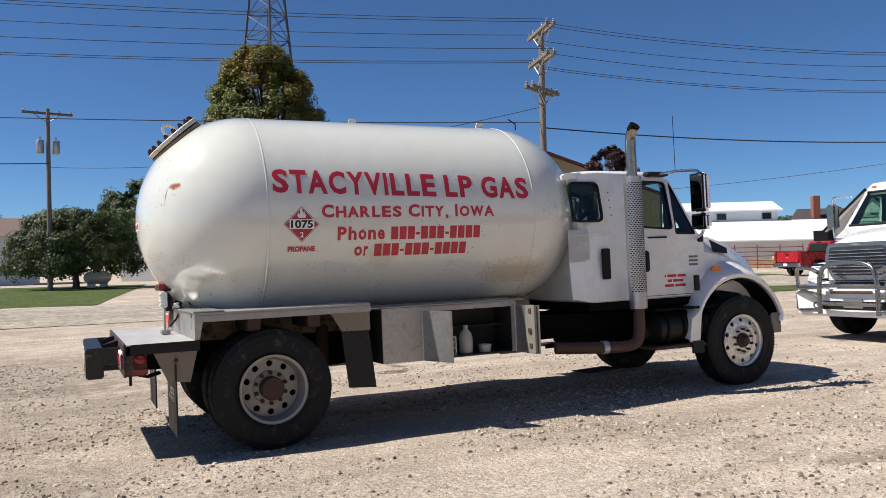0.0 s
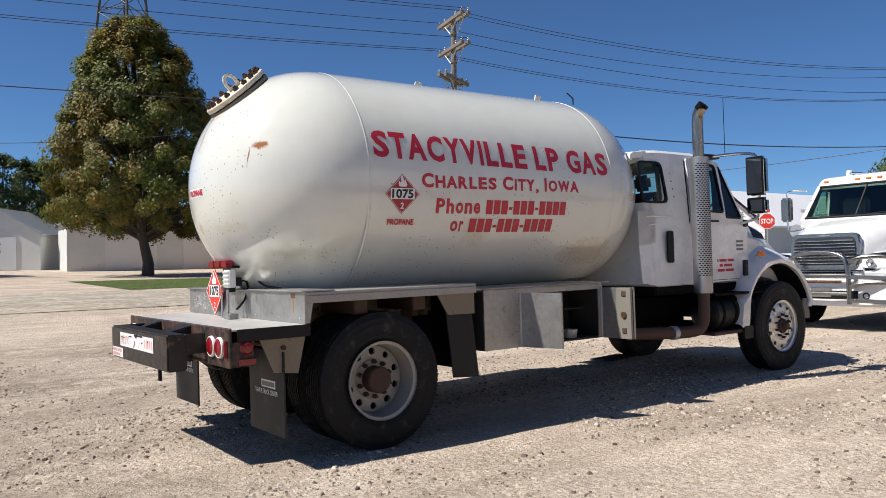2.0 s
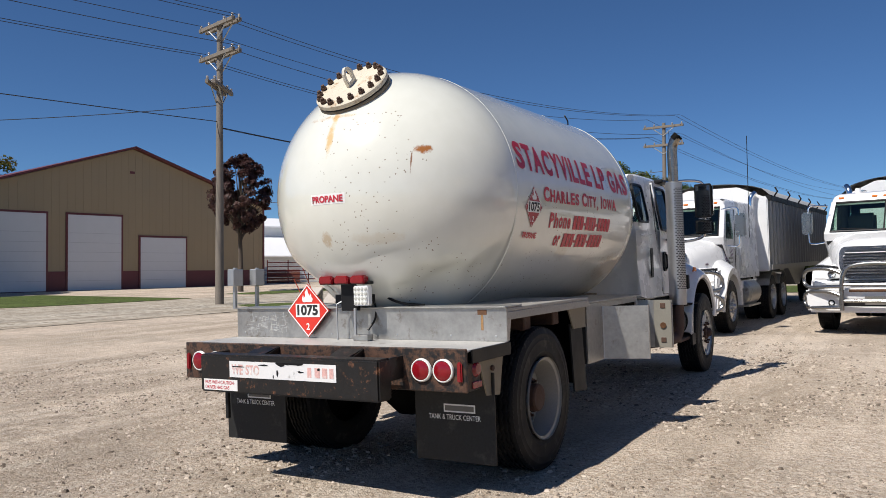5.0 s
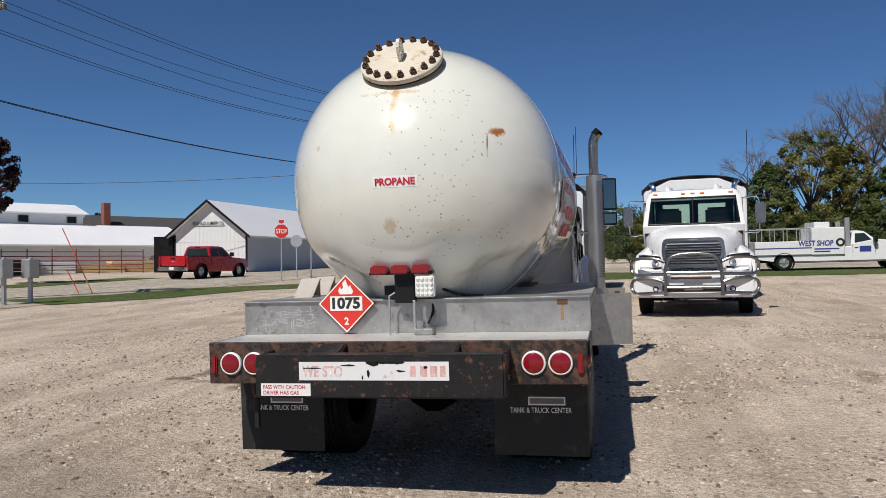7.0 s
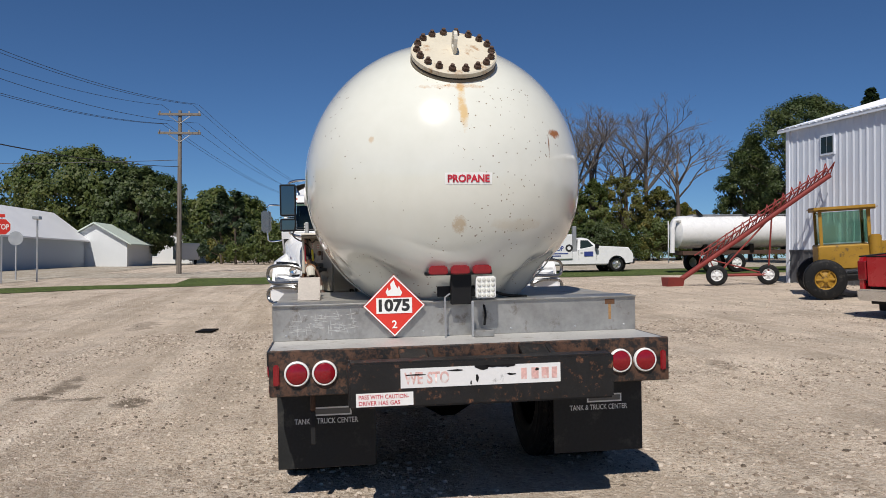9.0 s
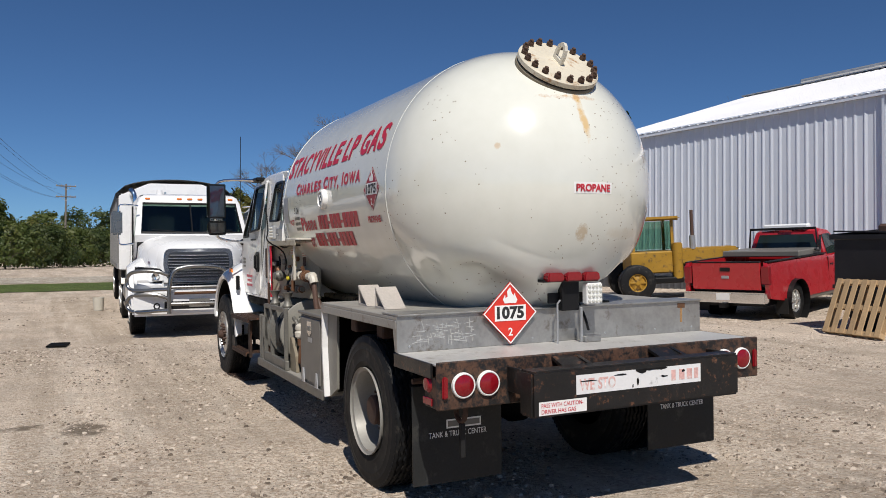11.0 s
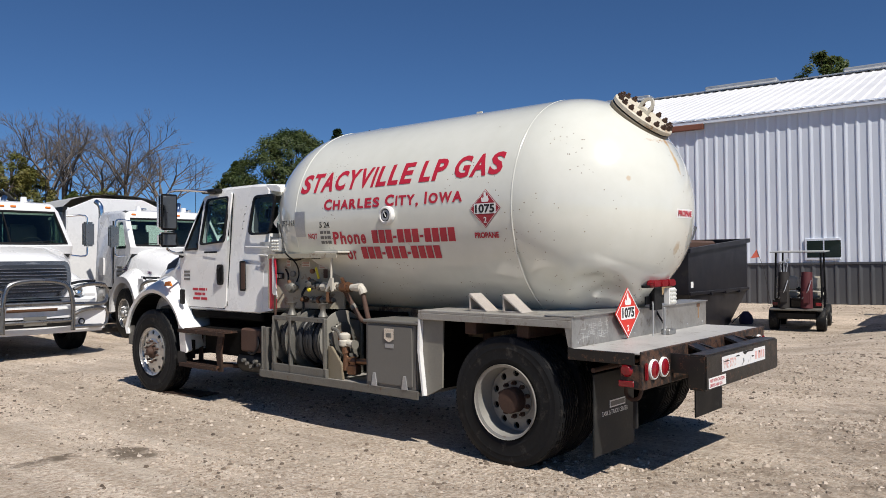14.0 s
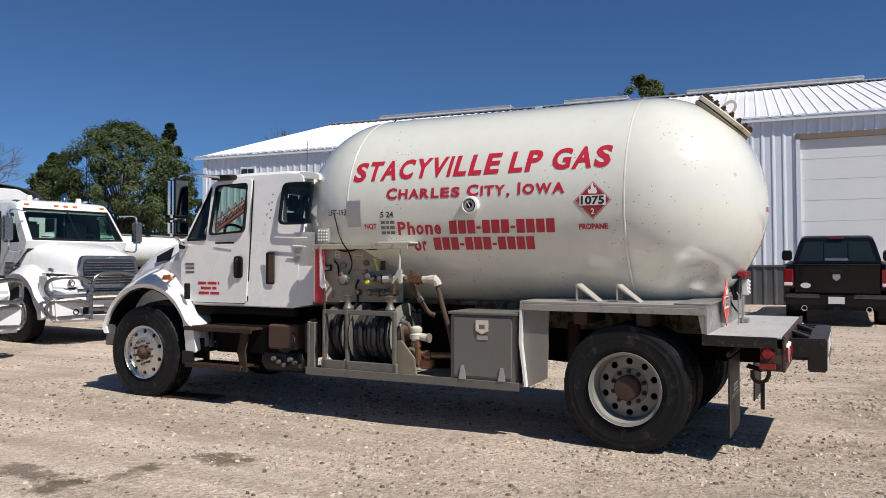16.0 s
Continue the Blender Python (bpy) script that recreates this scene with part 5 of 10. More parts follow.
for s in (1, -1):
    part("bar_end", B(-1.25, -1.08, s * 1.195, s * 1.222, 0.73, 0.90, 0.004), M_lampbar, bar)
    for y in (1.065, 0.905):
        lamp = part("tail_lamp", lathe([(0.0, -1.288), (0.045, -1.285), (0.060, -1.277), (0.062, -1.262)], 28, "x", (0, s * y, 0.858)), M_red, bar, "round red tail lamp in a pale ring", smooth=True)
        part("lamp_ring", lathe([(0.062, -1.262), (0.062, -1.274), (0.066, -1.276), (0.072, -1.272), (0.074, -1.256)], 28, "x", (0, s * y, 0.858)), M_signwhite, lamp, smooth=True)
    part("marker_lamp", B(-1.275, -1.254, s * 1.165, s * 1.20, 0.79, 0.915, 0.008, 2), M_red, bar)
    sl = part("side_lamp", lathe([(0.0, 0.022), (0.035, 0.018), (0.05, 0.0)], 20, "y", (0, 0, 0)), M_red, bar, smooth=True)
    sl.matrix_basis = pose(-1.13, s * 1.222, 0.86, 0, 0, 0 if s > 0 else 180)
    part("reflector", B(-1.19, -1.07, s * 1.222, s * 1.232, 0.742, 0.785, 0.004), M_red, bar)
    # tan gusset plate and mud flap
    if s < 0:
        part("gusset_plate", prism([(-1.05, 0.965), (-0.66, 0.965), (-0.74, 0.64), (-0.92, 0.66)], s * 1.175, s * 1.185), M_tanplate, truck)
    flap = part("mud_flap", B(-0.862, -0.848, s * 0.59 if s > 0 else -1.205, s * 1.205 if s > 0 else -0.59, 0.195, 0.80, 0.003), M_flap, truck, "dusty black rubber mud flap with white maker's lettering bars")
    y0 = 1.0 if s > 0 else -0.80
    t1 = text_mesh("TANK & TRUCK CENTER", 0.40, 0.035, 0, 0.01)
    part("flap_lettering", moved(t1, Matrix(((0, 0, 1, -0.8640), (-1, 0, 0, y0 + 0.10), (0, 1, 0, 0.475), (0, 0, 0, 1)))), M_signwhite, flap)
    fb = part("flap_bar", B(-0.8645, -0.8625, y0 - 0.26, y0 - 0.02, 0.525, 0.58), M_signwhite, flap)
    part("flap_bar_inside", B(-0.8655, -0.8645, y0 - 0.25, y0 - 0.03, 0.535, 0.57), M_greybox, fb)
    part("flap_hanger", C((-0.85, s * 0.5, 0.83), (-0.85, s * 1.2, 0.83), 0.018, seg=10), M_rust, truck)
    for y in (0.55, 0.75):
        part("hose_line", tube([(-1.2, s * y * 0.6, 0.75), (-1.05, s * y * 0.6, 0.62), (-0.9, s * y * 0.6, 0.66)], 0.012, 6, smooth_n=1), M_black, truck)
part("tow_hook", tube([(-1.12, 0.98, 0.74), (-1.12, 0.98, 0.64), (-1.06, 0.98, 0.60), (-1.0, 0.98, 0.63), (-1.0, 0.98, 0.70)], 0.016, 8, smooth_n=1), M_rust, truck)
part("chain_strap", B(-1.09, -1.06, 0.965, 0.995, 0.40, 0.60, 0.004), M_rubber, truck)

# bumper
bumper = part("rear_bumper", B(-1.525, -1.385, -0.765, 0.775, 0.685, 0.945, 0.012, 2), M_blackrust, truck, "chipped black steel rear bumper with a torn white sticker")
for y in (-0.36, 0.37):
    part("bumper_arm", prism([(-1.40, 0.945), (-1.24, 0.985), (-1.24, 0.72), (-1.40, 0.72)], y - 0.09, y - 0.065), M_blackrust, bumper)
    part("bumper_arm", prism([(-1.40, 0.93), (-1.24, 0.985), (-1.24, 0.965), (-1.40, 0.91)], y - 0.1, y + 0.1), M_blackrust, bumper)
part("bumper_cap", B(-1.40, -1.24, -0.765, -0.75, 0.80, 0.945, 0.004), M_blackrust, bumper)
part("bumper_cap", B(-1.40, -1.24, 0.76, 0.775, 0.80, 0.945, 0.004), M_blackrust, bumper)
stk = part("torn_sticker", B(-1.5285, -1.5255, -0.44, 0.485, 0.795, 0.905), mat("torn_white_sticker", (0.72, 0.72, 0.72), 0.5, var=0.05, scale=3, dirt=(0.05, 0.045, 0.04), dirt_at=0.645), bumper, "torn white sticker with faded red writing")
M_faded = mat("faded_red", (0.66, 0.40, 0.37), 0.5, var=0.3, scale=14, dirt=(0.70, 0.68, 0.66), dirt_at=0.52)
for body, y, w in (("WE", 0.465, 0.105), ("STO", 0.335, 0.125)):
    part("faded_lettering", moved(text_mesh(body, w, 0.068, 0, 0.03), Matrix(((0, 0, 1, -1.5297), (-1, 0, 0, y), (0, 1, 0, 0.815), (0, 0, 0, 1)))), M_faded, stk)
for y, w in ((-0.20, 0.04), (-0.26, 0.05), (-0.32, 0.05), (-0.38, 0.04)):
    part("faded_bar", B(-1.5297, -1.5285, y - w, y - 0.008, 0.818, 0.882), M_faded, stk)
tear_rng = random.Random(17)
for y, z, w, h in ((0.02, 0.905, 0.055, 0.022), (-0.06, 0.907, 0.09, 0.016), (-0.14, 0.904, 0.05, 0.014), (0.05, 0.835, 0.012, 0.026), (-0.15, 0.85, 0.034, 0.008), (0.17, 0.885, 0.06, 0.005), (0.40, 0.868, 0.07, 0.005), (-0.30, 0.872, 0.014, 0.010), (0.085, 0.81, 0.008, 0.014)):
    tear = bmesh.new()
    tear.faces.new([tear.verts.new((-1.5302, y + w * math.cos(a) * tear_rng.uniform(0.5, 1.0), min(0.906, z + h * math.sin(a) * tear_rng.uniform(0.5, 1.2)))) for a in np.linspace(0, 2 * math.pi, 11, endpoint=False)])
    part("sticker_tear", tear, M_black, stk)
cs = part("caution_sticker", B(-1.5285, -1.5255, 0.415, 0.735, 0.70, 0.775), M_signwhite, bumper, "white sticker with red warning lettering")
for body, z in (("PASS WITH CAUTION-", 0.742), ("DRIVER HAS GAS", 0.708)):
    t1 = text_mesh(body, 0.28 if z > 0.72 else 0.23, 0.024, 0, 0.012)
    part("caution_lettering", moved(t1, Matrix(((0, 0, 1, -1.5300), (-1, 0, 0, 0.72), (0, 1, 0, z), (0, 0, 0, 1)))), M_redtext, cs)

# tail light mast with three red lamps and a work light
mast = part("light_mast", B(-0.80, -0.745, -0.065, 0.075, 1.20, 1.40, 0.006), M_black, truck, "black light mast with three red lamps")
part("mast_plate", B(-0.76, -0.745, -0.20, 0.16, 1.25, 1.32, 0.004), M_black, mast)
part("mast_bracket", B(-0.83, -0.76, -0.20, 0.245, 1.395, 1.415, 0.003), M_black, mast)
for y in (0.165, 0.02, -0.125):
    part("red_lamp", prism([(y - 0.06, 1.40), (y + 0.06, 1.40), (y + 0.066, 1.43), (y + 0.052, 1.46), (y - 0.052, 1.46), (y - 0.066, 1.43)], -0.87, -0.80, "x", bevel=0.008), M_red, mast, "red clearance lamp")
post = part("mast_post", B(-0.825, -0.807, -0.074, -0.056, 0.985, 1.22, 0.003), M_galv, truck)
part("post_plate", B(-0.86, -0.78, -0.20, -0.07, 0.986, 1.03, 0.006), M_steel, post)
part("mast_rod", tube([(-0.80, 0.115, 0.985), (-0.80, 0.115, 1.25), (-0.78, 0.08, 1.27)], 0.007, 6), M_galv, truck)
wl_ = part("work_light", B(-0.86, -0.80, -0.215, -0.085, 1.24, 1.385, 0.008, 2), M_signwhite, truck, "square white work light with LED lenses")
for i in range(4):
    for j in range(4):
        part("led_lens", lathe([(0, -0.872), (0.009, -0.868), (0.014, -0.860)], 10, "x", (0, -0.15 + (i - 1.5) * 0.030, 1.312 + (j - 1.5) * 0.033)), M_ledlens, wl_)
part("lamp_cable", tube([(-0.74, 0.02, 1.33), (-0.68, 0.0, 1.40), (-0.62, -0.12, 1.34), (-0.60, -0.3, 1.24), (-0.55, -0.5, 1.225)], 0.010, 6, smooth_n=2), M_black, truck)
part("lamp_cable", tube([(-0.74, -0.05, 1.28), (-0.66, -0.12, 1.30), (-0.70, -0.18, 1.15), (-0.78, -0.15, 1.06)], 0.009, 6, smooth_n=2), M_black, truck)

# flip placard
py, pz, ph = 0.445, 1.20, 0.205
plc = part("hazard_placard", prism([(py, pz - ph), (py + ph, pz), (py, pz + ph), (py - ph, pz)], -0.742, -0.734, "x"), M_redsign, truck, "orange-red flammable gas placard on edge")
PM = lambda dy, dz, d=-0.7432: Matrix(((0, 0, 1, d), (-1, 0, 0, py + dy), (0, 1, 0, pz + dz), (0, 0, 0, 1)))
fr = bmesh.new()
for (a0, b0), (a1, b1) in zip(((0, -1), (1, 0), (0, 1), (-1, 0)), ((1, 0), (0, 1), (-1, 0), (0, -1))):
    q = [(a0 * ph * k0, b0 * ph * k0) if e == 0 else (a1 * ph * k0, b1 * ph * k0) for e, k0 in ((0, 0.985), (1, 0.985), (1, 0.93), (0, 0.93))]
    fr.faces.new([fr.verts.new((-0.7435, py - u, pz + v)) for u, v in q])
part("placard_border", fr, M_signwhite, plc)
part("number_panel", B(-0.7445, -0.7425, py - 0.118, py + 0.118, pz - 0.05, pz + 0.052), M_signwhite, plc)
part("number_lettering", moved(text_mesh("1075", 0.205, 0.084, 0, 0.045), PM(0.1025, -0.039, -0.7455)), M_inkblack, plc)
part("class_lettering", moved(text_mesh("2", 0.034, 0.052, 0, 0.02), PM(0.017, -0.148)), M_signwhite, plc)
part("flame_symbol", moved(plate(0, 0, [(x * 0.8, y * 0.75) for x, y in FLAME]), PM(0, 0.065, -0.7437)), M_signwhite, plc)
part("placard_holder", B(-0.734, -0.70, py - 0.02, py + 0.02, 1.02, 1.22), M_steel, plc)

# wheel chocks on the left deck
for x in (0.33, -0.02):
    ck = prism([(x - 0.13, 1.211), (x - 0.115, 1.211), (x + 0.075, 1.345), (x + 0.06, 1.36)], 0.93, 1.09, bevel=0.003)
    B(x + 0.055, x + 0.068, 0.935, 1.085, 1.211, 1.35, bm=ck)
    B(x - 0.12, x + 0.068, 0.935, 0.945, 1.211, 1.225, bm=ck)
    B(x - 0.12, x + 0.068, 1.075, 1.085, 1.211, 1.225, bm=ck)
    tagged(part("wheel_chock", ck, mat("chock_grey", (0.46, 0.42, 0.38), 0.55, 0.2, var=0.15), truck), "folded grey metal wheel chock on the deck")

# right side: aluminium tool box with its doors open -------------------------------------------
# inner walls, floor and shelf carry their shade as near-black colour
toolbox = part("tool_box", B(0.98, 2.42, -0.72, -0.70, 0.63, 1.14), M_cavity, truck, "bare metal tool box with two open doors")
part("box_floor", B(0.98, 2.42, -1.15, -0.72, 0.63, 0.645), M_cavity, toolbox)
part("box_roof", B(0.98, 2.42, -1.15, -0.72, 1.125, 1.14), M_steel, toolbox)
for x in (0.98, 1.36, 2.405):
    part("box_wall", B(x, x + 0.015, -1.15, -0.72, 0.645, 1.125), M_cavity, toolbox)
part("front_panel", B(0.98, 1.39, -1.163, -1.15, 0.63, 1.14), M_steel, toolbox)
part("box_jamb", B(1.39, 1.42, -1.16, -1.15, 0.64, 1.13), M_steel, toolbox)
part("box_jamb", B(2.36, 2.42, -1.16, -1.15, 0.64, 1.13), M_steel, toolbox)
part("box_header", B(1.42, 2.36, -1.16, -1.15, 1.09, 1.13), M_steel, toolbox)
part("box_lip", B(0.84, 2.50, -1.18, -0.6, 1.145, 1.158, 0.003), M_steel, toolbox)
for x0, x1, y1 in ((1.385, 1.50, -1.545), (2.40, 2.46, -1.50)):
    dd = prism([(x0, -1.16), (x0 + 0.02, -1.16), (x1 + 0.02, y1), (x1, y1)], 0.63, 1.10, "z")
    dr = part("box_door", dd, M_steel, toolbox, "open sheet metal door")
    part("hinge", C((x0, -1.165, 0.64), (x0, -1.165, 1.10), 0.009, seg=8), M_galv, dr)
    if x0 > 2:
        part("latch_bar", B(x0 + 0.022, x0 + 0.042, -1.43, -1.41, 0.66, 1.08), M_rustpipe, dr)
        for zl in (0.68, 1.02):
            part("latch_guide", B(x0 + 0.012, x0 + 0.044, -1.445, -1.395, zl, zl + 0.05, 0.004), M_rustpipe, dr)
        part("latch_handle", lathe([(0, 0), (0.03, 0), (0.03, 0.03), (0, 0.03)], 14, "x", (x0 + 0.008, -1.42, 0.85)), M_copper, dr)
        part("door_return", B(x0 + 0.02, x0 + 0.045, -1.50, -1.33, 0.63, 1.10), M_splash, dr)
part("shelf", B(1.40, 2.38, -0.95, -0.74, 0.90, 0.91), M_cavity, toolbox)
riv = None
for x, zs in ((1.0, 6), (1.345, 6)):
    for k in range(zs):
        mm = Matrix.Translation((x + 0.01, -1.163, 0.66 + k * 0.09))
        if riv is None:
            riv = part("rivet", lathe([(0.008, 0), (0.006, -0.004), (0, -0.005)], 8, "y"), M_galv, toolbox)
            riv.matrix_basis = mm
        else:
            again(riv, toolbox, mm)
# things kept in the tool box
jug = thing("plastic_jug", "milky white plastic jug in the open tool box", "jug", at=TRUCK @ pose(1.92, -1.0, 0.646))
part("body", lathe([(0, 0), (0.062, 0), (0.07, 0.01), (0.07, 0.15), (0.055, 0.20), (0.024, 0.235), (0.022, 0.25), (0, 0.25)], 20, "z"), M_plastic, jug, smooth=True)
part("cap", C((0, 0, 0.25), (0, 0, 0.275), 0.025, seg=16), M_plastic, jug)
crate = thing("white_crate", "small white wire crate in the open tool box", "crate", at=TRUCK @ pose(1.66, -1.0, 0.646))
for z in (0.0, 0.06, 0.12, 0.17):
    part("rail", B(-0.11, 0.11, -0.09, 0.09, z, z + 0.012), M_plastic, crate)
for x in (-0.11, -0.04, 0.03, 0.10):
    part("upright", B(x, x + 0.012, -0.095, 0.095, 0, 0.18), M_plastic, crate)
pot = thing("white_tub", "low white tub in the open tool box", "tub", at=TRUCK @ pose(2.12, -1.02, 0.646))
part("body", lathe([(0, 0), (0.06, 0), (0.068, 0.075), (0.06, 0.075), (0.055, 0.01), (0, 0.01)], 18, "z"), M_plastic, pot, smooth=True)

part("side_flap", prism([(0.58, 1.0), (0.84, 1.0), (0.90, 0.43), (0.64, 0.45)], -1.17, -1.155), M_rubber, truck, "black rubber splash flap")
part("splash_wall", B(0.83, 0.845, -1.155, -0.60, 0.49, 1.165), M_frame, truck)
part("deck_gusset", prism([(0.85, 1.165), (0.85, 0.96), (0.58, 0.965), (0.46, 1.165)], -1.2, -1.188), M_tanplate, truck)

# exhaust stack and air tank on the right
SX, SY = 3.93, -1.19
stack = part("exhaust_pipe", tube([(SX, SY, 0.95), (SX, SY, 2.66), (SX, SY, 2.80), (SX, SY - 0.02, 2.88), (SX + 0.01, SY - 0.075, 2.95)], 0.058, 20, smooth_n=2), M_stack, truck, "tarnished chrome exhaust stack with a perforated shield", smooth=True)
part("stack_mouth", tube([(SX + 0.002, SY - 0.028, 2.90), (SX + 0.0105, SY - 0.079, 2.953)], 0.0595, 20), M_frame, stack)
shieldm = mat("shield_metal", (0.45, 0.45, 0.45), 0.35, 0.9, var=0.1)
part("heat_shield", lathe([(0.092, 0.97), (0.098, 0.975), (0.098, 2.40), (0.092, 2.405), (0.06, 2.41)], 32, "z", (SX, SY, 0)), shieldm, stack, smooth=True)
slot = bmesh.new()
for k in range(58):
    z = 1.16 + k * 0.0205
    for a in range(-70, 90, 20):
        t = radians(-90 + a + (10 if k % 2 else 0))
        m = Matrix.Translation((SX, SY, z)) @ Matrix.Rotation(t, 4, "Z")
        B(0.0965, 0.0988, -0.011, 0.011, -0.0055, 0.0055, m=m, bm=slot)
tagged(part("slot_pattern", slot, M_black, stack), kind="stuff")
part("exhaust_elbow", tube([(SX, SY, 0.97), (SX, SY, 0.72), (SX - 0.03, SY + 0.02, 0.60), (SX - 0.15, SY + 0.05, 0.57), (SX - 0.5, SY + 0.1, 0.58), (3.0, -0.95, 0.60)], 0.062, 16, smooth_n=2), M_rustpipe, stack, "rusty exhaust elbow", smooth=True)
part("pipe_clamp", C((SX - 0.38, SY + 0.08, 0.578), (SX - 0.44, SY + 0.09, 0.579), 0.072), M_galv, stack)
at_ = part("air_tank", lathe([(0, 4.25), (0.12, 4.26), (0.19, 4.31), (0.19, 5.02), (0.12, 5.07), (0, 5.08)], 32, "x", (0, -0.92, 0.72)), M_black, truck, "black round air tank under the cab", smooth=True)
for x in (4.40, 4.62, 4.92):
    part("strap", lathe([(0.191, x - 0.02), (0.196, x - 0.018), (0.196, x + 0.018), (0.191, x + 0.02)], 32, "x", (0, -0.92, 0.72)), M_frame, at_)
part("tank_bracket", B(4.2, 5.1, -1.12, -0.5, 0.49, 0.53, 0.01), M_rustpipe, truck)
part("side_step", B(4.2, 5.12, -1.14, -0.86, 0.92, 0.945, 0.004), M_frame, truck)

# left side: tray, tool box, hose reels, valve cabinet, cab steps -------------------------------
tray = part("side_tray", B(0.86, 3.13, 0.58, 1.225, 0.455, 0.49, 0.004), M_deck, truck, "grey metal side tray")
part("tray_lip", B(0.86, 3.13, 1.213, 1.232, 0.425, 0.50, 0.003), M_weathered, tray)
lb = part("locker", B(0.885, 1.53, 0.76, 1.215, 0.49, 1.075, 0.012, 2), M_greybox, truck, "grey metal side locker with a paddle latch")
part("locker_lid", B(0.87, 1.545, 0.75, 1.235, 1.075, 1.10, 0.006), M_greybox, lb)
ld = part("locker_door", B(0.93, 1.49, 1.215, 1.227, 0.525, 1.055, 0.006), M_greybox, lb)
part("paddle_latch", prism([(1.145, 1.03), (1.27, 1.03), (1.27, 0.935), (1.21, 0.905), (1.145, 0.935)], 1.227, 1.236, bevel=0.003), M_chrome, ld, "chrome paddle latch")
part("latch_cup", B(1.18, 1.235, 1.236, 1.244, 0.95, 0.99, 0.003), M_greybox, ld)
part("latch_label", B(1.155, 1.26, 1.227, 1.231, 0.855, 0.893), M_galv, ld)
for x in (1.02, 1.40):
    part("hinge_clip", prism([(x - 0.035, 0.50), (x + 0.035, 0.50), (x + 0.028, 0.54), (x + 0.012, 0.62), (x - 0.012, 0.62), (x - 0.028, 0.54)], 1.227, 1.238), M_galv, ld)
part("fender_front_panel", prism([(0.60, 1.18), (0.845, 1.18), (0.845, 0.49), (0.80, 0.46), (0.62, 0.55)], 1.17, 1.19), M_splash, truck, "grey splash panel ahead of the wheel")
part("fender_front_lip", prism([(0.83, 1.18), (0.85, 1.18), (0.86, 0.85), (0.81, 0.47), (0.79, 0.47), (0.835, 0.85)], 1.19, 1.235), M_white, truck)
part("fender_front_wall", B(0.83, 0.845, 0.60, 1.165, 0.49, 1.165), M_frame, truck)

reel = part("hose_reel_frame", B(2.10, 2.96, 1.165, 1.205, 0.49, 0.58, 0.005), M_weathered, truck, "galvanised frame with two reels of black hose")
for x in (2.13, 2.66, 2.93):
    part("frame_post", B(x - 0.016, x + 0.016, 1.17, 1.205, 0.49, 1.07, 0.004), M_weathered, reel)
    part("frame_post", B(x - 0.016, x + 0.016, 0.68, 0.71, 0.49, 1.07, 0.004), M_weathered, reel)
part("top_rail", B(2.12, 2.92, 1.17, 1.20, 1.03, 1.075, 0.004), M_weathered, reel)
for x in (2.20, 2.68):
    part("roller", lathe([(0.045, 1.075), (0.05, 1.09), (0.03, 1.13), (0.026, 1.16), (0.045, 1.20), (0.055, 1.215), (0, 1.22)], 18, "z", (x, 1.15, 0)), M_weathered, reel, smooth=True)
for x0, x1 in ((2.19, 2.62), (2.70, 2.92)):
    for xf in (x0, x1):
        part("reel_flange", lathe([(0.05, xf - 0.006), (0.285, xf - 0.006), (0.30, xf), (0.285, xf + 0.006), (0.05, xf + 0.006)], 40, "x", (0, 0.93, 0.83)), M_weathered, reel, smooth=True)
    nw = int((x1 - x0 - 0.03) / 0.05)
    for k in range(nw):
        xx = x0 + 0.04 + k * 0.05
        rr = 0.225 + 0.012 * math.sin(k * 2.3)
        part("hose_coil", lathe([(rr + 0.025 * math.cos(t), xx + 0.025 * math.sin(t)) for t in np.linspace(0, 2 * math.pi, 11)], 36, "x", (0, 0.93, 0.83)), M_hose, reel, smooth=True)
    part("reel_drum", C((x0, 0.93, 0.83), (x1, 0.93, 0.83), 0.2, seg=28), M_black, reel)
# chain wheel, motor, meter and pipes
part("chain_wheel", lathe([(0.02, 2.125), (0.15, 2.125), (0.16, 2.135), (0.15, 2.145), (0.02, 2.145)], 36, "x", (0, 0.95, 0.86)), M_weathered, reel)
for k in range(28):
    a = 2 * math.pi * k / 28
    part("sprocket_tooth", B(2.128, 2.142, 0.943 + 0.162 * math.cos(a), 0.957 + 0.162 * math.cos(a), 0.853 + 0.162 * math.sin(a), 0.867 + 0.162 * math.sin(a)), M_weathered, reel)
part("reel_end_disc", lathe([(0.05, 2.148), (0.285, 2.148), (0.295, 2.154), (0.285, 2.16), (0.05, 2.16)], 40, "x", (0, 0.94, 0.85)), M_splash, reel, smooth=True)
part("reel_hub", lathe([(0, 2.02), (0.03, 2.02), (0.035, 2.06), (0.07, 2.07), (0.075, 2.12), (0, 2.125)], 18, "x", (0, 0.95, 0.86)), M_copper, reel, smooth=True)
part("reel_motor", C((1.98, 0.95, 0.66), (2.10, 0.95, 0.66), 0.06, seg=20), M_weathered, reel)
part("motor_arm", tube([(2.10, 1.12, 0.98), (2.02, 1.12, 0.96), (2.0, 1.10, 0.90)], 0.02, 8), M_weathered, reel)
part("reel_base", prism([(1.92, 0.49), (2.13, 0.49), (2.13, 0.80), (2.08, 0.80), (1.94, 0.64)], 1.12, 1.15, bevel=0.004), M_tanplate, truck, "tan reel side plate")
part("reel_back", B(1.58, 3.05, 0.58, 0.62, 0.49, 1.12), M_frame, truck)
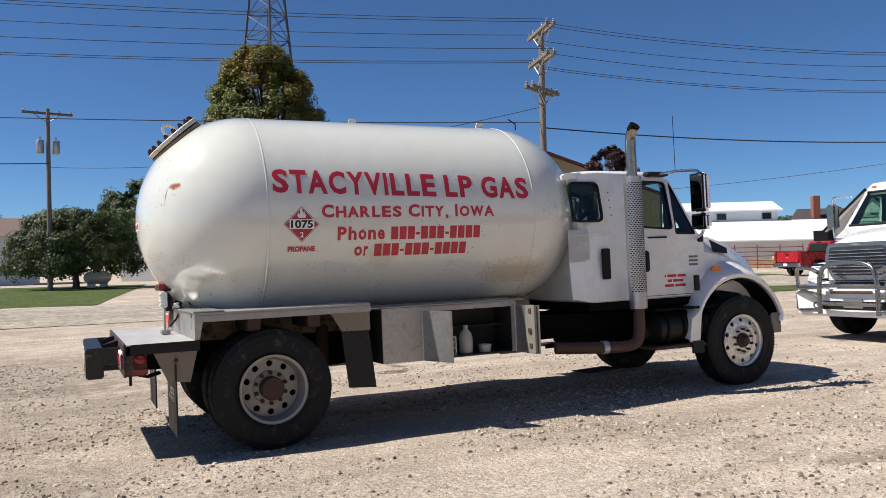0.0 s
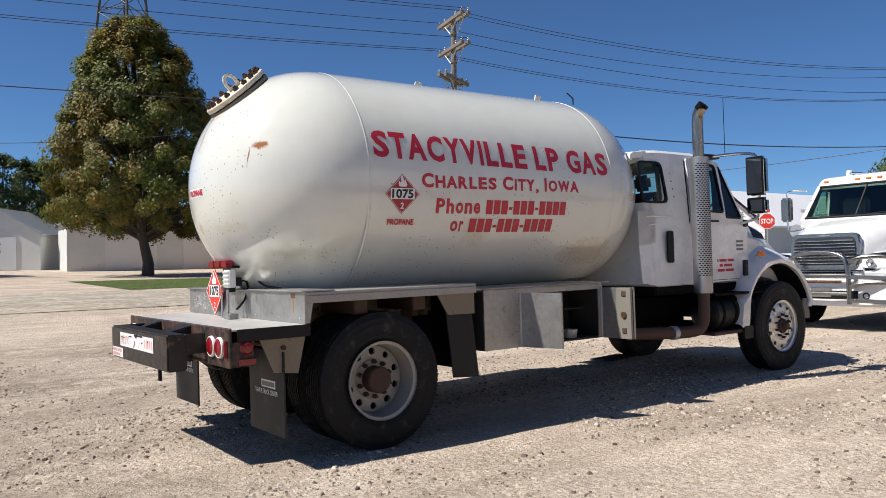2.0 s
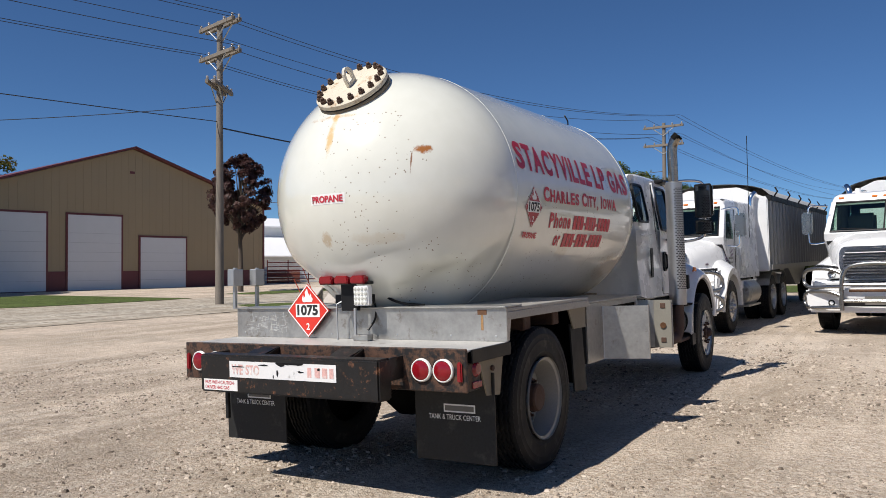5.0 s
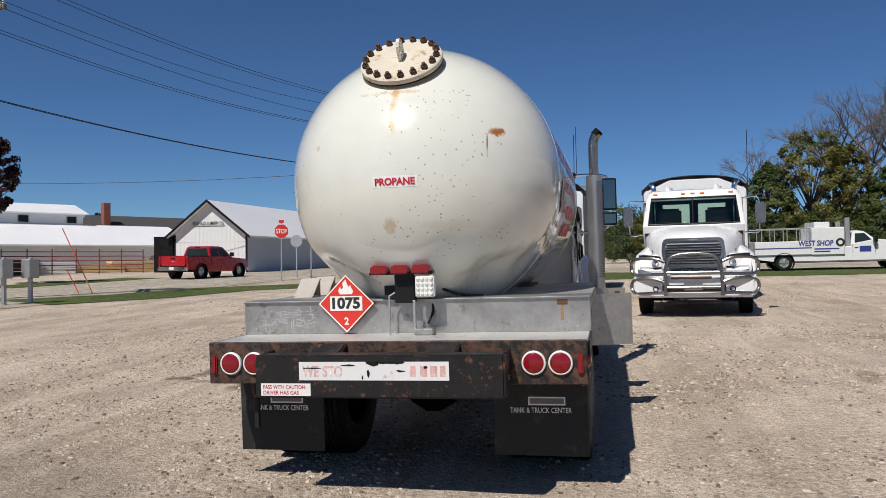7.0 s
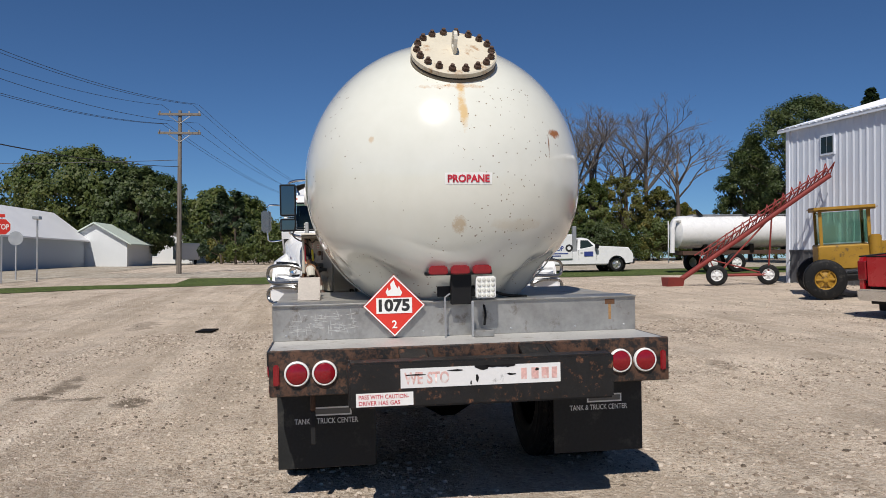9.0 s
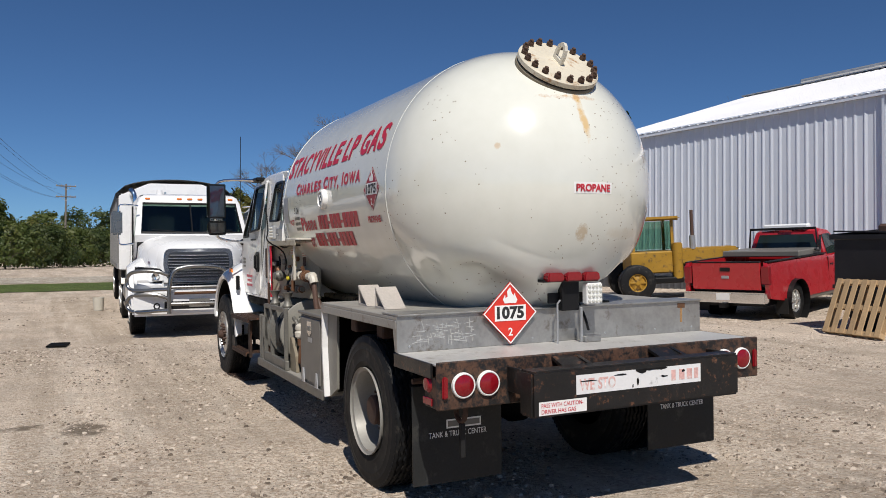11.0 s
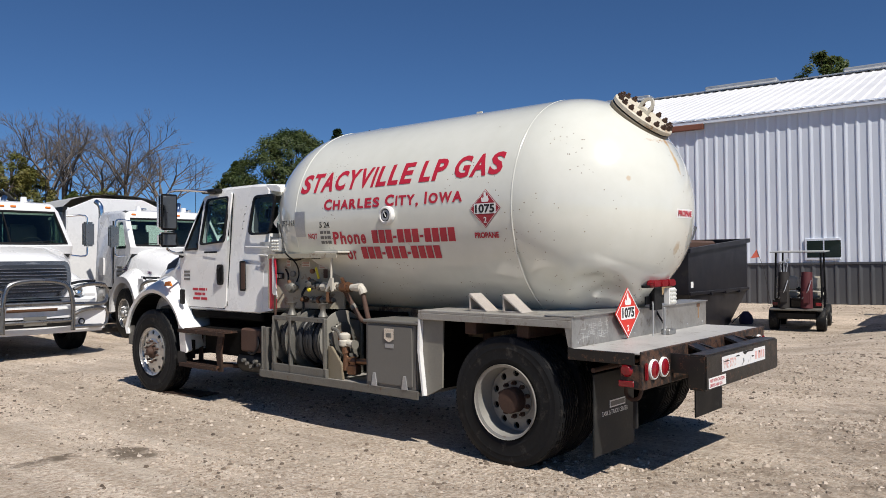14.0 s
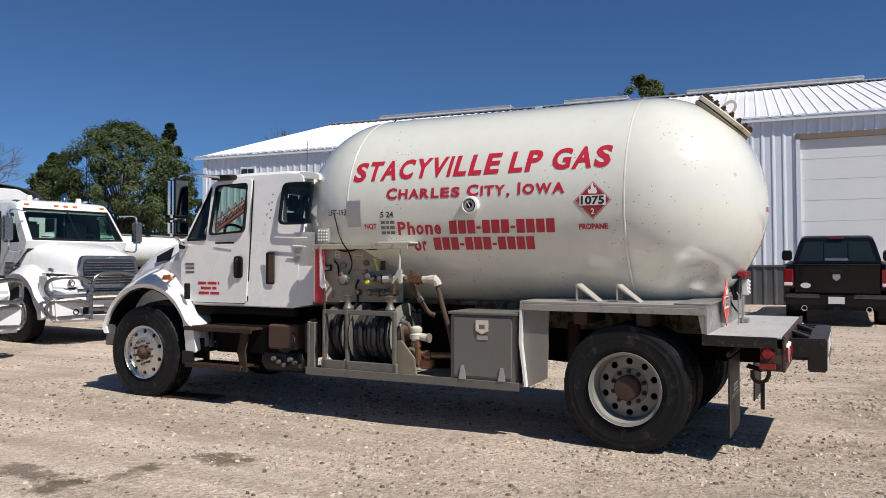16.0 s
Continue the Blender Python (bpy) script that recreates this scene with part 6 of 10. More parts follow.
pump = part("meter_body", lathe([(0, 0), (0.035, 0.0), (0.06, 0.02), (0.062, 0.06), (0.05, 0.075), (0.058, 0.09), (0.055, 0.12), (0.03, 0.14), (0, 0.14)], 16, "z", (1.95, 1.09, 0.80)), M_plastic, truck, "white meter valve with copper fittings", smooth=True)
part("meter_side", C((1.90, 1.09, 0.84), (1.83, 1.08, 0.83), 0.034, 0.038, seg=12), M_plastic, pump)
part("meter_flange", C((1.83, 1.08, 0.83), (1.81, 1.08, 0.83), 0.045, seg=12), M_splash, pump)
part("meter_neck", C((1.94, 1.09, 0.80), (1.93, 1.09, 0.74), 0.04), M_copper, pump)
part("copper_tee", tube([(1.93, 1.09, 0.76), (1.93, 1.09, 0.70), (1.88, 1.08, 0.67), (1.72, 1.05, 0.67), (1.55, 1.0, 0.67)], 0.03, 12, smooth_n=1), M_copper, pump, "copper tee and pipe", smooth=True)
part("copper_union", C((1.86, 1.08, 0.67), (1.80, 1.07, 0.67), 0.044, seg=8), M_copper, pump)
part("copper_foot", C((1.92, 1.09, 0.71), (1.92, 1.09, 0.58), 0.035, 0.045, seg=10), M_copper, pump)
part("brown_valve", B(1.78, 1.90, 1.02, 1.12, 0.54, 0.64, 0.015), M_copper, pump)

# valve cabinet: an open back panel with a shelf over it, hung with valves and pipes
M_cabinet = mat("cabinet_cream", (0.40, 0.37, 0.29), 0.55, var=0.14, scale=5, dirt=(0.18, 0.105, 0.05), dirt_at=0.55)
vc = bmesh.new()
B(2.03, 3.10, 0.80, 1.12, 1.692, 1.712, 0.003, bm=vc)
B(2.03, 3.10, 1.108, 1.122, 1.665, 1.714, 0.003, bm=vc)
B(3.10, 3.12, 0.80, 1.12, 1.14, 1.70, bm=vc)
valve_cab = part("valve_cabinet", vc, M_cabinet, truck, "open cream valve cabinet with rust stains")
part("back_panel", B(2.25, 3.12, 0.80, 0.82, 1.14, 1.692), M_cabinet, valve_cab, "rust-stained cream panel")
part("cabinet_hood", B(2.0, 2.36, 0.80, 1.12, 1.715, 1.735, 0.004), M_cream, valve_cab)
part("red_edge", B(2.99, 3.10, 1.10, 1.118, 1.13, 1.685, 0.004), M_redtext, valve_cab, "red painted cabinet edge")
part("cream_flap", prism([(3.035, 1.685), (3.02, 1.685), (2.955, 1.26), (2.965, 1.24), (3.03, 1.30)], 1.122, 1.132), M_white, valve_cab, "peeling white flap")
part("rusty_post", C((2.955, 1.145, 0.49), (2.965, 1.145, 1.28), 0.013, seg=10), M_rust, valve_cab)
part("cable", tube([(2.95, 0.85, 1.685), (2.88, 0.85, 1.65), (2.78, 0.86, 1.645), (2.68, 0.86, 1.68), (2.58, 0.86, 1.665), (2.45, 0.86, 1.67)], 0.009, 6, smooth_n=2), M_black, valve_cab)
part("cable", tube([(2.90, 1.02, 2.02), (2.84, 1.03, 1.80), (2.78, 1.10, 1.715), (2.77, 0.90, 1.62), (2.75, 0.88, 1.50), (2.80, 0.86, 1.42)], 0.008, 6, smooth_n=2), M_black, valve_cab)
part("cable", tube([(2.95, 0.84, 1.55), (2.90, 0.86, 1.50), (2.90, 0.87, 1.40), (2.86, 0.88, 1.36)], 0.010, 6, smooth_n=2), M_black, valve_cab)
part("cable", tube([(2.70, 0.84, 1.36), (2.72, 0.9, 1.28), (2.68, 0.9, 1.18), (2.74, 0.88, 1.05)], 0.013, 6, smooth_n=2), M_hose, valve_cab)
part("cable", tube([(2.20, 0.86, 1.06), (2.05, 0.86, 1.04), (1.85, 0.88, 1.06), (1.76, 0.9, 1.0), (1.72, 0.88, 0.80)], 0.010, 6, smooth_n=2), M_black, valve_cab)
bx = part("switch_box", B(2.98, 3.09, 0.82, 0.85, 1.45, 1.51, 0.004), M_black, valve_cab)
for k in range(2):
    part("switch_plate", B(2.995 + 0.045 * k, 3.03 + 0.045 * k, 0.85, 0.854, 1.46, 1.50), M_splash, bx)
part("pressure_dial", lathe([(0, 0.82), (0.03, 0.82), (0.032, 0.85), (0.026, 0.855), (0, 0.853)], 18, "y", (2.86, 0, 1.50)), M_splash, valve_cab, smooth=True)
part("pressure_dial", lathe([(0, 0.82), (0.024, 0.82), (0.026, 0.85), (0.02, 0.855), (0, 0.853)], 18, "y", (2.62, 0, 1.53)), M_copper, valve_cab, smooth=True)


def gate_valve(x, y, z, r, material):
    """A round valve body on a stub, with a bonnet and a bar handle."""
    body = part("valve_body", lathe([(0, 0), (r * 0.55, 0), (r * 0.55, y - 0.87), (r, y - 0.86), (r, y - 0.82), (r * 0.7, y - 0.80), (r * 0.65, y - 0.78), (0, y - 0.77)], 14, "y", (x, 0.82, z)), material, valve_cab, smooth=True)
    part("valve_bonnet", C((x, y - 0.02, z), (x + 0.03, y - 0.01, z + r * 1.4), r * 0.45, r * 0.35, seg=10), M_copper, body)
    part("valve_handle", B(x - r * 1.2, x + r * 1.3, y, y + 0.010, z + r * 0.2, z + r * 0.6, 0.003), M_weathered, body)
    for k in range(4):
        a = math.pi / 4 + k * math.pi / 2
        part("flange_bolt", C((x + r * 0.8 * math.cos(a), y - 0.05, z + r * 0.8 * math.sin(a)), (x + r * 0.8 * math.cos(a), y - 0.03, z + r * 0.8 * math.sin(a)), 0.008, seg=6), M_rust, body)
    return body


gate_valve(2.83, 0.93, 1.36, 0.055, M_weathered)
gate_valve(2.57, 0.95, 1.40, 0.048, M_weathered)
gate_valve(2.44, 0.93, 1.36, 0.035, M_weathered)
gate_valve(2.69, 0.90, 1.24, 0.032, M_copper)
part("yellow_knob", lathe([(0, 0), (0.02, 0), (0.025, 0.01), (0.025, 0.02), (0.015, 0.03), (0, 0.03)], 12, "y", (2.575, 0.955, 1.345)), M_yellowtag, valve_cab)
part("yellow_handle", tube([(2.505, 0.95, 1.57), (2.47, 0.95, 1.455)], 0.013, 6), M_yellowtag, valve_cab, "yellow valve handle")
part("hanging_tag", B(2.42, 2.47, 0.86, 0.863, 1.46, 1.55), M_rustpipe, valve_cab)
faded = mat("faded_label", (0.50, 0.30, 0.24), 0.6, var=0.25, scale=20)
for x, z, w, h_ in ((2.66, 1.575, 0.10, 0.055), (2.46, 1.555, 0.09, 0.04), (2.32, 1.53, 0.05, 0.035), (2.90, 1.58, 0.05, 0.07)):
    wlb = part("warning_label", B(x, x + w, 0.82, 0.823, z, z + h_), M_cream, valve_cab)
    for k in range(2):
        part("label_bar", B(x + 0.008, x + w - 0.008, 0.823, 0.8245, z + 0.006 + k * h_ * 0.48, z + h_ * 0.40 + k * h_ * 0.48), faded, wlb)
part("white_label", B(2.33, 2.43, 1.02, 1.10, 1.655, 1.66), M_splash, valve_cab)
# the panel and what is fixed to it stand at a slant, its front end swung out from the tank
SWING = Matrix.Translation((2.25, 0.82, 0)) @ Matrix.Rotation(radians(17), 4, "Z") @ Matrix.Translation((-2.25, -0.82, 0))
for ob in valve_cab.children:
    if ob.name.split(".")[0] in ("back_panel", "switch_box", "pressure_dial", "valve_body", "yellow_knob", "yellow_handle", "hanging_tag", "warning_label", "cable"):
        ob.matrix_basis = SWING
pp = part("valve_pipe", tube([(2.56, 1.02, 1.375), (2.30, 1.03, 1.375), (2.05, 1.03, 1.385), (1.86, 1.03, 1.38), (1.80, 1.02, 1.375), (1.765, 1.02, 1.33), (1.70, 1.02, 1.10), (1.63, 1.0, 0.86), (1.60, 0.98, 0.6)], 0.024, 12, smooth_n=1), M_rustpipe, truck, "rust-brown delivery pipe with white and brass fittings", smooth=True)
for x0, x1, r_, mt in ((2.50, 2.44, 0.032, M_weathered), (2.40, 2.36, 0.040, M_weathered), (2.34, 2.27, 0.044, M_plastic), (2.27, 2.17, 0.032, M_plastic), (2.17, 2.12, 0.046, M_plastic), (2.09, 2.05, 0.04, M_splash), (2.05, 1.99, 0.048, M_copper), (1.985, 1.96, 0.056, M_copper), (1.955, 1.92, 0.046, M_copper), (1.91, 1.84, 0.034, M_plastic), (1.835, 1.775, 0.044, M_plastic)):
    part("pipe_fitting", C((x0, 1.03, 1.375), (x1, 1.03, 1.38), r_, seg=10), mt, pp)
part("elbow", tube([(1.80, 1.03, 1.38), (1.772, 1.025, 1.365), (1.755, 1.02, 1.32)], 0.040, 10, smooth_n=1), M_plastic, pp, smooth=True)
part("valve_stem", C((2.02, 1.03, 1.40), (2.02, 1.06, 1.47), 0.018, seg=8), M_copper, pp)
part("lever_arm", tube([(2.12, 1.10, 1.69), (2.13, 1.10, 1.46)], 0.012, 8), M_plastic, pp)
part("lever_fork", prism([(2.10, 1.47), (2.14, 1.47), (2.21, 1.34), (2.19, 1.33), (2.14, 1.40), (2.12, 1.33), (2.10, 1.34)], 1.09, 1.115, bevel=0.003), M_plastic, pp)
part("lever_tip", C((2.18, 1.10, 1.33), (2.19, 1.10, 1.235), 0.018, seg=8), M_copper, pp)
part("pipe_lower", tube([(2.55, 1.0, 1.235), (2.38, 1.0, 1.24), (2.20, 1.0, 1.245)], 0.024, 10), M_weathered, pp)
for x, r_, mt in ((2.50, 0.034, M_weathered), (2.40, 0.040, M_copper), (2.34, 0.036, M_weathered), (2.23, 0.034, M_copper)):
    part("pipe_fitting", C((x, 1.0, 1.24), (x + 0.04, 1.0, 1.24), r_, seg=8), mt, pp)
part("pipe_diagonal", tube([(2.08, 0.98, 1.36), (2.05, 0.95, 1.28), (1.98, 0.92, 1.15), (1.92, 0.90, 1.05), (1.86, 0.88, 1.03)], 0.024, 10, smooth_n=1), M_rustpipe, pp)
part("pipe_collar", C((2.01, 0.93, 1.20), (1.985, 0.925, 1.16), 0.032, seg=8), M_weathered, pp)
part("tray_cabinet", B(3.04, 3.10, 1.14, 1.20, 0.49, 0.94, 0.006), M_weathered, truck)
# work light above the cabinet
wl2 = part("work_light", B(2.95, 3.09, 1.06, 1.10, 1.735, 1.875, 0.008), M_galv, truck, "square work light beside the tank")
for i in range(4):
    for j in range(4):
        part("led_lens", lathe([(0, 0.012), (0.009, 0.009), (0.014, 0)], 8, "y", (3.02 + (i - 1.5) * 0.031, 1.10, 1.805 + (j - 1.5) * 0.031)), M_ledlens, wl2)
# decals and gauge on the left of the tank
on_tank(plate(0, 0, [(0, 0), (0.155, 0), (0.155, 0.262), (0, 0.262)]), 2.775, 1.887, 1, -1, "data_plate", M_galv, 0.006, label="grey data plate")
on_tank(text_mesh("LPT-193", 0.205, 0.06, 0, 0.012), 3.0, 2.005, 1, -1, "unit_lettering", M_inkblack)
on_tank(text_mesh("NQT", 0.14, 0.06, 0, 0.03), 2.579, 1.858, 1, -1, "quench_lettering", M_redtext)
on_tank(text_mesh("5 24", 0.147, 0.058, 0, 0.025), 2.392, 1.972, 1, -1, "test_date_lettering", M_inkblack)
for z in (1.83, 1.88, 1.93):
    on_tank(bars([0.05, 0.03, 0.05], 0.03, 0.012), 2.39, z - 0.02, 1, -1, "decal_bars", M_greybox)
gm = Matrix.Translation(tank_point(1.416, math.asin((2.062 - TANK_Z) / TANK_R)))
gauge = part("level_gauge", moved(lathe([(0, 0.03), (0.062, 0.03), (0.066, 0.045), (0.082, 0.04), (0.088, 0.0), (0.09, -0.01)], 32, "y"), gm), M_signwhite, truck, "round white tank gauge", smooth=True)
part("gauge_face", moved(lathe([(0, 0.034), (0.058, 0.034), (0.058, 0.03)], 28, "y"), gm), M_black, gauge)
part("gauge_dial", moved(lathe([(0.03, 0.037), (0.052, 0.037), (0.052, 0.035)], 28, "y"), gm), M_galv, gauge)
part("gauge_needle", moved(B(-0.004, 0.004, 0.037, 0.040, -0.02, 0.045), gm @ Matrix.Rotation(radians(30), 4, "Y")), M_signwhite, gauge)

# steps under the driver's door
for x0, x1, z, y0 in ((3.88, 4.82, 0.82, 0.78), (4.02, 4.80, 0.42, 0.86)):
    st = B(x0, x1, y0, 1.17, z, z + 0.012)
    B(x0, x1, 1.155, 1.175, z - 0.03, z + 0.014, bm=st)
    B(x0, x1, y0, y0 + 0.015, z - 0.03, z + 0.014, bm=st)
    stp = part("cab_step", st, M_step, truck, "rusty grated cab step")
    for k in range(int((x1 - x0) / 0.045)):
        part("tread_bar", B(x0 + 0.01 + k * 0.045, x0 + 0.03 + k * 0.045, y0 + 0.016, 1.154, z + 0.012, z + 0.022), M_step, stp)
part("step_bracket", prism([(3.95, 0.80), (4.05, 0.80), (4.10, 0.60), (4.06, 0.38), (3.98, 0.38), (4.0, 0.6)], 1.10, 1.125), M_step, truck)
part("step_bracket", prism([(4.70, 0.80), (4.76, 0.80), (4.78, 0.40), (4.70, 0.40)], 0.9, 0.92), M_rust, truck)
part("battery_box", B(3.55, 4.55, 0.50, 0.98, 0.55, 0.86, 0.02), M_frame, truck)
part("perforated_guard", B(4.62, 4.86, 1.06, 1.075, 0.48, 0.70, 0.003), M_frame, truck)
part("rusty_box", B(3.42, 3.80, 0.55, 1.0, 0.62, 0.88, 0.02), M_rustpipe, truck, "rust-brown steel box")
part("brake_hose", tube([(3.46, 1.0, 0.80), (3.40, 1.04, 0.70), (3.5, 1.04, 0.60), (3.62, 1.02, 0.62)], 0.012, 6, smooth_n=2), M_black, truck)
at2 = part("air_canister", lathe([(0, 3.30), (0.09, 3.31), (0.13, 3.35), (0.13, 3.85), (0.09, 3.90), (0, 3.91)], 24, "x", (0, 0.88, 0.50)), M_black, truck, smooth=True)
for k in range(6):
    part("air_fitting", C((3.34 + 0.07 * k, 0.98, 0.46 + 0.03 * (k % 3)), (3.34 + 0.07 * k, 1.05, 0.47 + 0.03 * (k % 3)), 0.022, seg=8), M_weathered, at2)
part("fuel_can", B(3.15, 3.35, 0.72, 1.0, 0.55, 0.95, 0.05, 2), M_black, truck)
part("tray_post", B(3.10, 3.125, 1.17, 1.21, 0.46, 0.95, 0.004), M_weathered, truck)

# cab ---------------------------------------------------------------------------------
def hw(z):
    return 0.965 if z < 1.85 else 0.965 - 0.12 * ((z - 1.85) / 0.66) ** 1.1


cab_out = [(3.42, 1.08), (3.50, 1.04), (4.90, 1.04), (5.06, 1.12), (5.14, 1.30), (5.14, 1.74), (5.02, 1.80), (4.70, 2.44), (4.60, 2.495), (4.30, 2.515), (3.70, 2.515), (3.47, 2.50), (3.42, 2.455)]
cabm_ = bmesh.new()
secs = []
for k in (1.0, 0.985, 0.0, -0.985, -1.0):
    row = []
    for x, z in cab_out:
        cx, cz = 4.25, 1.75
        shrink = 0.0 if abs(k) < 0.99 else 0.035
        xx, zz = x + (cx - x) / max(0.4, math.hypot(cx - x, cz - z)) * shrink, z + (cz - z) / max(0.4, math.hypot(cx - x, cz - z)) * shrink
        zz += 0.035 * (1 - k * k) if z > 2.3 else 0
        row.append((xx, (hw(z) - (0.03 if abs(k) < 0.99 and k else 0.0)) * (k if abs(k) < 0.99 else math.copysign(1, k)), zz))
    secs.append(row)
loft(secs, cabm_)
bmesh.ops.bevel(cabm_, geom=[e for e in cabm_.edges if e.calc_face_angle(0) > 0.6], offset=0.02, segments=2, affect="EDGES", clamp_overlap=True)


def cut(bm, cutters):
    """Takes solid shapes away from a solid shape."""
    bmesh.ops.recalc_face_normals(bm, faces=bm.faces)
    obs = []
    for b in [bm] + cutters:
        bmesh.ops.recalc_face_normals(b, faces=b.faces)
        me = bpy.data.meshes.new("cutting")
        b.to_mesh(me)
        ob = bpy.data.objects.new("cutting", me)
        scene.collection.objects.link(ob)
        obs.append(ob)
    for c in obs[1:]:
        md = obs[0].modifiers.new("cut", "BOOLEAN")
        md.operation, md.solver, md.object = "DIFFERENCE", "EXACT", c
    dg = bpy.context.evaluated_depsgraph_get()
    dg.update()
    ev = obs[0].evaluated_get(dg)
    out = bmesh.new()
    out.from_mesh(ev.to_mesh())
    ev.to_mesh_clear()
    for ob in obs:
        me = ob.data
        bpy.data.objects.remove(ob)
        bpy.data.meshes.remove(me)
    for b in [bm] + cutters:
        b.free()
    return out


def on_side(poly, s, depth, name, material, parent=None, bevel=0.0, inset=0.0, label=""):
    """A panel that lies on the leaning cab side."""
    own = bmesh.new()
    a = [own.verts.new((x, s * (hw(z) + inset), z)) for x, z in poly]
    b = [own.verts.new((x, s * (hw(z) + depth), z)) for x, z in poly]
    own.faces.new(a)
    own.faces.new(b[::-1])
    n = len(poly)
    for i in range(n):
        own.faces.new((a[i], a[(i + 1) % n], b[(i + 1) % n], b[i]))
    if bevel:
        bmesh.ops.bevel(own, geom=[e for e in own.edges if all(abs(v.co.y) > hw(v.co.z) + depth - 1e-4 for v in e.verts)], offset=bevel, segments=2, affect="EDGES")
    return part(name, own, material, parent or cab, label, smooth=True, angle=30)


def rounded(poly, r=0.05, n=4):
    """Rounds the corners of an outline."""
    out = []
    m = len(poly)
    for i in range(m):
        p, a, b = Vector(poly[i]), Vector(poly[i - 1]), Vector(poly[(i + 1) % m])
        ra = min(r, (a - p).length * 0.45, (b - p).length * 0.45)
        p0, p1 = p + (a - p).normalized() * ra, p + (b - p).normalized() * ra
        for t in np.linspace(0, 1, n):
            out.append(tuple(p0.lerp(p, t).lerp(p.lerp(p1, t), t)))
    return out


door_poly = rounded([(4.11, 1.09), (4.93, 1.09), (5.05, 1.22), (5.08, 1.72), (4.99, 1.80), (4.69, 2.43), (4.12, 2.45)], 0.06)
win_poly = rounded([(4.16, 1.87), (4.635, 1.84), (4.625, 2.38), (4.18, 2.395)], 0.05)
vent_poly = rounded([(4.69, 1.79), (4.97, 1.78), (4.70, 2.36), (4.685, 2.36)], 0.03)
quarter_poly = rounded([(3.315, 1.945), (3.69, 1.945), (3.69, 2.37), (3.315, 2.37)], 0.07)


def window_cutters(which=(0, 1, 2)):
    polys = (win_poly, vent_poly, quarter_poly)
    return [prism(polys[k], -1.3, 1.3) for k in which]


def cabin_space():
    rows = []
    for k in (1, 0, -1):
        rows.append([(x + (4.25 - x) / max(0.4, math.hypot(4.25 - x, 1.75 - z)) * 0.065, (hw(z) - 0.06) * k, z + (1.75 - z) / max(0.4, math.hypot(4.25 - x, 1.75 - z)) * 0.065) for x, z in cab_out])
    return loft(rows)


screen_hole = prism([(4.90, 1.86), (5.20, 1.86), (4.90, 2.40), (4.60, 2.40)], -0.76, 0.76)
hollow = cut(cabm_, [cabin_space(), screen_hole] + window_cutters())
cab = part("cab", hollow, M_white, truck, "white extended truck cab", smooth=True, angle=30)
cab.data.materials.append(M_cabin)
for f in cab.data.polygons:
    c = f.center
    if 3.45 < c.x < 5.12 and abs(c.y) < hw(c.z) - 0.045 and 1.09 < c.z < 2.475 and not (c.x > 4.6 and c.z > 1.8 and c.x + (c.z - 1.80) * 0.5 > 5.0):
        f.material_index = 1
# what shows through the glass: seats, wheel and dash
for s in (0.45, -0.45):
    seat = part("seat", B(4.05, 4.50, s - 0.24, s + 0.24, 1.36, 1.52, 0.05, 2), M_cabin, cab, "dark cab seat", smooth=True)
    part("seat_back", moved(B(-0.06, 0.06, -0.24, 0.24, 0, 0.62, 0.05, 2), pose(4.02, s, 1.48, 0, -10, 0)), M_cabin, seat, smooth=True)
    part("head_rest", moved(B(-0.045, 0.045, -0.12, 0.12, 0, 0.18, 0.04, 2), pose(3.91, s, 2.11, 0, -8, 0)), M_cabin, seat, smooth=True)
part("dashboard", prism([(4.85, 1.30), (5.08, 1.30), (5.08, 1.76), (4.92, 1.80), (4.82, 1.70)], -0.88, 0.88, bevel=0.02), M_cabin, cab)
sw = part("steering_wheel", moved(tube([(0.22 * math.cos(a), 0.22 * math.sin(a), 0) for a in np.linspace(0, 2 * math.pi, 33)], 0.016, 8), pose(4.66, 0.45, 1.80, 0, -52, 0)), M_black, cab, smooth=True)
part("steering_column", C((4.66, 0.45, 1.80), (4.88, 0.45, 1.62), 0.03, seg=10), M_black, sw)
part("wheel_spoke", moved(B(-0.02, 0.02, -0.21, 0.21, -0.008, 0.008), pose(4.66, 0.45, 1.80, 0, -52, 0)), M_black, sw)


def cut_side(poly, s, depth, inset, which):
    """A cab panel with the window openings taken out of it."""
    own = bmesh.new()
    a = [own.verts.new((x, s * (hw(z) + inset), z)) for x, z in poly]
    b = [own.verts.new((x, s * (hw(z) + depth), z)) for x, z in poly]
    own.faces.new(a)
    own.faces.new(b[::-1])
    n = len(poly)
    for i in range(n):
        own.faces.new((a[i], a[(i + 1) % n], b[(i + 1) % n], b[i]))
    for h in (1.5, 1.85, 2.0, 2.15, 2.3):
        bmesh.ops.bisect_plane(own, geom=own.verts[:] + own.edges[:] + own.faces[:], plane_co=(0, 0, h), plane_no=(0, 0, 1))
    for v in own.verts:
        outer = abs(v.co.y) > hw(v.co.z) + (depth + inset) / 2
        v.co.y = s * (hw(v.co.z) + (depth if outer else inset))
    return cut(own, window_cutters(which))


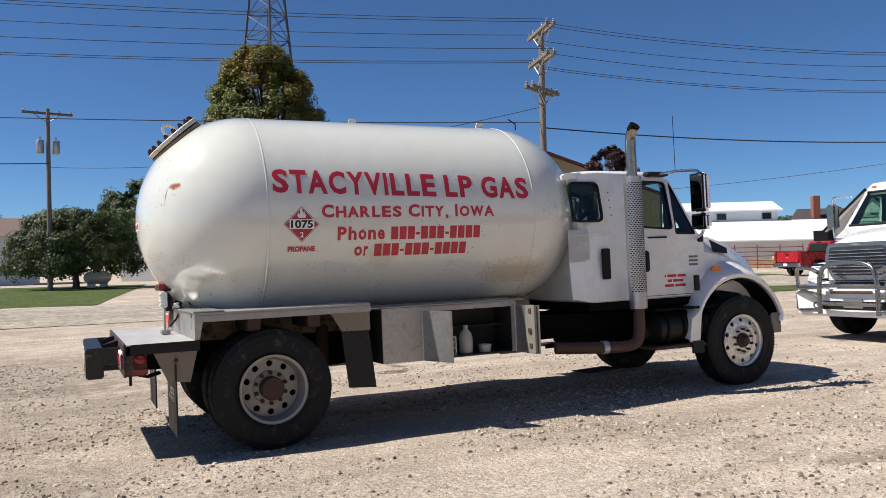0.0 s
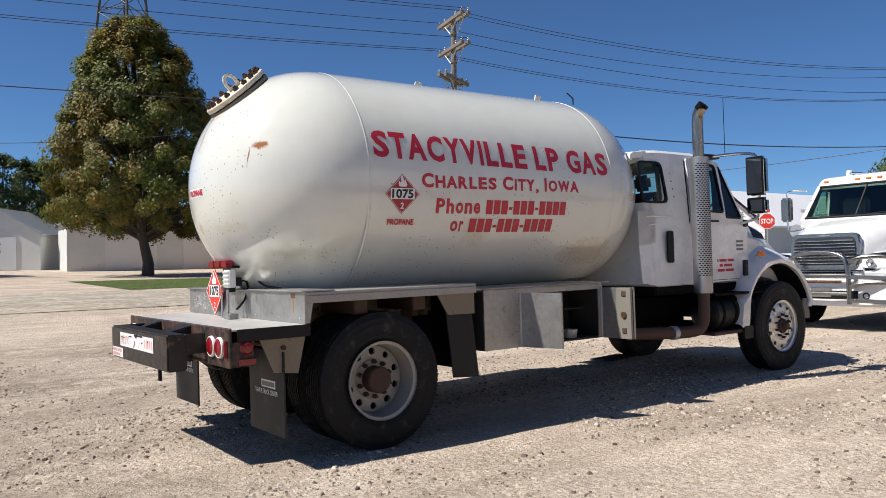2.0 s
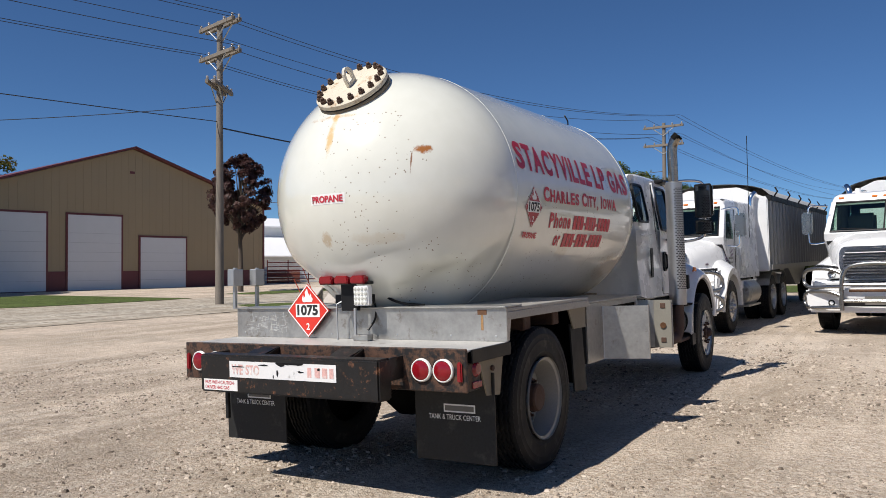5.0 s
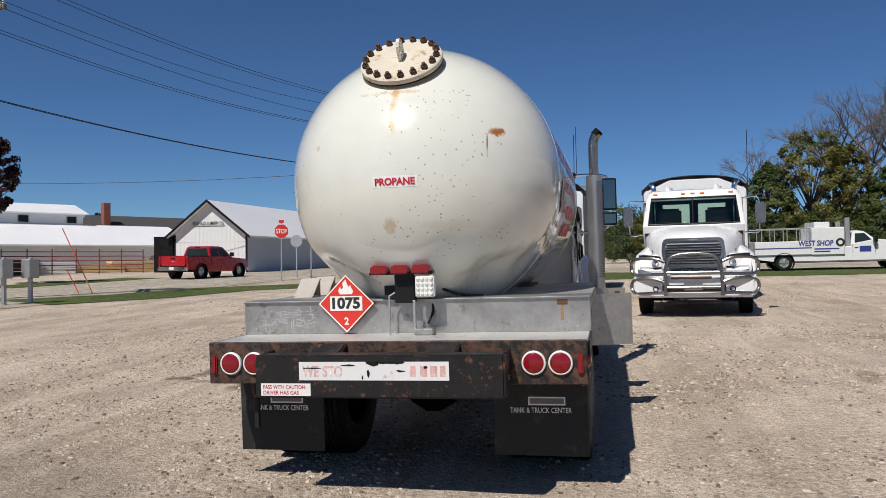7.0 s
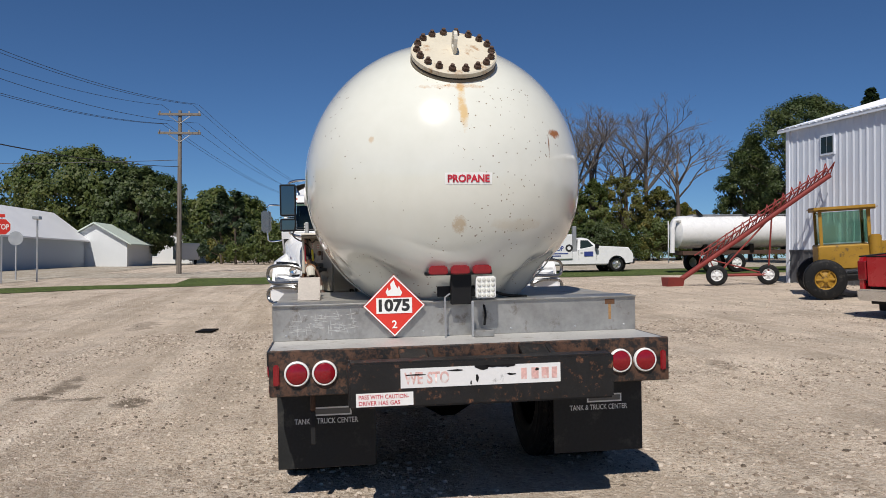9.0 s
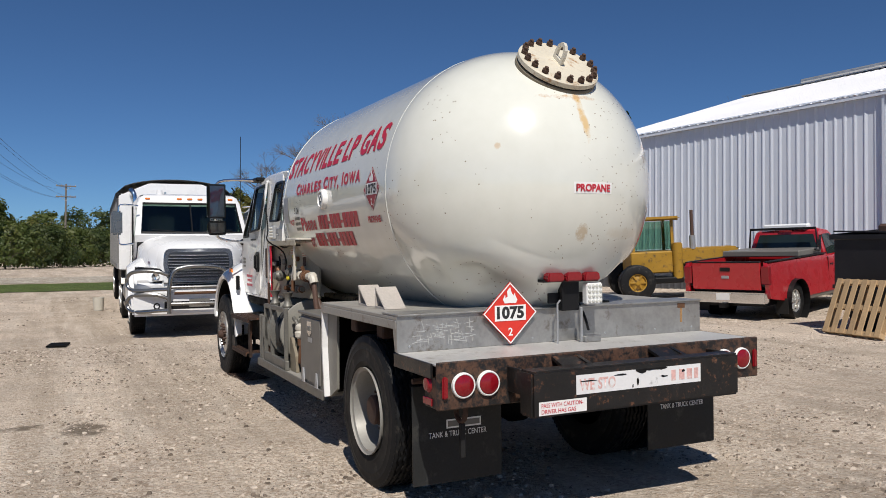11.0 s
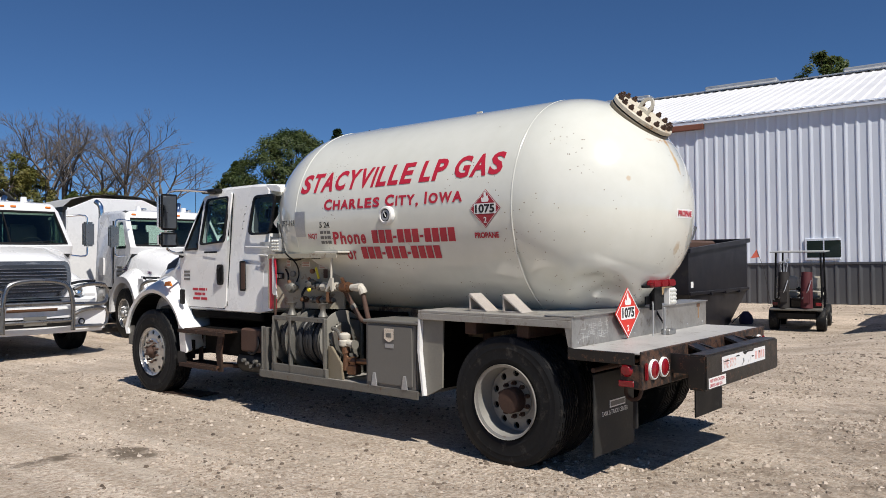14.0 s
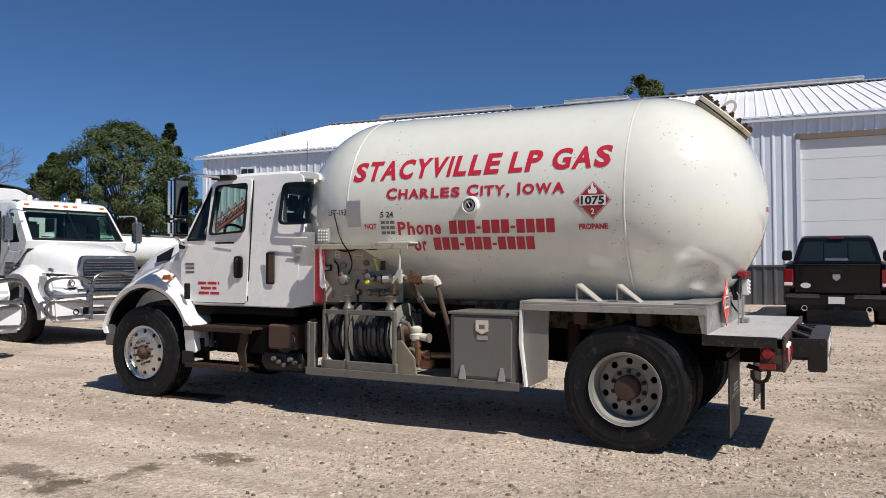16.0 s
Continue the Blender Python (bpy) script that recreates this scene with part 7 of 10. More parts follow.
def seal_ring(poly, grow, s, y0, y1):
    """A rubber frame round a window."""
    cx, cz = sum(p[0] for p in poly) / len(poly), sum(p[1] for p in poly) / len(poly)
    own = bmesh.new()
    loops = []
    for g, d in ((grow, y0), (grow, y1), (-0.012, y1), (-0.012, y0)):
        ring = []
        for x, z in poly:
            d2 = Vector((x - cx, z - cz))
            q = Vector((x, z)) + d2.normalized() * g
            ring.append(own.verts.new((q.x, s * (hw(q.y) + d), q.y)))
        loops.append(ring)
    n = len(poly)
    for a, b in zip(loops, loops[1:] + loops[:1]):
        for i in range(n):
            own.faces.new((a[i], a[(i + 1) % n], b[(i + 1) % n], b[i]))
    return own


def pane(poly, s, d, name, parent):
    own = bmesh.new()
    own.faces.new([own.verts.new((x, s * (hw(z) + d), z)) for x, z in poly])
    ob = part(name, own, M_pane, parent)
    ob.visible_shadow = False
    return ob


for s in (1, -1):
    part("cab_side_extension", cut_side([(3.24, 1.10), (3.50, 1.06), (3.52, 2.49), (3.30, 2.485), (3.24, 2.44)], s, 0.001, -0.035, (2,)), M_white, cab)
    part("roof_corner", prism([(3.25, 2.445), (3.31, 2.478), (3.50, 2.492), (3.50, 2.43), (3.25, 2.40)], s * 0.72, s * 0.846), M_white, cab)
    on_side([(x + (x - 4.55) * 0.012, z + (z - 1.75) * 0.010) for x, z in rounded([(4.11, 1.09), (4.93, 1.09), (5.05, 1.22), (5.08, 1.72)], 0.06)], s, 0.003, "door_gap", M_black)
    on_side([(4.092, 1.12), (4.108, 1.12), (4.118, 2.43), (4.102, 2.43)], s, 0.004, "door_gap", M_black)
    door = part("cab_door", cut_side(door_poly, s, 0.014, -0.01, (0, 1)), M_white, cab, "white cab door with red lettering bars", smooth=True, angle=30)
    for nm, poly in (("door_window", win_poly), ("vent_window", vent_poly)):
        g = part(nm + "_seal", seal_ring(poly, 0.014, s, -0.01, 0.019), M_black, door)
        pane(poly, s, 0.006, nm, g)
    qs = part("quarter_window_seal", seal_ring(quarter_poly, 0.016, s, -0.02, 0.010), M_black, cab)
    pane(quarter_poly, s, 0.0, "quarter_window", qs)
    rx = 3.735 if s > 0 else 3.64
    on_side(rounded([(rx, 1.30), (rx + 0.115, 1.30), (rx + 0.115, 1.64), (rx, 1.64)], 0.02), s, 0.004, "side_recess", M_black)
    on_side(rounded([(rx + 0.01, 1.32), (rx + 0.075, 1.32), (rx + 0.075, 1.62), (rx + 0.01, 1.62)], 0.01), s, 0.010, "recess_panel", M_rustpipe if s > 0 else M_black)
    on_side(rounded([(4.17, 1.36), (4.285, 1.36), (4.285, 1.60), (4.17, 1.60)], 0.04), s, 0.019, "handle_recess", M_black, door)
    part("door_handle", tube([(4.23, s * 0.98, 1.39), (4.23, s * 1.005, 1.41), (4.23, s * 1.005, 1.55), (4.23, s * 0.98, 1.57)], 0.014, 8), M_black, door)
    for x0, w0, z in ((4.49, 0.02, 1.287), (4.53, 0.13, 1.287), (4.68, 0.12, 1.287), (4.53, 0.06, 1.232), (4.61, 0.15, 1.232), (4.49, 0.13, 1.177), (4.64, 0.15, 1.177)):
        on_side([(x0, z), (x0 + w0, z), (x0 + w0, z + 0.03), (x0, z + 0.03)], s, 0.016, "number_bar", M_redtext, door, inset=0.014)
    on_side([(4.28, 1.735), (4.55, 1.735), (4.55, 1.755), (4.28, 1.755)], s, 0.0165, "door_badge_bar", M_black, door, inset=0.014)
    for k in range(3):
        on_side([(4.86, 1.50 - k * 0.045), (4.99, 1.50 - k * 0.045), (4.99, 1.525 - k * 0.045), (4.86, 1.525 - k * 0.045)], s, 0.0165, "model_bar", M_greybox, door, inset=0.014)
    # body creases
    for x0, z0, x1, z1 in ((3.32, 1.79, 3.74, 1.80), (3.34, 1.70, 3.50, 1.71)):
        part("pressed_rib", tube([(x0, s * (hw(z0) - 0.0045), z0), (x1, s * (hw(z1) - 0.0045), z1)], 0.007, 6), M_white, cab)
    for k in range(4):
        z = 2.0 + 0.085 * k
        on_side([(3.81, z), (3.825, z), (3.825, z + 0.014), (3.81, z + 0.014)], s, 0.003, "vent_slot", M_black)
    # mirrors on tubular arms
    arm = part("mirror_arm", tube([(4.45, s * 0.84, 2.46), (4.66, s * 1.10, 2.49), (4.73, s * 1.31, 2.475), (4.75, s * 1.36, 2.42), (4.75, s * 1.36, 1.80), (4.80, s * 1.26, 1.745), (4.97, s * 0.97, 1.72)], 0.017, 10, smooth_n=1), M_chrome, cab, "chrome mirror arm", smooth=True)
    part("mirror_arm_cover", B(4.36, 4.66, s * 0.83 if s > 0 else -0.95, s * 0.95 if s > 0 else -0.83, 2.45, 2.50, 0.015), M_black, arm)
    for nm, z0, z1, lab_ in (("mirror_housing", 2.005, 2.435, "tall chrome-backed side mirror"), ("convex_mirror", 1.805, 1.985, "")):
        mh = part(nm, B(4.69, 4.80, s * 1.245 if s > 0 else -1.465, s * 1.465 if s > 0 else -1.245, z0, z1, 0.035, 3), M_chrome, cab, lab_, smooth=True)
        part("mirror_rim", B(4.676, 4.694, s * 1.25 if s > 0 else -1.46, s * 1.46 if s > 0 else -1.25, z0 + 0.005, z1 - 0.005, 0.012, 2), M_black, mh)
        part("mirror_glass", B(4.670, 4.678, s * 1.268 if s > 0 else -1.442, s * 1.442 if s > 0 else -1.268, z0 + 0.025, z1 - 0.025, 0.003), M_mirror, mh)
    part("grab_mount", B(5.0, 5.09, s * 0.96 if s > 0 else -1.0, s * 1.0 if s > 0 else -0.96, 1.68, 1.76, 0.015), M_black, cab)
wsc = part("windscreen", loft([[(5.035, y * 0.86, 1.83), (4.725, y * 0.79, 2.41)] for y in (-1, -0.5, 0, 0.5, 1)], caps=False, closed=False), M_pane, cab)
wsc.visible_shadow = False
for y in (-0.3, -0.15, 0, 0.15, 0.3):
    part("roof_marker", prism([(4.60, 2.53), (4.72, 2.50), (4.66, 2.555)], y - 0.04, y + 0.04), M_amber, cab)
part("radio_whip", tube([(4.75, -0.95, 2.50), (4.75, -0.95, 3.15)], 0.004, 5), M_black, cab)

# hood and fenders
def hood_row(x, w, zt, zs, zb):
    return [(x, -w, zb), (x, -w, zs), (x, -w * 0.82, zt - 0.06), (x, -w * 0.45, zt), (x, w * 0.45, zt), (x, w * 0.82, zt - 0.06), (x, w, zs), (x, w, zb)]


hood = part("hood", loft([hood_row(5.10, 0.95, 1.83, 1.56, 1.10), hood_row(5.37, 0.92, 1.80, 1.52, 1.10), hood_row(5.70, 0.88, 1.71, 1.44, 1.05), hood_row(6.05, 0.80, 1.53, 1.30, 0.90), hood_row(6.24, 0.70, 1.36, 1.16, 0.80), hood_row(6.30, 0.60, 1.18, 1.02, 0.80)]), M_white, truck, "white sloping hood", smooth=True, angle=35)
for s in (1, -1):
    rows = []
    path = [(4.66, 0.55), (4.70, 0.80)] + arc(5.45, 0.59, 0.70, 155, 22, 14) + [(6.13, 0.78), (6.10, 0.70)]
    inner = [(4.82, 0.55), (4.85, 0.78)] + arc(5.46, 0.58, 0.665, 152, 17, 14) + [(6.08, 0.76), (6.06, 0.70)]
    for (xo, zo), (xi, zi) in zip(path, inner):
        up = max(0.0, zo - 0.9)
        rows.append([(xi, s * 1.14, zi), (xo, s * 1.155, zo - 0.02 * 0), (xo, s * 1.12, zo + 0.03 + up * 0.05), (xo * 0.97 + 5.45 * 0.03, s * 0.92, zo + 0.06 + up * 0.26), (xi, s * 0.70, zi + 0.02)])
    part("front_fender", loft(rows), M_white, truck, "white flared front fender", smooth=True, angle=40)
    mk = prism([(5.05, 1.335), (5.22, 1.335), (5.19, 1.385), (5.10, 1.395)], 1.10, 1.118)
    for v in mk.verts:
        v.co.y *= s
    part("amber_marker", mk, M_amber, hood)
    part("wheel_arch_liner", loft([[(x, s * 0.72, z), (x, s * 1.12, z)] for x, z in arc(5.46, 0.58, 0.645, 172, 8, 20)], caps=False, closed=False), M_frame, truck)
    part("fender_flap", B(4.70, 4.86, s * 1.13 if s > 0 else -1.155, s * 1.155 if s > 0 else -1.13, 0.42, 0.56), M_rubber, truck)
    part("hood_latch", B(4.83, 4.90, s * 1.06 if s > 0 else -1.10, s * 1.10 if s > 0 else -1.06, 1.12, 1.30, 0.01), M_black, hood)
    vp = [(5.28, 1.56), (5.52, 1.53), (5.56, 1.60), (5.32, 1.71)]
    vm_ = bmesh.new()
    vm_.faces.new([vm_.verts.new((x, s * (0.945 - 0.13 * (x - 5.28) - 0.62 * (z - 1.53)), z)) for x, z in vp])
    part("hood_vent", vm_, M_black, hood)
    part("head_lamp", B(6.04, 6.18, s * 0.74 if s > 0 else -1.02, s * 1.02 if s > 0 else -0.74, 0.88, 1.08, 0.04, 2), M_clearglass, hood, smooth=True)
part("front_bumper", loft([[(x, y, 0.56), (x + d, y, 0.56), (x + d, y, 0.80), (x, y, 0.80)] for x, y, d in ((5.94, -1.13, 0.05), (6.02, -1.11, 0.10), (6.18, -0.9, 0.14), (6.24, -0.5, 0.16), (6.25, 0, 0.16), (6.24, 0.5, 0.16), (6.18, 0.9, 0.14), (6.02, 1.11, 0.10), (5.94, 1.13, 0.05))]), M_weathered, truck, smooth=True)
part("grille", B(6.30, 6.325, -0.45, 0.45, 0.82, 1.12, 0.01), M_black, truck)
part("cab_floor_pan", B(3.45, 5.1, -0.95, 0.95, 0.96, 1.06, 0.02), M_frame, truck)

# ---------------------------------------------------------------- other vehicles
def mirror_y(bm):
    for v in bm.verts:
        v.co.y = -v.co.y
    return bm


def simple_wheel(parent, m, r, w, rim_r, rim_mat, spokes=6, dish=0.03, name="wheel"):
    """A car or trailer wheel about y, its face at +y."""
    bm = lathe([(rim_r, w * 0.42), (rim_r * 0.92, w * 0.40), (rim_r * 0.86, w * 0.5 - dish - 0.05), (rim_r * 0.3, w * 0.5 - dish), (0, w * 0.5 - dish + 0.008)], 28, "y")
    rim = part(name, bm, rim_mat, parent, smooth=True, angle=40)
    rim.matrix_basis = m
    h = w / 2
    tp = [(rim_r, h * 0.8), (rim_r + 0.02, h * 0.98), (r * 0.9, h), (r * 0.97, h * 0.88), (r, h * 0.75), (r, -h * 0.75), (r * 0.97, -h * 0.88), (r * 0.9, -h), (rim_r + 0.02, -h * 0.98), (rim_r, -h * 0.8)]
    part("tyre", lathe(tp, 36, "y"), M_tyre, rim, smooth=True, angle=35)
    part("hub", lathe([(rim_r * 0.28, w * 0.5 - dish - 0.01), (rim_r * 0.26, w * 0.5 - dish + 0.035), (0, w * 0.5 - dish + 0.04)], 16, "y"), rim_mat, rim, smooth=True)
    for k in range(spokes):
        a = 2 * math.pi * k / spokes
        sp = B(rim_r * 0.26, rim_r * 0.88, w * 0.5 - dish - 0.03, w * 0.5 - dish + 0.012, -rim_r * 0.1, rim_r * 0.1, 0.006)
        part("spoke", moved(sp, Matrix.Rotation(a, 4, "Y")), rim_mat, rim)
    return rim


M_truckwhite = mat("fleet_white", (0.72, 0.725, 0.73), 0.28, var=0.03, coat=0.5)
M_stripe = mat("purple_stripe", (0.13, 0.06, 0.12), 0.35, var=0.2)
M_bumpergrey = mat("dark_bumper_chrome", (0.12, 0.12, 0.125), 0.3, 0.8, var=0.1)
M_grille = mat("dark_grille", (0.03, 0.035, 0.045), 0.4)


M_bar = mat("steel_tube", (0.27, 0.27, 0.265), 0.28, 0.95, var=0.08)
M_slat = mat("grille_chrome", (0.62, 0.63, 0.65), 0.18, 1.0, var=0.05)
M_surround = mat("dark_chrome", (0.30, 0.32, 0.36), 0.2, 1.0, var=0.05)


def highway_tractor(label, at, back=2.9):
    """A conventional tractor unit: origin under the front axle, x forward."""
    t = thing("highway_tractor", label, "truck", "parked grain trucks", at=at)

    def row(x, w, zt, zs, zb):
        return [(x, -w, zb), (x, -w, zs), (x, -w * 0.86, zt - 0.10), (x, -w * 0.5, zt - 0.01), (x, 0, zt), (x, w * 0.5, zt - 0.01), (x, w * 0.86, zt - 0.10), (x, w, zs), (x, w, zb)]
    hood = part("hood", loft([row(-0.75, 1.03, 1.90, 1.66, 1.0), row(0.05, 1.00, 1.905, 1.66, 1.0), row(0.35, 0.91, 1.85, 1.56, 0.95), row(0.70, 0.78, 1.775, 1.46, 0.9), row(0.95, 0.69, 1.70, 1.38, 0.85), row(1.03, 0.64, 1.63, 1.30, 0.85), row(1.06, 0.58, 1.52, 1.20, 0.85)]), M_truckwhite, t, "white sloping hood", smooth=True, angle=62)
    # grille surround, slats
    gr = part("grille_surround", prism(rounded([(-0.54, 1.02), (0.54, 1.02), (0.63, 1.30), (0.60, 1.62), (-0.60, 1.62), (-0.63, 1.30)], 0.1), 1.02, 1.10, "x", bevel=0.02), M_surround, hood, "chrome grille surround", smooth=True)
    part("grille_opening", prism(rounded([(-0.47, 1.08), (0.47, 1.08), (0.56, 1.31), (0.53, 1.555), (-0.53, 1.555), (-0.56, 1.31)], 0.08), 1.09, 1.106, "x"), M_grille, gr)
    for k in range(8):
        z = 1.105 + k * 0.054
        hwid = 0.485 + 0.055 * min(1, k / 3.5) - (0.025 if k > 6 else 0)
        slat = prism([(1.106, z), (1.128, z + 0.006), (1.128, z + 0.014), (1.106, z + 0.028)], -hwid, hwid)
        part("grille_slat", slat, M_slat, gr)
    part("badge", prism([(-0.12, 1.585), (0, 1.566), (0.12, 1.585), (0, 1.606)], 1.10, 1.114, "x"), M_slat, gr)
    # fenders, lamps
    for s in (1, -1):
        path = [(-0.72, 0.50), (-0.70, 0.75)] + arc(0, 0.56, 0.72, 150, 25, 10) + [(0.86, 0.70), (0.90, 0.45)]
        inner = [(-0.62, 0.50), (-0.60, 0.75)] + arc(0, 0.52, 0.63, 152, 20, 10) + [(0.70, 0.62), (0.74, 0.45)]
        rows = []
        for (xo, zo), (xi, zi) in zip(path, inner):
            up = max(0.0, zo - 0.8)
            rows.append([(xi, s * 1.20, zi), (xo, s * 1.215, zo), (xo, s * 1.16, zo + 0.05), (xo, s * 0.95, zo + 0.06 + up * 0.30), (xi, s * 0.62, zi + 0.05 + up * 0.3)])
        part("front_fender", loft(rows), M_truckwhite, hood, smooth=True, angle=45)
        hl = part("head_lamp", loft([[(1.00, s * 0.62, 1.02), (1.00, s * 0.62, 1.20), (0.97, s * 0.80, 1.24), (0.86, s * 1.08, 1.26), (0.86, s * 1.10, 1.06), (0.97, s * 0.85, 1.00)], [(1.07, s * 0.62, 1.04), (1.07, s * 0.62, 1.18), (1.04, s * 0.80, 1.22), (0.92, s * 1.06, 1.23), (0.92, s * 1.08, 1.07), (1.04, s * 0.85, 1.02)]]), M_clearglass, hood, "clear headlamp")
        part("lamp_bezel", loft([[(0.98, s * 0.58, 0.985), (0.98, s * 0.58, 1.235), (0.95, s * 0.80, 1.275), (0.84, s * 1.10, 1.29), (0.84, s * 1.12, 1.03), (0.95, s * 0.85, 0.965)], [(1.035, s * 0.60, 1.005), (1.035, s * 0.60, 1.215), (1.005, s * 0.80, 1.255), (0.888, s * 1.085, 1.27), (0.888, s * 1.105, 1.045), (1.005, s * 0.85, 0.985)]]), M_black, hood)
        part("lamp_bowl", lathe([(0, 1.05), (0.06, 1.055), (0.07, 1.078), (0.06, 1.079)], 16, "x", (0, s * 0.76, 1.11)), M_chrome, hl)
        nose = prism([(0.55, 0.78), (1.0, 0.82), (1.04, 1.0), (0.92, 1.28), (0.6, 1.30)], 0.55, 1.12, bevel=0.05)
        if s < 0:
            mirror_y(nose)
        part("fender_nose", nose, M_truckwhite, hood, smooth=True)
        # swept stripe on the hood side, in three bands
        for k, (dz, w0) in enumerate(((0.0, 0.026), (0.07, 0.014), (-0.06, 0.016))):
            st = bmesh.new()
            ups, lows = [], []
            for q in np.linspace(0, 1, 9):
                x = 0.62 - 1.3 * q
                z = 1.36 + 0.20 * q ** 1.6 + dz * (0.2 + q)
                wv = w0 * (0.15 + 1.7 * q * (1.1 - q) + 0.3 * q)
                y = s * (0.815 + 0.225 * min(1.0, 1.25 * q) + 0.008)
                ups.append(st.verts.new((x, y, z + wv)))
                lows.append(st.verts.new((x, y + s * 0.01, z - wv)))
            for i in range(8):
                st.faces.new((ups[i], ups[i + 1], lows[i + 1], lows[i]))
            part("stripe", st, M_stripe, hood)
    # bumper and bull bar
    bp_ = prism([(-1.20, 0.86), (-1.16, 0.40), (1.16, 0.40), (1.20, 0.86)], 1.05, 1.22, "x", bevel=0.04)
    bumper_ = part("bumper", bp_, M_truckwhite, t, "pale bumper with a rust mark", smooth=True)
    part("bumper_slot", B(1.215, 1.228, -0.62, 0.62, 0.52, 0.66, 0.01), M_black, bumper_)
    part("plate_bar", B(1.225, 1.24, -0.19, 0.17, 0.55, 0.70), M_greybox, bumper_)
    part("rust_mark", B(1.219, 1.224, -0.45, 0.35, 0.78, 0.83), M_copper, bumper_)
    for y in (-0.75, 0.75):
        part("tow_ring", lathe([(0.03, 1.215), (0.05, 1.235), (0.06, 1.22)], 14, "x", (0, y, 0.58)), M_black, bumper_)
    part("lower_slot", B(1.075, 1.12, -0.46, 0.46, 0.90, 0.965, 0.008), M_black, hood)
    part("hood_seam", B(1.02, 1.095, -0.62, 0.62, 0.985, 0.997), M_black, hood)
    gp = part("bull_bar", tube([(1.36, -0.55, 0.45), (1.36, -0.55, 1.05), (1.34, -0.42, 1.30), (1.34, 0.42, 1.30), (1.36, 0.55, 1.05), (1.36, 0.55, 0.45)], 0.038, 12, smooth_n=2), M_bar, t, "steel tubular bull bar", smooth=True)
    for z in (0.62, 0.92):
        part("bar_rail", tube([(1.34, -0.57, z), (1.36, 0, z), (1.34, 0.57, z)], 0.032, 10, smooth_n=1), M_bar, gp, smooth=True)
    for s in (1, -1):
        for z0, z1 in ((0.86, 1.22), (0.48, 0.80)):
            part("bar_loop", tube([(1.36, s * 0.56, z1 - 0.08), (1.34, s * 0.75, z1), (1.22, s * 1.12, z1), (1.10, s * 1.24, z1 - 0.08), (1.08, s * 1.25, z0 + 0.1), (1.18, s * 1.16, z0), (1.34, s * 0.75, z0 + 0.03), (1.36, s * 0.56, z0 + 0.03)], 0.034, 10, smooth_n=2), M_bar, gp, smooth=True)
    # cab: a hollow shell with real window openings
    out = [(-back, 1.0), (-1.50, 1.0), (-1.42, 1.14), (-0.66, 1.72), (-0.62, 1.86), (-1.12, 2.52), (-1.14, 2.59), (-1.20, 2.645), (-1.40, 2.68), (0.3 - back, 2.70), (0.10 - back, 2.66), (-back, 2.52)]

    def half(z):
        return 1.06 if z < 1.9 else 1.06 - 0.09 * (z - 1.9) / 0.8
    secs_ = []
    for k in (1.0, 0.965, 0.9, 0.0, -0.9, -0.965, -1.0):
        e = {1.0: 0.07, 0.965: 0.025}.get(abs(k), 0.0)
        secs_.append([(x + (0.5 * e if x < -back + 0.2 else -0.5 * e if z > 1.6 else 0.0), half(z) * k, (z - e if z > 2.58 else z) + 0.02 * (1 - k * k) * (z > 2.62)) for x, z in out])
    room = [(0.06 - back, 1.12), (-1.40, 1.12), (-0.78, 1.72), (-0.74, 1.84), (-1.20, 2.50), (-1.30, 2.60), (0.08 - back, 2.60)]
    inside = loft([[(x, y * (half(z) - 0.05), z) for x, z in room] for y in (-1.0, 1.0)])
    w0, w1, wn_ = Vector((-0.62, 0, 1.86)), Vector((-1.12, 0, 2.52)), Vector((0.797, 0, 0.604))

    def on_screen(y, q, d=0.0):
        """A point of the windscreen: y across from -1 to 1, q up from 0 to 1, d outwards."""
        p = w0.lerp(w1, q) + wn_ * d
        return (p.x, y * (0.955 - 0.06 * q), p.z)
    hole = loft([[on_screen(-1, 0.06, d), on_screen(1, 0.06, d), on_screen(1, 0.95, d), on_screen(-1, 0.95, d)] for d in (-0.25, 0.12)])
    side_hole = prism(rounded([(-0.90, 1.84), (-1.52, 1.84), (-1.52, 2.42), (-1.24, 2.42)], 0.05), -1.3, 1.3)
    cutters = [inside, hole, side_hole]
    if back < 3:
        for y in (-0.72, 0.10):
            cutters.append(B(-back - 0.2, -back + 0.2, y, y + 0.62, 1.92, 2.42))
    cb = part("cab", cut(loft(secs_), cutters), M_truckwhite, t, "white cab with a rounded roof", smooth=True, angle=35)
    cb.matrix_basis = Matrix.Translation((0.74, 0, 0.03))
    cb.data.materials.append(M_cabin)
    for f in cb.data.polygons:
        c = f.center
        if abs(c.y) < half(c.z) - 0.045 and 0.055 - back < c.x < -0.72 and 1.11 < c.z < 2.67 and (c - w0).dot(wn_) < -0.06:
            f.material_index = 1
    part("windscreen_seal", tube([on_screen(*p, 0.006) for p in ((-1, 0.06), (-0.5, 0.055), (0.5, 0.055), (1, 0.06), (1, 0.95), (-1, 0.95))], 0.022, 8, closed=True), M_black, cb, smooth=True)
    for s in (1, -1):
        pw = loft([[on_screen(s * 0.01, 0.06, d), on_screen(s, 0.06, d), on_screen(s, 0.95, d), on_screen(s * 0.01, 0.95, d)] for d in (-0.012, -0.006)])
        part("windscreen", pw, M_pane, cb).visible_shadow = False
        part("wiper", tube([on_screen(s * 0.12, 0.05, 0.02), on_screen(s * 0.45, 0.10, 0.018), on_screen(s * 0.80, 0.13, 0.016)], 0.009, 5), M_black, cb)
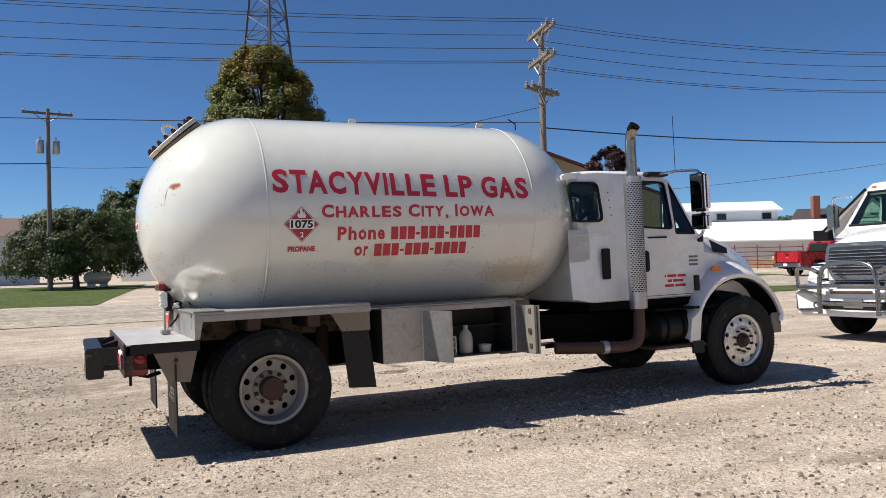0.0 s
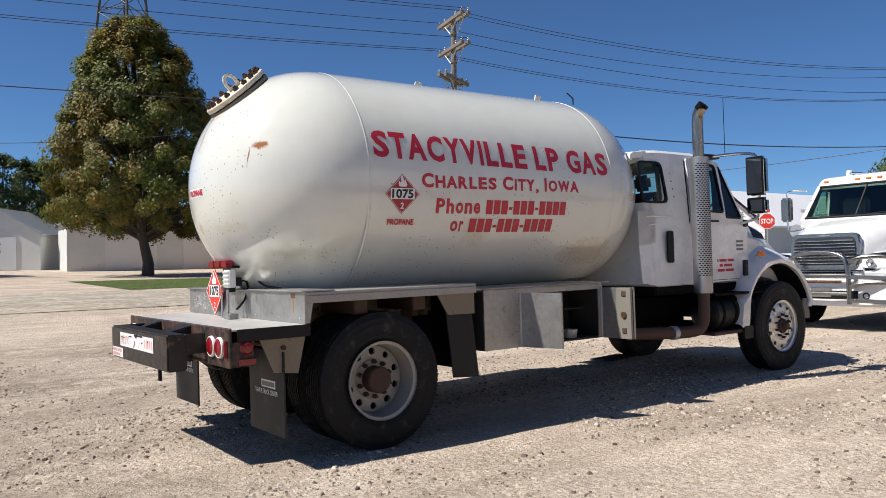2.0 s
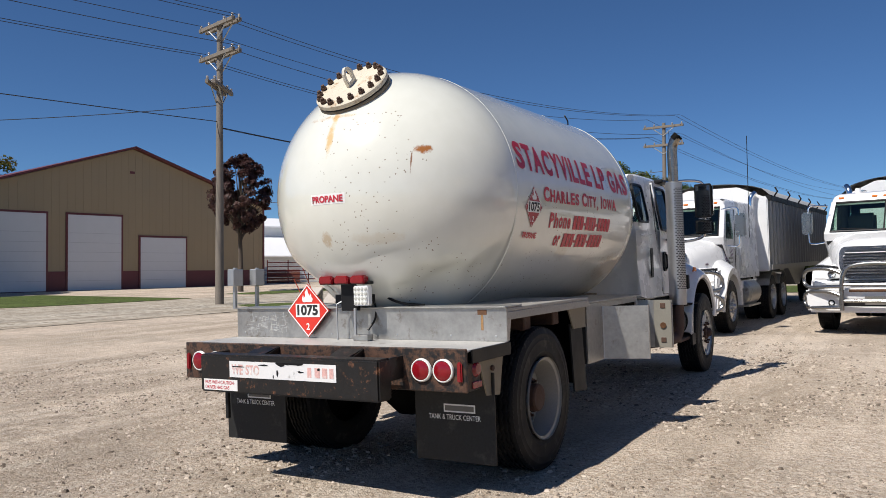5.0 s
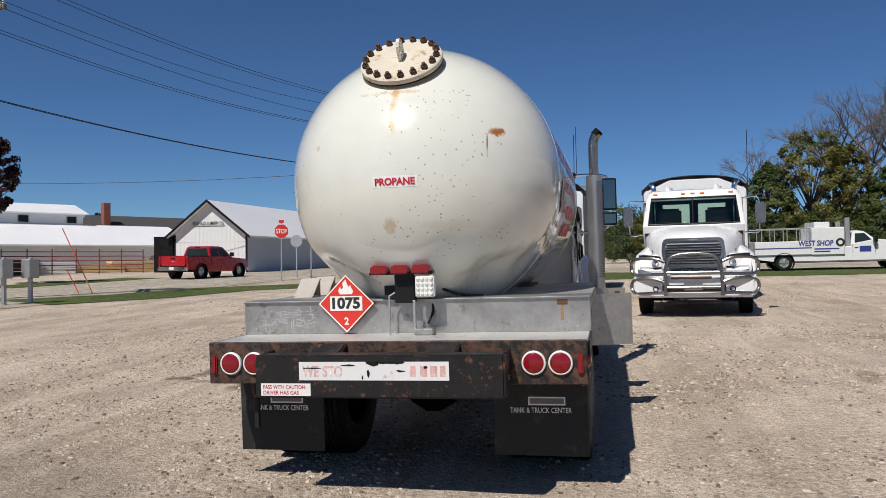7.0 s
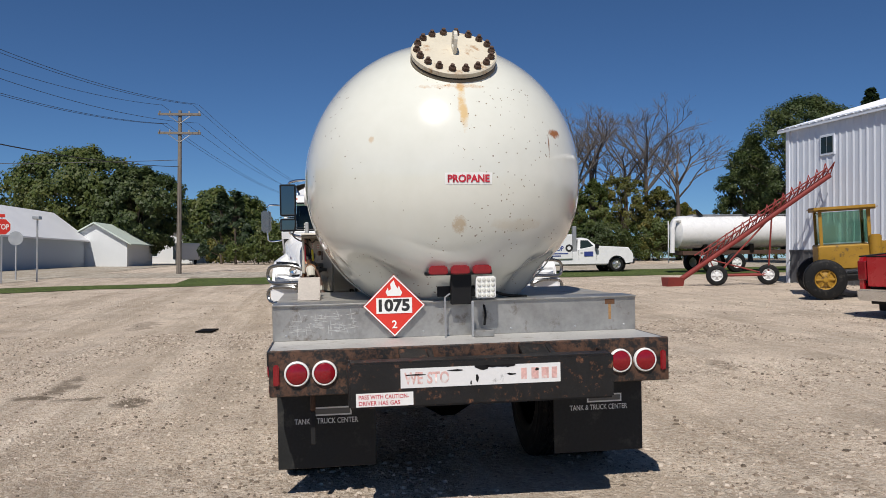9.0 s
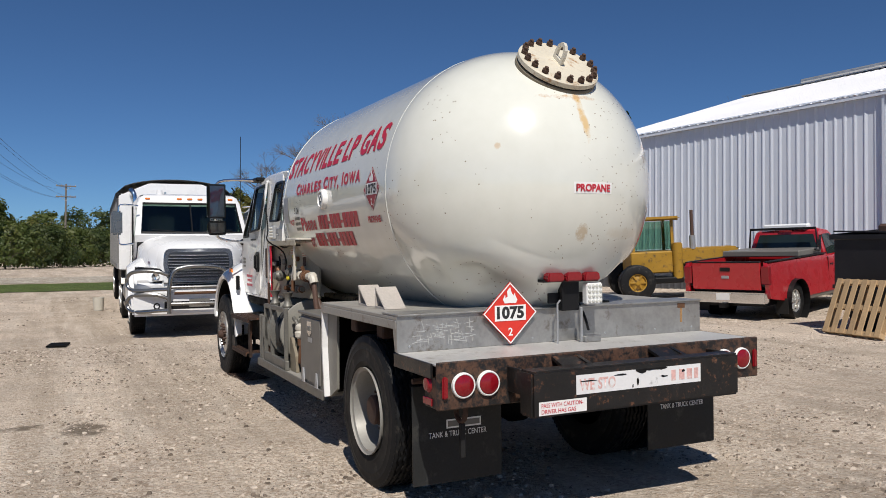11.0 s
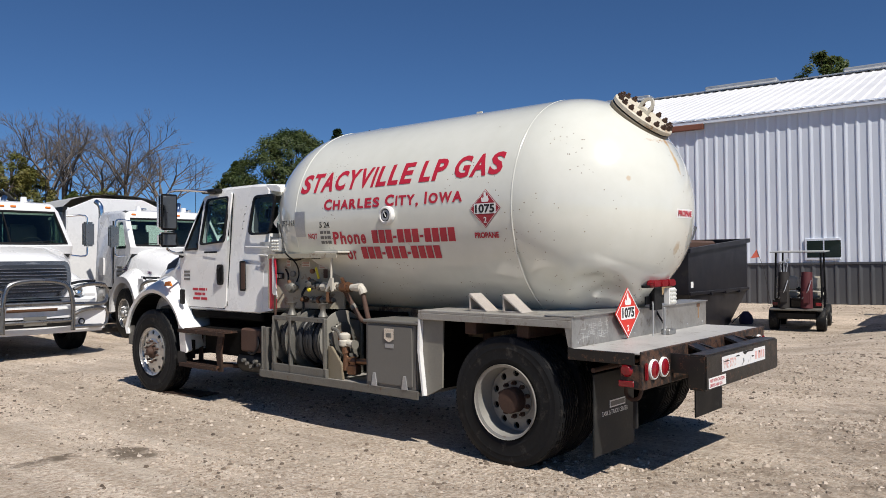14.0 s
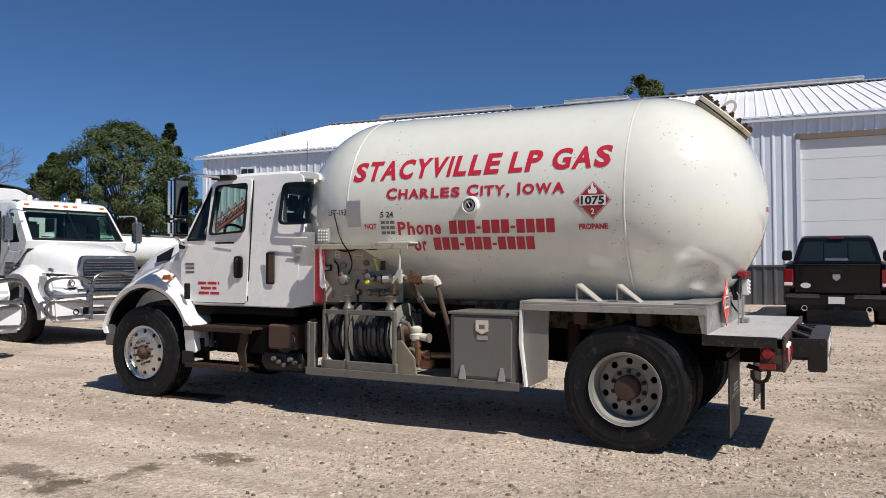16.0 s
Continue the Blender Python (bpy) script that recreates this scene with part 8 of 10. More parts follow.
        part("seat", B(-1.72, -1.58, s * 0.52 - 0.26, s * 0.52 + 0.26, 1.35, 2.28, 0.05, 2), M_cabin, cb, "dark seat")
    part("centre_bar", tube([on_screen(0, 0.05, 0.0), on_screen(0, 0.955, 0.0)], 0.014, 6), M_black, cb)
    part("dashboard", B(-1.15, -0.80, -0.95, 0.95, 1.55, 1.80, 0.05, 2), M_cabin, cb, "dark dashboard")
    part("steering_wheel", moved(lathe([(0.20, 0.0), (0.215, 0.012), (0.23, 0.0), (0.215, -0.012)], 24, "x"), Matrix.Translation((-1.24, 0.52, 1.86)) @ Matrix.Rotation(radians(35), 4, "Y")), M_black, cb, smooth=True)
    part("wheel_column", C((-1.22, 0.52, 1.84), (-1.0, 0.52, 1.68), 0.03, seg=8), M_black, cb)
    part("cab_floor", B(0.08 - back, -1.42, -0.99, 0.99, 1.125, 1.14), M_cabin, cb)
    for y in (-0.80, -0.20, 0.0, 0.20, 0.80):
        part("roof_marker", B(-1.20, -1.118, y - 0.05, y + 0.05, 2.565, 2.605, 0.012), M_amber, cb)
    for y in (-0.55, 0.5):
        part("beacon", lathe([(0, 0.10), (0.05, 0.10), (0.065, 0.0)], 12, "z", (-1.5, y, 2.69)), M_truckwhite, cb)
        part("air_horn", tube([(-1.35, y + 0.1, 2.72), (-1.75, y + 0.1, 2.73)], 0.025, 8), M_chrome, cb)
    for s in (1, -1):
        y0, y1 = (1.045, 1.068) if s > 0 else (-1.068, -1.045)
        dw = prism(rounded([(-0.89, 1.835), (-1.525, 1.835), (-1.525, 2.425), (-1.235, 2.425)], 0.05), y0 - s * 0.025 if s > 0 else y0 + 0.018, y1 - 0.018 if s > 0 else y1 + 0.025)
        for v in dw.verts:
            v.co.y -= s * 0.09 * max(0, (v.co.z - 1.9)) / 0.8
        part("door_window", dw, M_pane, cb).visible_shadow = False
        part("door_seam", B(-1.60, -1.585, y0 + s * 0.012, y1 + s * 0.0, 1.02, 2.45), M_black, cb)
        part("side_locker", prism(rounded([(-2.40, 1.25), (-2.15, 1.25), (-2.15, 1.65), (-2.40, 1.65)], 0.03), y0 + s * 0.012, y1), M_truckwhite, cb)
        for k in range(3):
            part("door_bar", B(-1.35, -1.05, y0 + s * 0.016, y1 + s * 0.001, 1.42 - 0.09 * k, 1.46 - 0.09 * k), M_greybox, cb)
        am = part("mirror_arm", tube([(-0.80, s * 1.0, 2.42), (-0.72, s * 1.30, 2.45), (-0.72, s * 1.36, 2.38), (-0.72, s * 1.36, 1.72), (-0.72, s * 1.30, 1.66), (-0.80, s * 1.02, 1.70)], 0.017, 8, smooth_n=1), M_chrome, cb, smooth=True)
        mr = part("mirror", B(-0.80, -0.68, s * 1.28 if s > 0 else -1.48, s * 1.48 if s > 0 else -1.28, 1.86, 2.32, 0.03, 2), M_bar, cb, "chrome side mirror", smooth=True)
        part("mirror_glass", B(-0.812, -0.802, s * 1.30 if s > 0 else -1.46, s * 1.46 if s > 0 else -1.30, 1.89, 2.29), M_mirror, mr)
        part("stack_pipe", tube([(0.77 - back, s * 0.92, 0.9), (0.77 - back, s * 0.92, 2.6), (0.77 - back, s * 0.92, 2.82), (0.73 - back, s * 0.95, 2.92), (0.65 - back, s * 1.0, 2.98)], 0.06, 12, smooth_n=1), M_chrome, t, smooth=True)
        ft = part("fuel_tank", lathe([(0, -2.6), (0.25, -2.58), (0.30, -2.52), (0.30, -1.55), (0.25, -1.49), (0, -1.47)], 24, "x", (0, s * 0.92, 0.70)), M_steel, t, smooth=True)
        part("step_plate", B(-2.5, -1.3, s * 0.95 if s > 0 else -1.2, s * 1.2 if s > 0 else -0.95, 0.42, 0.46), M_steel, t)
        part("side_skirt", prism([(-2.9, 0.98), (-0.72, 0.98), (-0.72, 0.80), (-1.3, 0.80), (-2.9, 0.95)], s * 1.02, s * 1.06), M_truckwhite, t)
        part("side_rail", B(-6.0, 0.8, s * 0.38 if s > 0 else -0.46, s * 0.46 if s > 0 else -0.38, 0.72, 0.98), M_frame, t)
        front_wheel(t, pose(0, s * 1.03, 0.51, 0, 0, 0 if s > 0 else 180), M_rim, M_galv, 0.52)
        for x in (-3.95, -5.25):
            rear_wheels(t, pose(x, s * 1.07, 0.51, 0, 0, 0 if s > 0 else 180), M_rim, M_galv)
            pf = part("rear_fender", loft([[(x + 0.60 * math.cos(a), s * 0.70, 0.51 + 0.60 * math.sin(a)), (x + 0.60 * math.cos(a), s * 1.22, 0.51 + 0.60 * math.sin(a)), (x + 0.615 * math.cos(a), s * 1.22, 0.51 + 0.615 * math.sin(a)), (x + 0.615 * math.cos(a), s * 0.70, 0.51 + 0.615 * math.sin(a))] for a in np.linspace(0.5, 2.6, 8)]), M_steel, t)
    part("axle", C((0, -1, 0.51), (0, 1, 0.51), 0.06), M_frame, t)
    part("underbody", B(-2.9, 0.9, -0.9, 0.9, 0.55, 1.02, 0.03), M_frame, t)
    for x in (-3.95, -5.25):
        part("axle", C((x, -1, 0.51), (x, 1, 0.51), 0.08), M_frame, t)
    part("whip_antenna", tube([(-1.6, 1.2, 1.9), (-1.6, 1.22, 4.1)], 0.008, 5), M_black, t)
    return t


def grain_trailer(label, at):
    """A ribbed hopper trailer with a rolled tarp; origin under its front, x forward."""
    t = thing("grain_trailer", label, "trailer", "parked grain trailers", at=at)
    L, W, Z0, Z1 = 9.6, 1.26, 1.28, 2.80
    for s in (1, -1):
        part("side_wall", B(-L, 0, s * (W - 0.04) if s > 0 else -W, s * W if s > 0 else -(W - 0.04), Z0, Z1), M_silver, t, "silver ribbed side wall")
        x = -0.15
        while x > -L:
            part("side_post", prism([(x, s * W), (x - 0.03, s * (W + 0.045)), (x - 0.10, s * (W + 0.045)), (x - 0.13, s * W)], Z0, Z1, "z"), M_silver, t)
            x -= 0.42
        part("top_rail", B(-L, 0, s * (W - 0.05) if s > 0 else -(W + 0.06), s * (W + 0.06) if s > 0 else -(W - 0.05), Z1, Z1 + 0.12), M_black, t)
        part("bottom_rail", B(-L, 0, s * (W - 0.05) if s > 0 else -(W + 0.05), s * (W + 0.05) if s > 0 else -(W - 0.05), Z0 - 0.12, Z0), M_silver, t)
        for x in (-8.2, -9.3):
            rear_wheels(t, pose(x, s * 1.07, 0.51, 0, 0, 0 if s > 0 else 180), M_rim, M_galv)
        part("landing_leg", B(-2.6, -2.45, s * 0.85 if s > 0 else -1.0, s * 1.0 if s > 0 else -0.85, 0.15, 1.2), M_frame, t)
    for x in (-0.04, -L):
        part("end_wall", B(x, x + 0.04, -W + 0.04, W - 0.04, Z0 - 0.1, Z1 + 0.1), M_truckwhite if x > -1 else M_silver, t)
    part("front_nose", prism([(-W, Z0 - 0.15), (W, Z0 - 0.15), (W, Z1 + 0.05), (0.6, Z1 + 0.35), (-0.6, Z1 + 0.35), (-W, Z1 + 0.05)], 0.0, 0.10, "x", bevel=0.02), M_truckwhite, t)
    part("tarp", loft([[(x, y * (W + 0.05), Z1 + 0.12 + (0.34 + 0.03 * math.sin(x * 5)) * math.sqrt(max(0, 1 - y * y))) for y in np.linspace(-1, 1, 15)] for x in np.linspace(0, -L, 24)], caps=False, closed=False), M_tarp, t, "grey arched roll tarp", smooth=True)
    part("hopper", prism([(-1.2, Z0 - 0.1), (-4.6, Z0 - 0.1), (-3.3, 0.6), (-2.6, 0.6)], -0.8, 0.8), M_silver, t)
    part("hopper", prism([(-4.9, Z0 - 0.1), (-8.2, Z0 - 0.1), (-6.9, 0.6), (-6.2, 0.6)], -0.8, 0.8), M_silver, t)
    part("frame_beam", B(-L, 0, -0.5, 0.5, Z0 - 0.3, Z0 - 0.1), M_frame, t)
    for k in range(6):
        part("tarp_hook", tube([(-0.3 - k * 1.7, 1.34, Z1 + 0.1), (-0.3 - k * 1.7, 1.42, Z1 + 0.22), (-0.35 - k * 1.7, 1.36, Z1 + 0.32)], 0.02, 6), M_black, t)
    return t


def on_lot(x, y, yaw):
    e = 0.5
    gx, gy = (ground_z(x + e, y) - ground_z(x - e, y)) / (2 * e), (ground_z(x, y + e) - ground_z(x, y - e)) / (2 * e)
    up = Vector((-gx, -gy, 1)).normalized()
    f = Vector((math.cos(radians(yaw)), math.sin(radians(yaw)), 0))
    f = (f - up * f.dot(up)).normalized()
    return Matrix.Translation((x, y, ground_z(x, y) + 0.012)) @ Matrix((f, up.cross(f), up)).transposed().to_4x4()


highway_tractor("white highway tractor with purple stripes and a tubular bull bar", on_lot(12.79, 8.64, 177), 3.95)
highway_tractor("white highway tractor with a bull bar, parked on gravel", on_lot(13.70, 4.80, 173), 2.75)
grain_trailer("silver ribbed grain trailer with a grey tarp", on_lot(16.25, 8.46, 177))
grain_trailer("silver ribbed grain trailer behind a white tractor", on_lot(17.07, 4.39, 173))


def pickup(label, at, paint, category="pickup", crew=True, bed=True, rim=None, length=5.7, hood_z=1.12, rear=None):
    """A full-size pickup: origin on the ground at its middle, x forward."""
    rim = rim or M_rim
    t = thing("pickup_truck", label, category, at=at)
    fx, rx = length * 0.5 - 0.95, -length * 0.5 + 1.2
    x0, x1 = -length / 2, length / 2
    if rear is not None:
        rx, x0 = rear, rear - 1.2
    cr, cf = (-0.85, 1.05) if crew else (0.0, 1.05)

    def arch_line(cx, n=9):
        return [(cx + 0.47 * math.cos(a), 0.40 + 0.47 * math.sin(a)) for a in np.linspace(math.pi - 0.1, 0.1, n)]
    # body side outline with wheel arches
    low = [(x0 + 0.05, 0.55)] + arch_line(rx) + arch_line(fx) + [(x1 - 0.05, 0.50)]
    bedtop = 1.28 if bed else 1.10
    top = [(x1, 0.75), (x1 - 0.03, 0.98), (x1 - 0.25, hood_z), (cf + 0.25, hood_z + 0.09), (cf + 0.05, hood_z + 0.12), (cr, 1.22), (cr - 0.02, bedtop), (x0 + 0.02, bedtop), (x0, bedtop - 0.06), (x0 + 0.02, 0.62)]
    outline = low + top
    for s in (1, -1):
        secs_ = []
        for y, sh in ((0.90, 0.0), (0.98, 0.01), (1.0, 0.03)):
            secs_.append([(x, s * (y - 0.03 * max(0, (z - 0.95)) / 0.3), z - (sh if z > 1.0 else 0)) for x, z in outline])
        part("body_side", loft(secs_), paint, t, smooth=True, angle=40)
        y0, y1 = (0.99, 1.012) if s > 0 else (-1.012, -0.99)
        for x in ((cf - 0.02, (cf + cr) / 2 + 0.05, cr + 0.08) if crew else (cf - 0.02, cr + 0.05)):
            part("door_seam", B(x, x + 0.012, y0 - s * 0.012, y1 - s * 0.010, 0.58, 1.2), M_black, t)
        for x in ((cf - 0.9, cr + 0.16) if crew else (cr + 0.14,)):
            part("door_handle", B(x, x + 0.16, y0, y1 + s * 0.004, 1.02, 1.05, 0.006), M_black, t)
        part("side_mirror", B(cf - 0.12, cf + 0.04, s * 1.02 if s > 0 else -1.26, s * 1.26 if s > 0 else -1.02, 1.25, 1.50, 0.03, 2), M_black, t, smooth=True)
        part("head_lamp", B(x1 - 0.20, x1 - 0.01, s * 0.62 if s > 0 else -0.96, s * 0.96 if s > 0 else -0.62, 0.78, 0.98, 0.02), M_clearglass, t)
        part("tail_lamp", B(x0 - 0.012, x0 + 0.09, s * 0.82 if s > 0 else -1.004, s * 1.004 if s > 0 else -0.82, 0.84, 1.20, 0.012), M_red, t, "red tail lamp")
        for x in (rx, fx):
            simple_wheel(t, pose(x, s * 0.87, 0.40, 0, 0, 0 if s > 0 else 180), 0.40, 0.27, 0.235, rim)
            part("wheel_well", lathe([(0.462, -0.25), (0.462, 0.06)], 24, "y", (x, s * 0.86, 0.40)), M_black, t)
        part("rocker", B(rx + 0.5, fx - 0.5, s * 0.86 if s > 0 else -0.98, s * 0.98 if s > 0 else -0.86, 0.36, 0.50, 0.03), paint if crew else M_greybox, t)
    part("underbody", B(x0 + 0.1, x1 - 0.1, -0.82, 0.82, 0.38, 0.72), M_black, t)
    part("hood", loft([[(cf + 0.05, y, hood_z + 0.12 - 0.02 * y * y), (x1 - 0.25, y * 0.98, hood_z + 0.01 - 0.02 * y * y), (x1 - 0.03, y * 0.95, 0.95)] for y in np.linspace(-0.91, 0.91, 7)], caps=False, closed=False), paint, t, smooth=True, angle=45)
    part("grille", B(x1 - 0.04, x1 + 0.01, -0.62, 0.62, 0.74, 0.98, 0.02), M_chrome, t)
    part("front_bumper", B(x1 - 0.12, x1 + 0.10, -0.97, 0.97, 0.42, 0.66, 0.04, 2), M_chrome, t, smooth=True)
    # cab
    rf = 1.86 if crew else 1.84
    co = [(cf + 0.28, 1.20), (cf - 0.42, rf - 0.04), (cf - 0.70, rf), (cr + 0.25, rf), (cr + 0.10, rf - 0.06), (cr, 1.22)]
    secs_ = []
    for k in (-1.0, -0.9, 0.0, 0.9, 1.0):
        secs_.append([(x, k * (0.94 - 0.20 * (z - 1.2) / 0.66), z - (0.03 if abs(k) == 1 and z > 1.5 else 0)) for x, z in co])
    cabp = part("cab", loft(secs_), paint, t, smooth=True, angle=35)

    def glass_side(poly, s, nm):
        own = bmesh.new()
        own.faces.new([own.verts.new((x, s * (0.94 - 0.20 * (z - 1.2) / 0.66 + 0.008), z)) for x, z in poly])
        part(nm, own, M_glass, cabp)
    for s in (1, -1):
        mid = (cf + cr) / 2 - 0.05
        if crew:
            glass_side([(mid + 0.05, 1.26), (cf - 0.02, 1.26), (cf - 0.42, rf - 0.14), (mid + 0.05, rf - 0.12)], s, "front_window")
            glass_side([(cr + 0.14, 1.26), (mid - 0.05, 1.26), (mid - 0.05, rf - 0.12), (cr + 0.26, rf - 0.14)], s, "rear_window")
        else:
            glass_side([(cr + 0.16, 1.26), (cf - 0.02, 1.26), (cf - 0.42, rf - 0.14), (cr + 0.22, rf - 0.14)], s, "side_window")
    own = bmesh.new()
    own.faces.new([own.verts.new(p) for p in ((cr - 0.008 + 0.02, -0.80, 1.30), (cr + 0.012, 0.80, 1.30), (cr + 0.085, 0.66, rf - 0.13), (cr + 0.085, -0.66, rf - 0.13))])
    part("back_window", own, M_glass, cabp)
    own = bmesh.new()
    own.faces.new([own.verts.new(p) for p in ((cf + 0.25, -0.85, 1.25), (cf + 0.25, 0.85, 1.25), (cf - 0.38, 0.70, rf - 0.08), (cf - 0.38, -0.70, rf - 0.08))])
    part("windscreen", own, M_glass, cabp)
    part("brake_lamp", B(cr + 0.06, cr + 0.10, -0.16, 0.16, rf - 0.07, rf - 0.03), M_red, cabp)
    if bed:
        part("bed_floor", B(x0 + 0.06, cr - 0.03, -0.9, 0.9, 0.78, 0.82), M_black, t)
        part("bed_head", B(cr - 0.06, cr - 0.02, -0.9, 0.9, 0.78, 1.26), paint, t)
        tg = part("tailgate", B(x0, x0 + 0.06, -0.80, 0.80, 0.72, bedtop, 0.012), paint, t, "closed tailgate")
        part("tailgate_cap", B(x0 - 0.004, x0 + 0.07, -0.80, 0.80, bedtop - 0.005, bedtop + 0.02, 0.006), M_black, tg)
        part("tailgate_handle", B(x0 - 0.012, x0, -0.12, 0.12, 1.10, 1.18, 0.008), M_black, tg)
        if paint is not M_blackcar:
            part("tailgate_badge", B(x0 - 0.012, x0, -0.09, 0.09, 0.95, 1.01, 0.01), M_galv, tg)
        for s in (1, -1):
            part("bed_rail", B(x0 + 0.02, cr - 0.02, s * 0.88 if s > 0 else -0.985, s * 0.985 if s > 0 else -0.88, bedtop - 0.005, bedtop + 0.02, 0.006), M_black, t)
    rb = part("rear_bumper", B(x0 - 0.14, x0 + 0.05, -0.96, 0.96, 0.46, 0.68, 0.03, 2), M_black if paint is M_blackcar else M_chrome, t, smooth=True)
    part("plate_bar", B(x0 - 0.150, x0 - 0.138, -0.15, 0.15, 0.52, 0.66), M_signwhite, rb)
    part("hitch", B(x0 - 0.2, x0, -0.06, 0.06, 0.36, 0.46), M_black, t)
    return t


# red work pickup with a tool box and roof beacons in front of the shed, nose to the shed
p = pickup("red regular-cab work pickup with a grey bed tool box", on_lot(10.06, -4.96, -75) @ Matrix.Diagonal((1, 1, 1.06, 1)), M_redcar, crew=False, length=5.8)
part("bed_tool_box", B(-1.3, -0.15, -0.93, 0.93, 1.29, 1.42, 0.02), M_greybox, p, "grey bed tool box")
part("headache_rack", tube([(-0.12, -0.85, 1.3), (-0.1, -0.8, 1.85), (-0.1, 0.8, 1.85), (-0.12, 0.85, 1.3)], 0.03, 8), M_black, p)
part("light_bar", B(0.05, 0.25, -0.55, 0.55, 1.84, 1.95, 0.03), M_clearglass, p)
part("hose_bundle", tube([(-0.4, -0.95, 1.45), (-0.3, -1.0, 1.7), (-0.15, -0.9, 1.65), (-0.3, -0.98, 1.35), (-0.6, -0.98, 1.40)], 0.025, 6, smooth_n=2), M_black, p)
for y in (-0.93, 0.93):
    part("mud_guard", B(-2.25, -2.23, y - 0.14, y + 0.14, 0.18, 0.50), M_rubber, p)
# black crew-cab pickup, nose to the shed
bk = pickup("black crew-cab pickup parked facing the shed", on_lot(0.12, -5.75, -90) @ Matrix.Diagonal((1, 1.01, 1.05, 1)), M_blackcar, length=5.8)
badge = prism([(-0.075, 1.10), (0.075, 1.10), (0.07, 1.02), (0.0, 0.965), (-0.07, 1.02)], -2.912, -2.898, "x", bevel=0.006)
part("gate_shield", badge, M_galv, bk, "plain chrome shield badge")
part("gate_sticker", moved(lathe([(0, 0), (0.5, 0.0005), (0.5, 0)], 20, "x"), Matrix.Translation((-2.9035, 0.58, 0.87)) @ Matrix.Diagonal((1, 0.20, 0.11, 1))), M_signwhite, bk, "pale oval sticker")
for s in (1, -1):
    part("exhaust_tip", lathe([(0.045, -3.06), (0.058, -3.06), (0.058, -2.8), (0.045, -2.8)], 16, "x", (0, s * 0.60, 0.42)), M_chrome, bk, smooth=True)
    part("reverse_lens", B(-2.918, -2.85, s * 0.83 if s > 0 else -1.0, s * 1.0 if s > 0 else -0.83, 0.86, 0.93, 0.01), M_clearglass, bk)
    part("slider_frame", tube([(-0.838, s * 0.25, 1.30), (-0.765, s * 0.25, 1.73)], 0.012, 6), M_black, bk)
    part("bumper_end", B(-3.05, -2.86, s * 0.30 if s > 0 else -0.97, s * 0.97 if s > 0 else -0.30, 0.60, 0.70, 0.03, 2), M_bumpergrey, bk, smooth=True)
# pale strip painted in as a highlight low on the rear window
part("slider_pane", B(-0.842, -0.80, -0.24, 0.24, 1.31, 1.36), M_galv, bk)
# red crew-cab pickup on the road
pickup("red crew-cab pickup with a silver lower stripe on the road", Matrix.Translation((36.0, 28.3, ground_z(36.0, 28.3) + 0.02)) @ Matrix.Rotation(radians(-8), 4, "Z") @ Matrix.Scale(0.93, 4), M_redcar, length=5.9)

# white service truck with a crane mast on the cross street verge
sv = pickup("white tyre service truck with a blue-lettered utility body", on_lot(37.0, -4.72, -90), M_truckwhite, "service truck", crew=False, bed=False, length=6.2, hood_z=1.30, rear=-3.0)
part("utility_body", B(-4.3, -1.75, -1.08, 1.08, 0.75, 1.40, 0.02), M_truckwhite, sv, "white utility body")
part("upper_locker", B(-1.75, -0.3, -1.08, 1.08, 0.72, 2.02, 0.03), M_truckwhite, sv)
part("locker_top", B(-1.6, -0.9, -0.9, 0.9, 2.02, 2.28, 0.03), M_truckwhite, sv)
for y in (-1.0, 1.0):
    part("rack_rail", tube([(-4.2, y, 1.40), (-4.2, y, 2.0), (-1.8, y, 2.0), (-1.8, y, 1.40)], 0.03, 6), M_galv, sv)
    for xr in (-3.6, -3.0, -2.4):
        part("rack_post", C((xr, y, 1.40), (xr, y, 2.0), 0.02, seg=6), M_galv, sv)
part("crane_mast", B(-0.22, -0.02, -0.9, -0.7, 0.9, 2.45, 0.02), M_galv, sv)
part("crane_mast", B(-0.22, -0.02, 0.6, 0.8, 0.9, 2.3, 0.02), M_galv, sv)
M_blue = mat("blue_lettering", (0.03, 0.05, 0.22), 0.4)
part("blue_stripe", B(-4.3, -1.75, -1.088, -1.08, 1.05, 1.10), M_blue, sv)
part("shop_lettering", moved(text_mesh("WEST SHOP", 1.55, 0.27, 0.1, 0.03), Matrix(((1, 0, 0, -2.35), (0, 0, -1, -1.09), (0, 1, 0, 1.15), (0, 0, 0, 1)))), M_blue, sv)
part("tyre_mark", lathe([(0.10, -1.086), (0.2, -1.088), (0.2, -1.08)], 20, "y", (-0.50, 0, 1.30)), M_inkblack, sv)
for k, w in enumerate((1.1, 0.7)):
    part("service_bar", B(-1.65, -1.65 + w, -1.087, -1.08, 0.98 - k * 0.12, 1.04 - k * 0.12), M_blue, sv)
part("door_mark", B(0.35, 0.85, -1.02, -1.012, 0.85, 1.1), M_blue, sv)


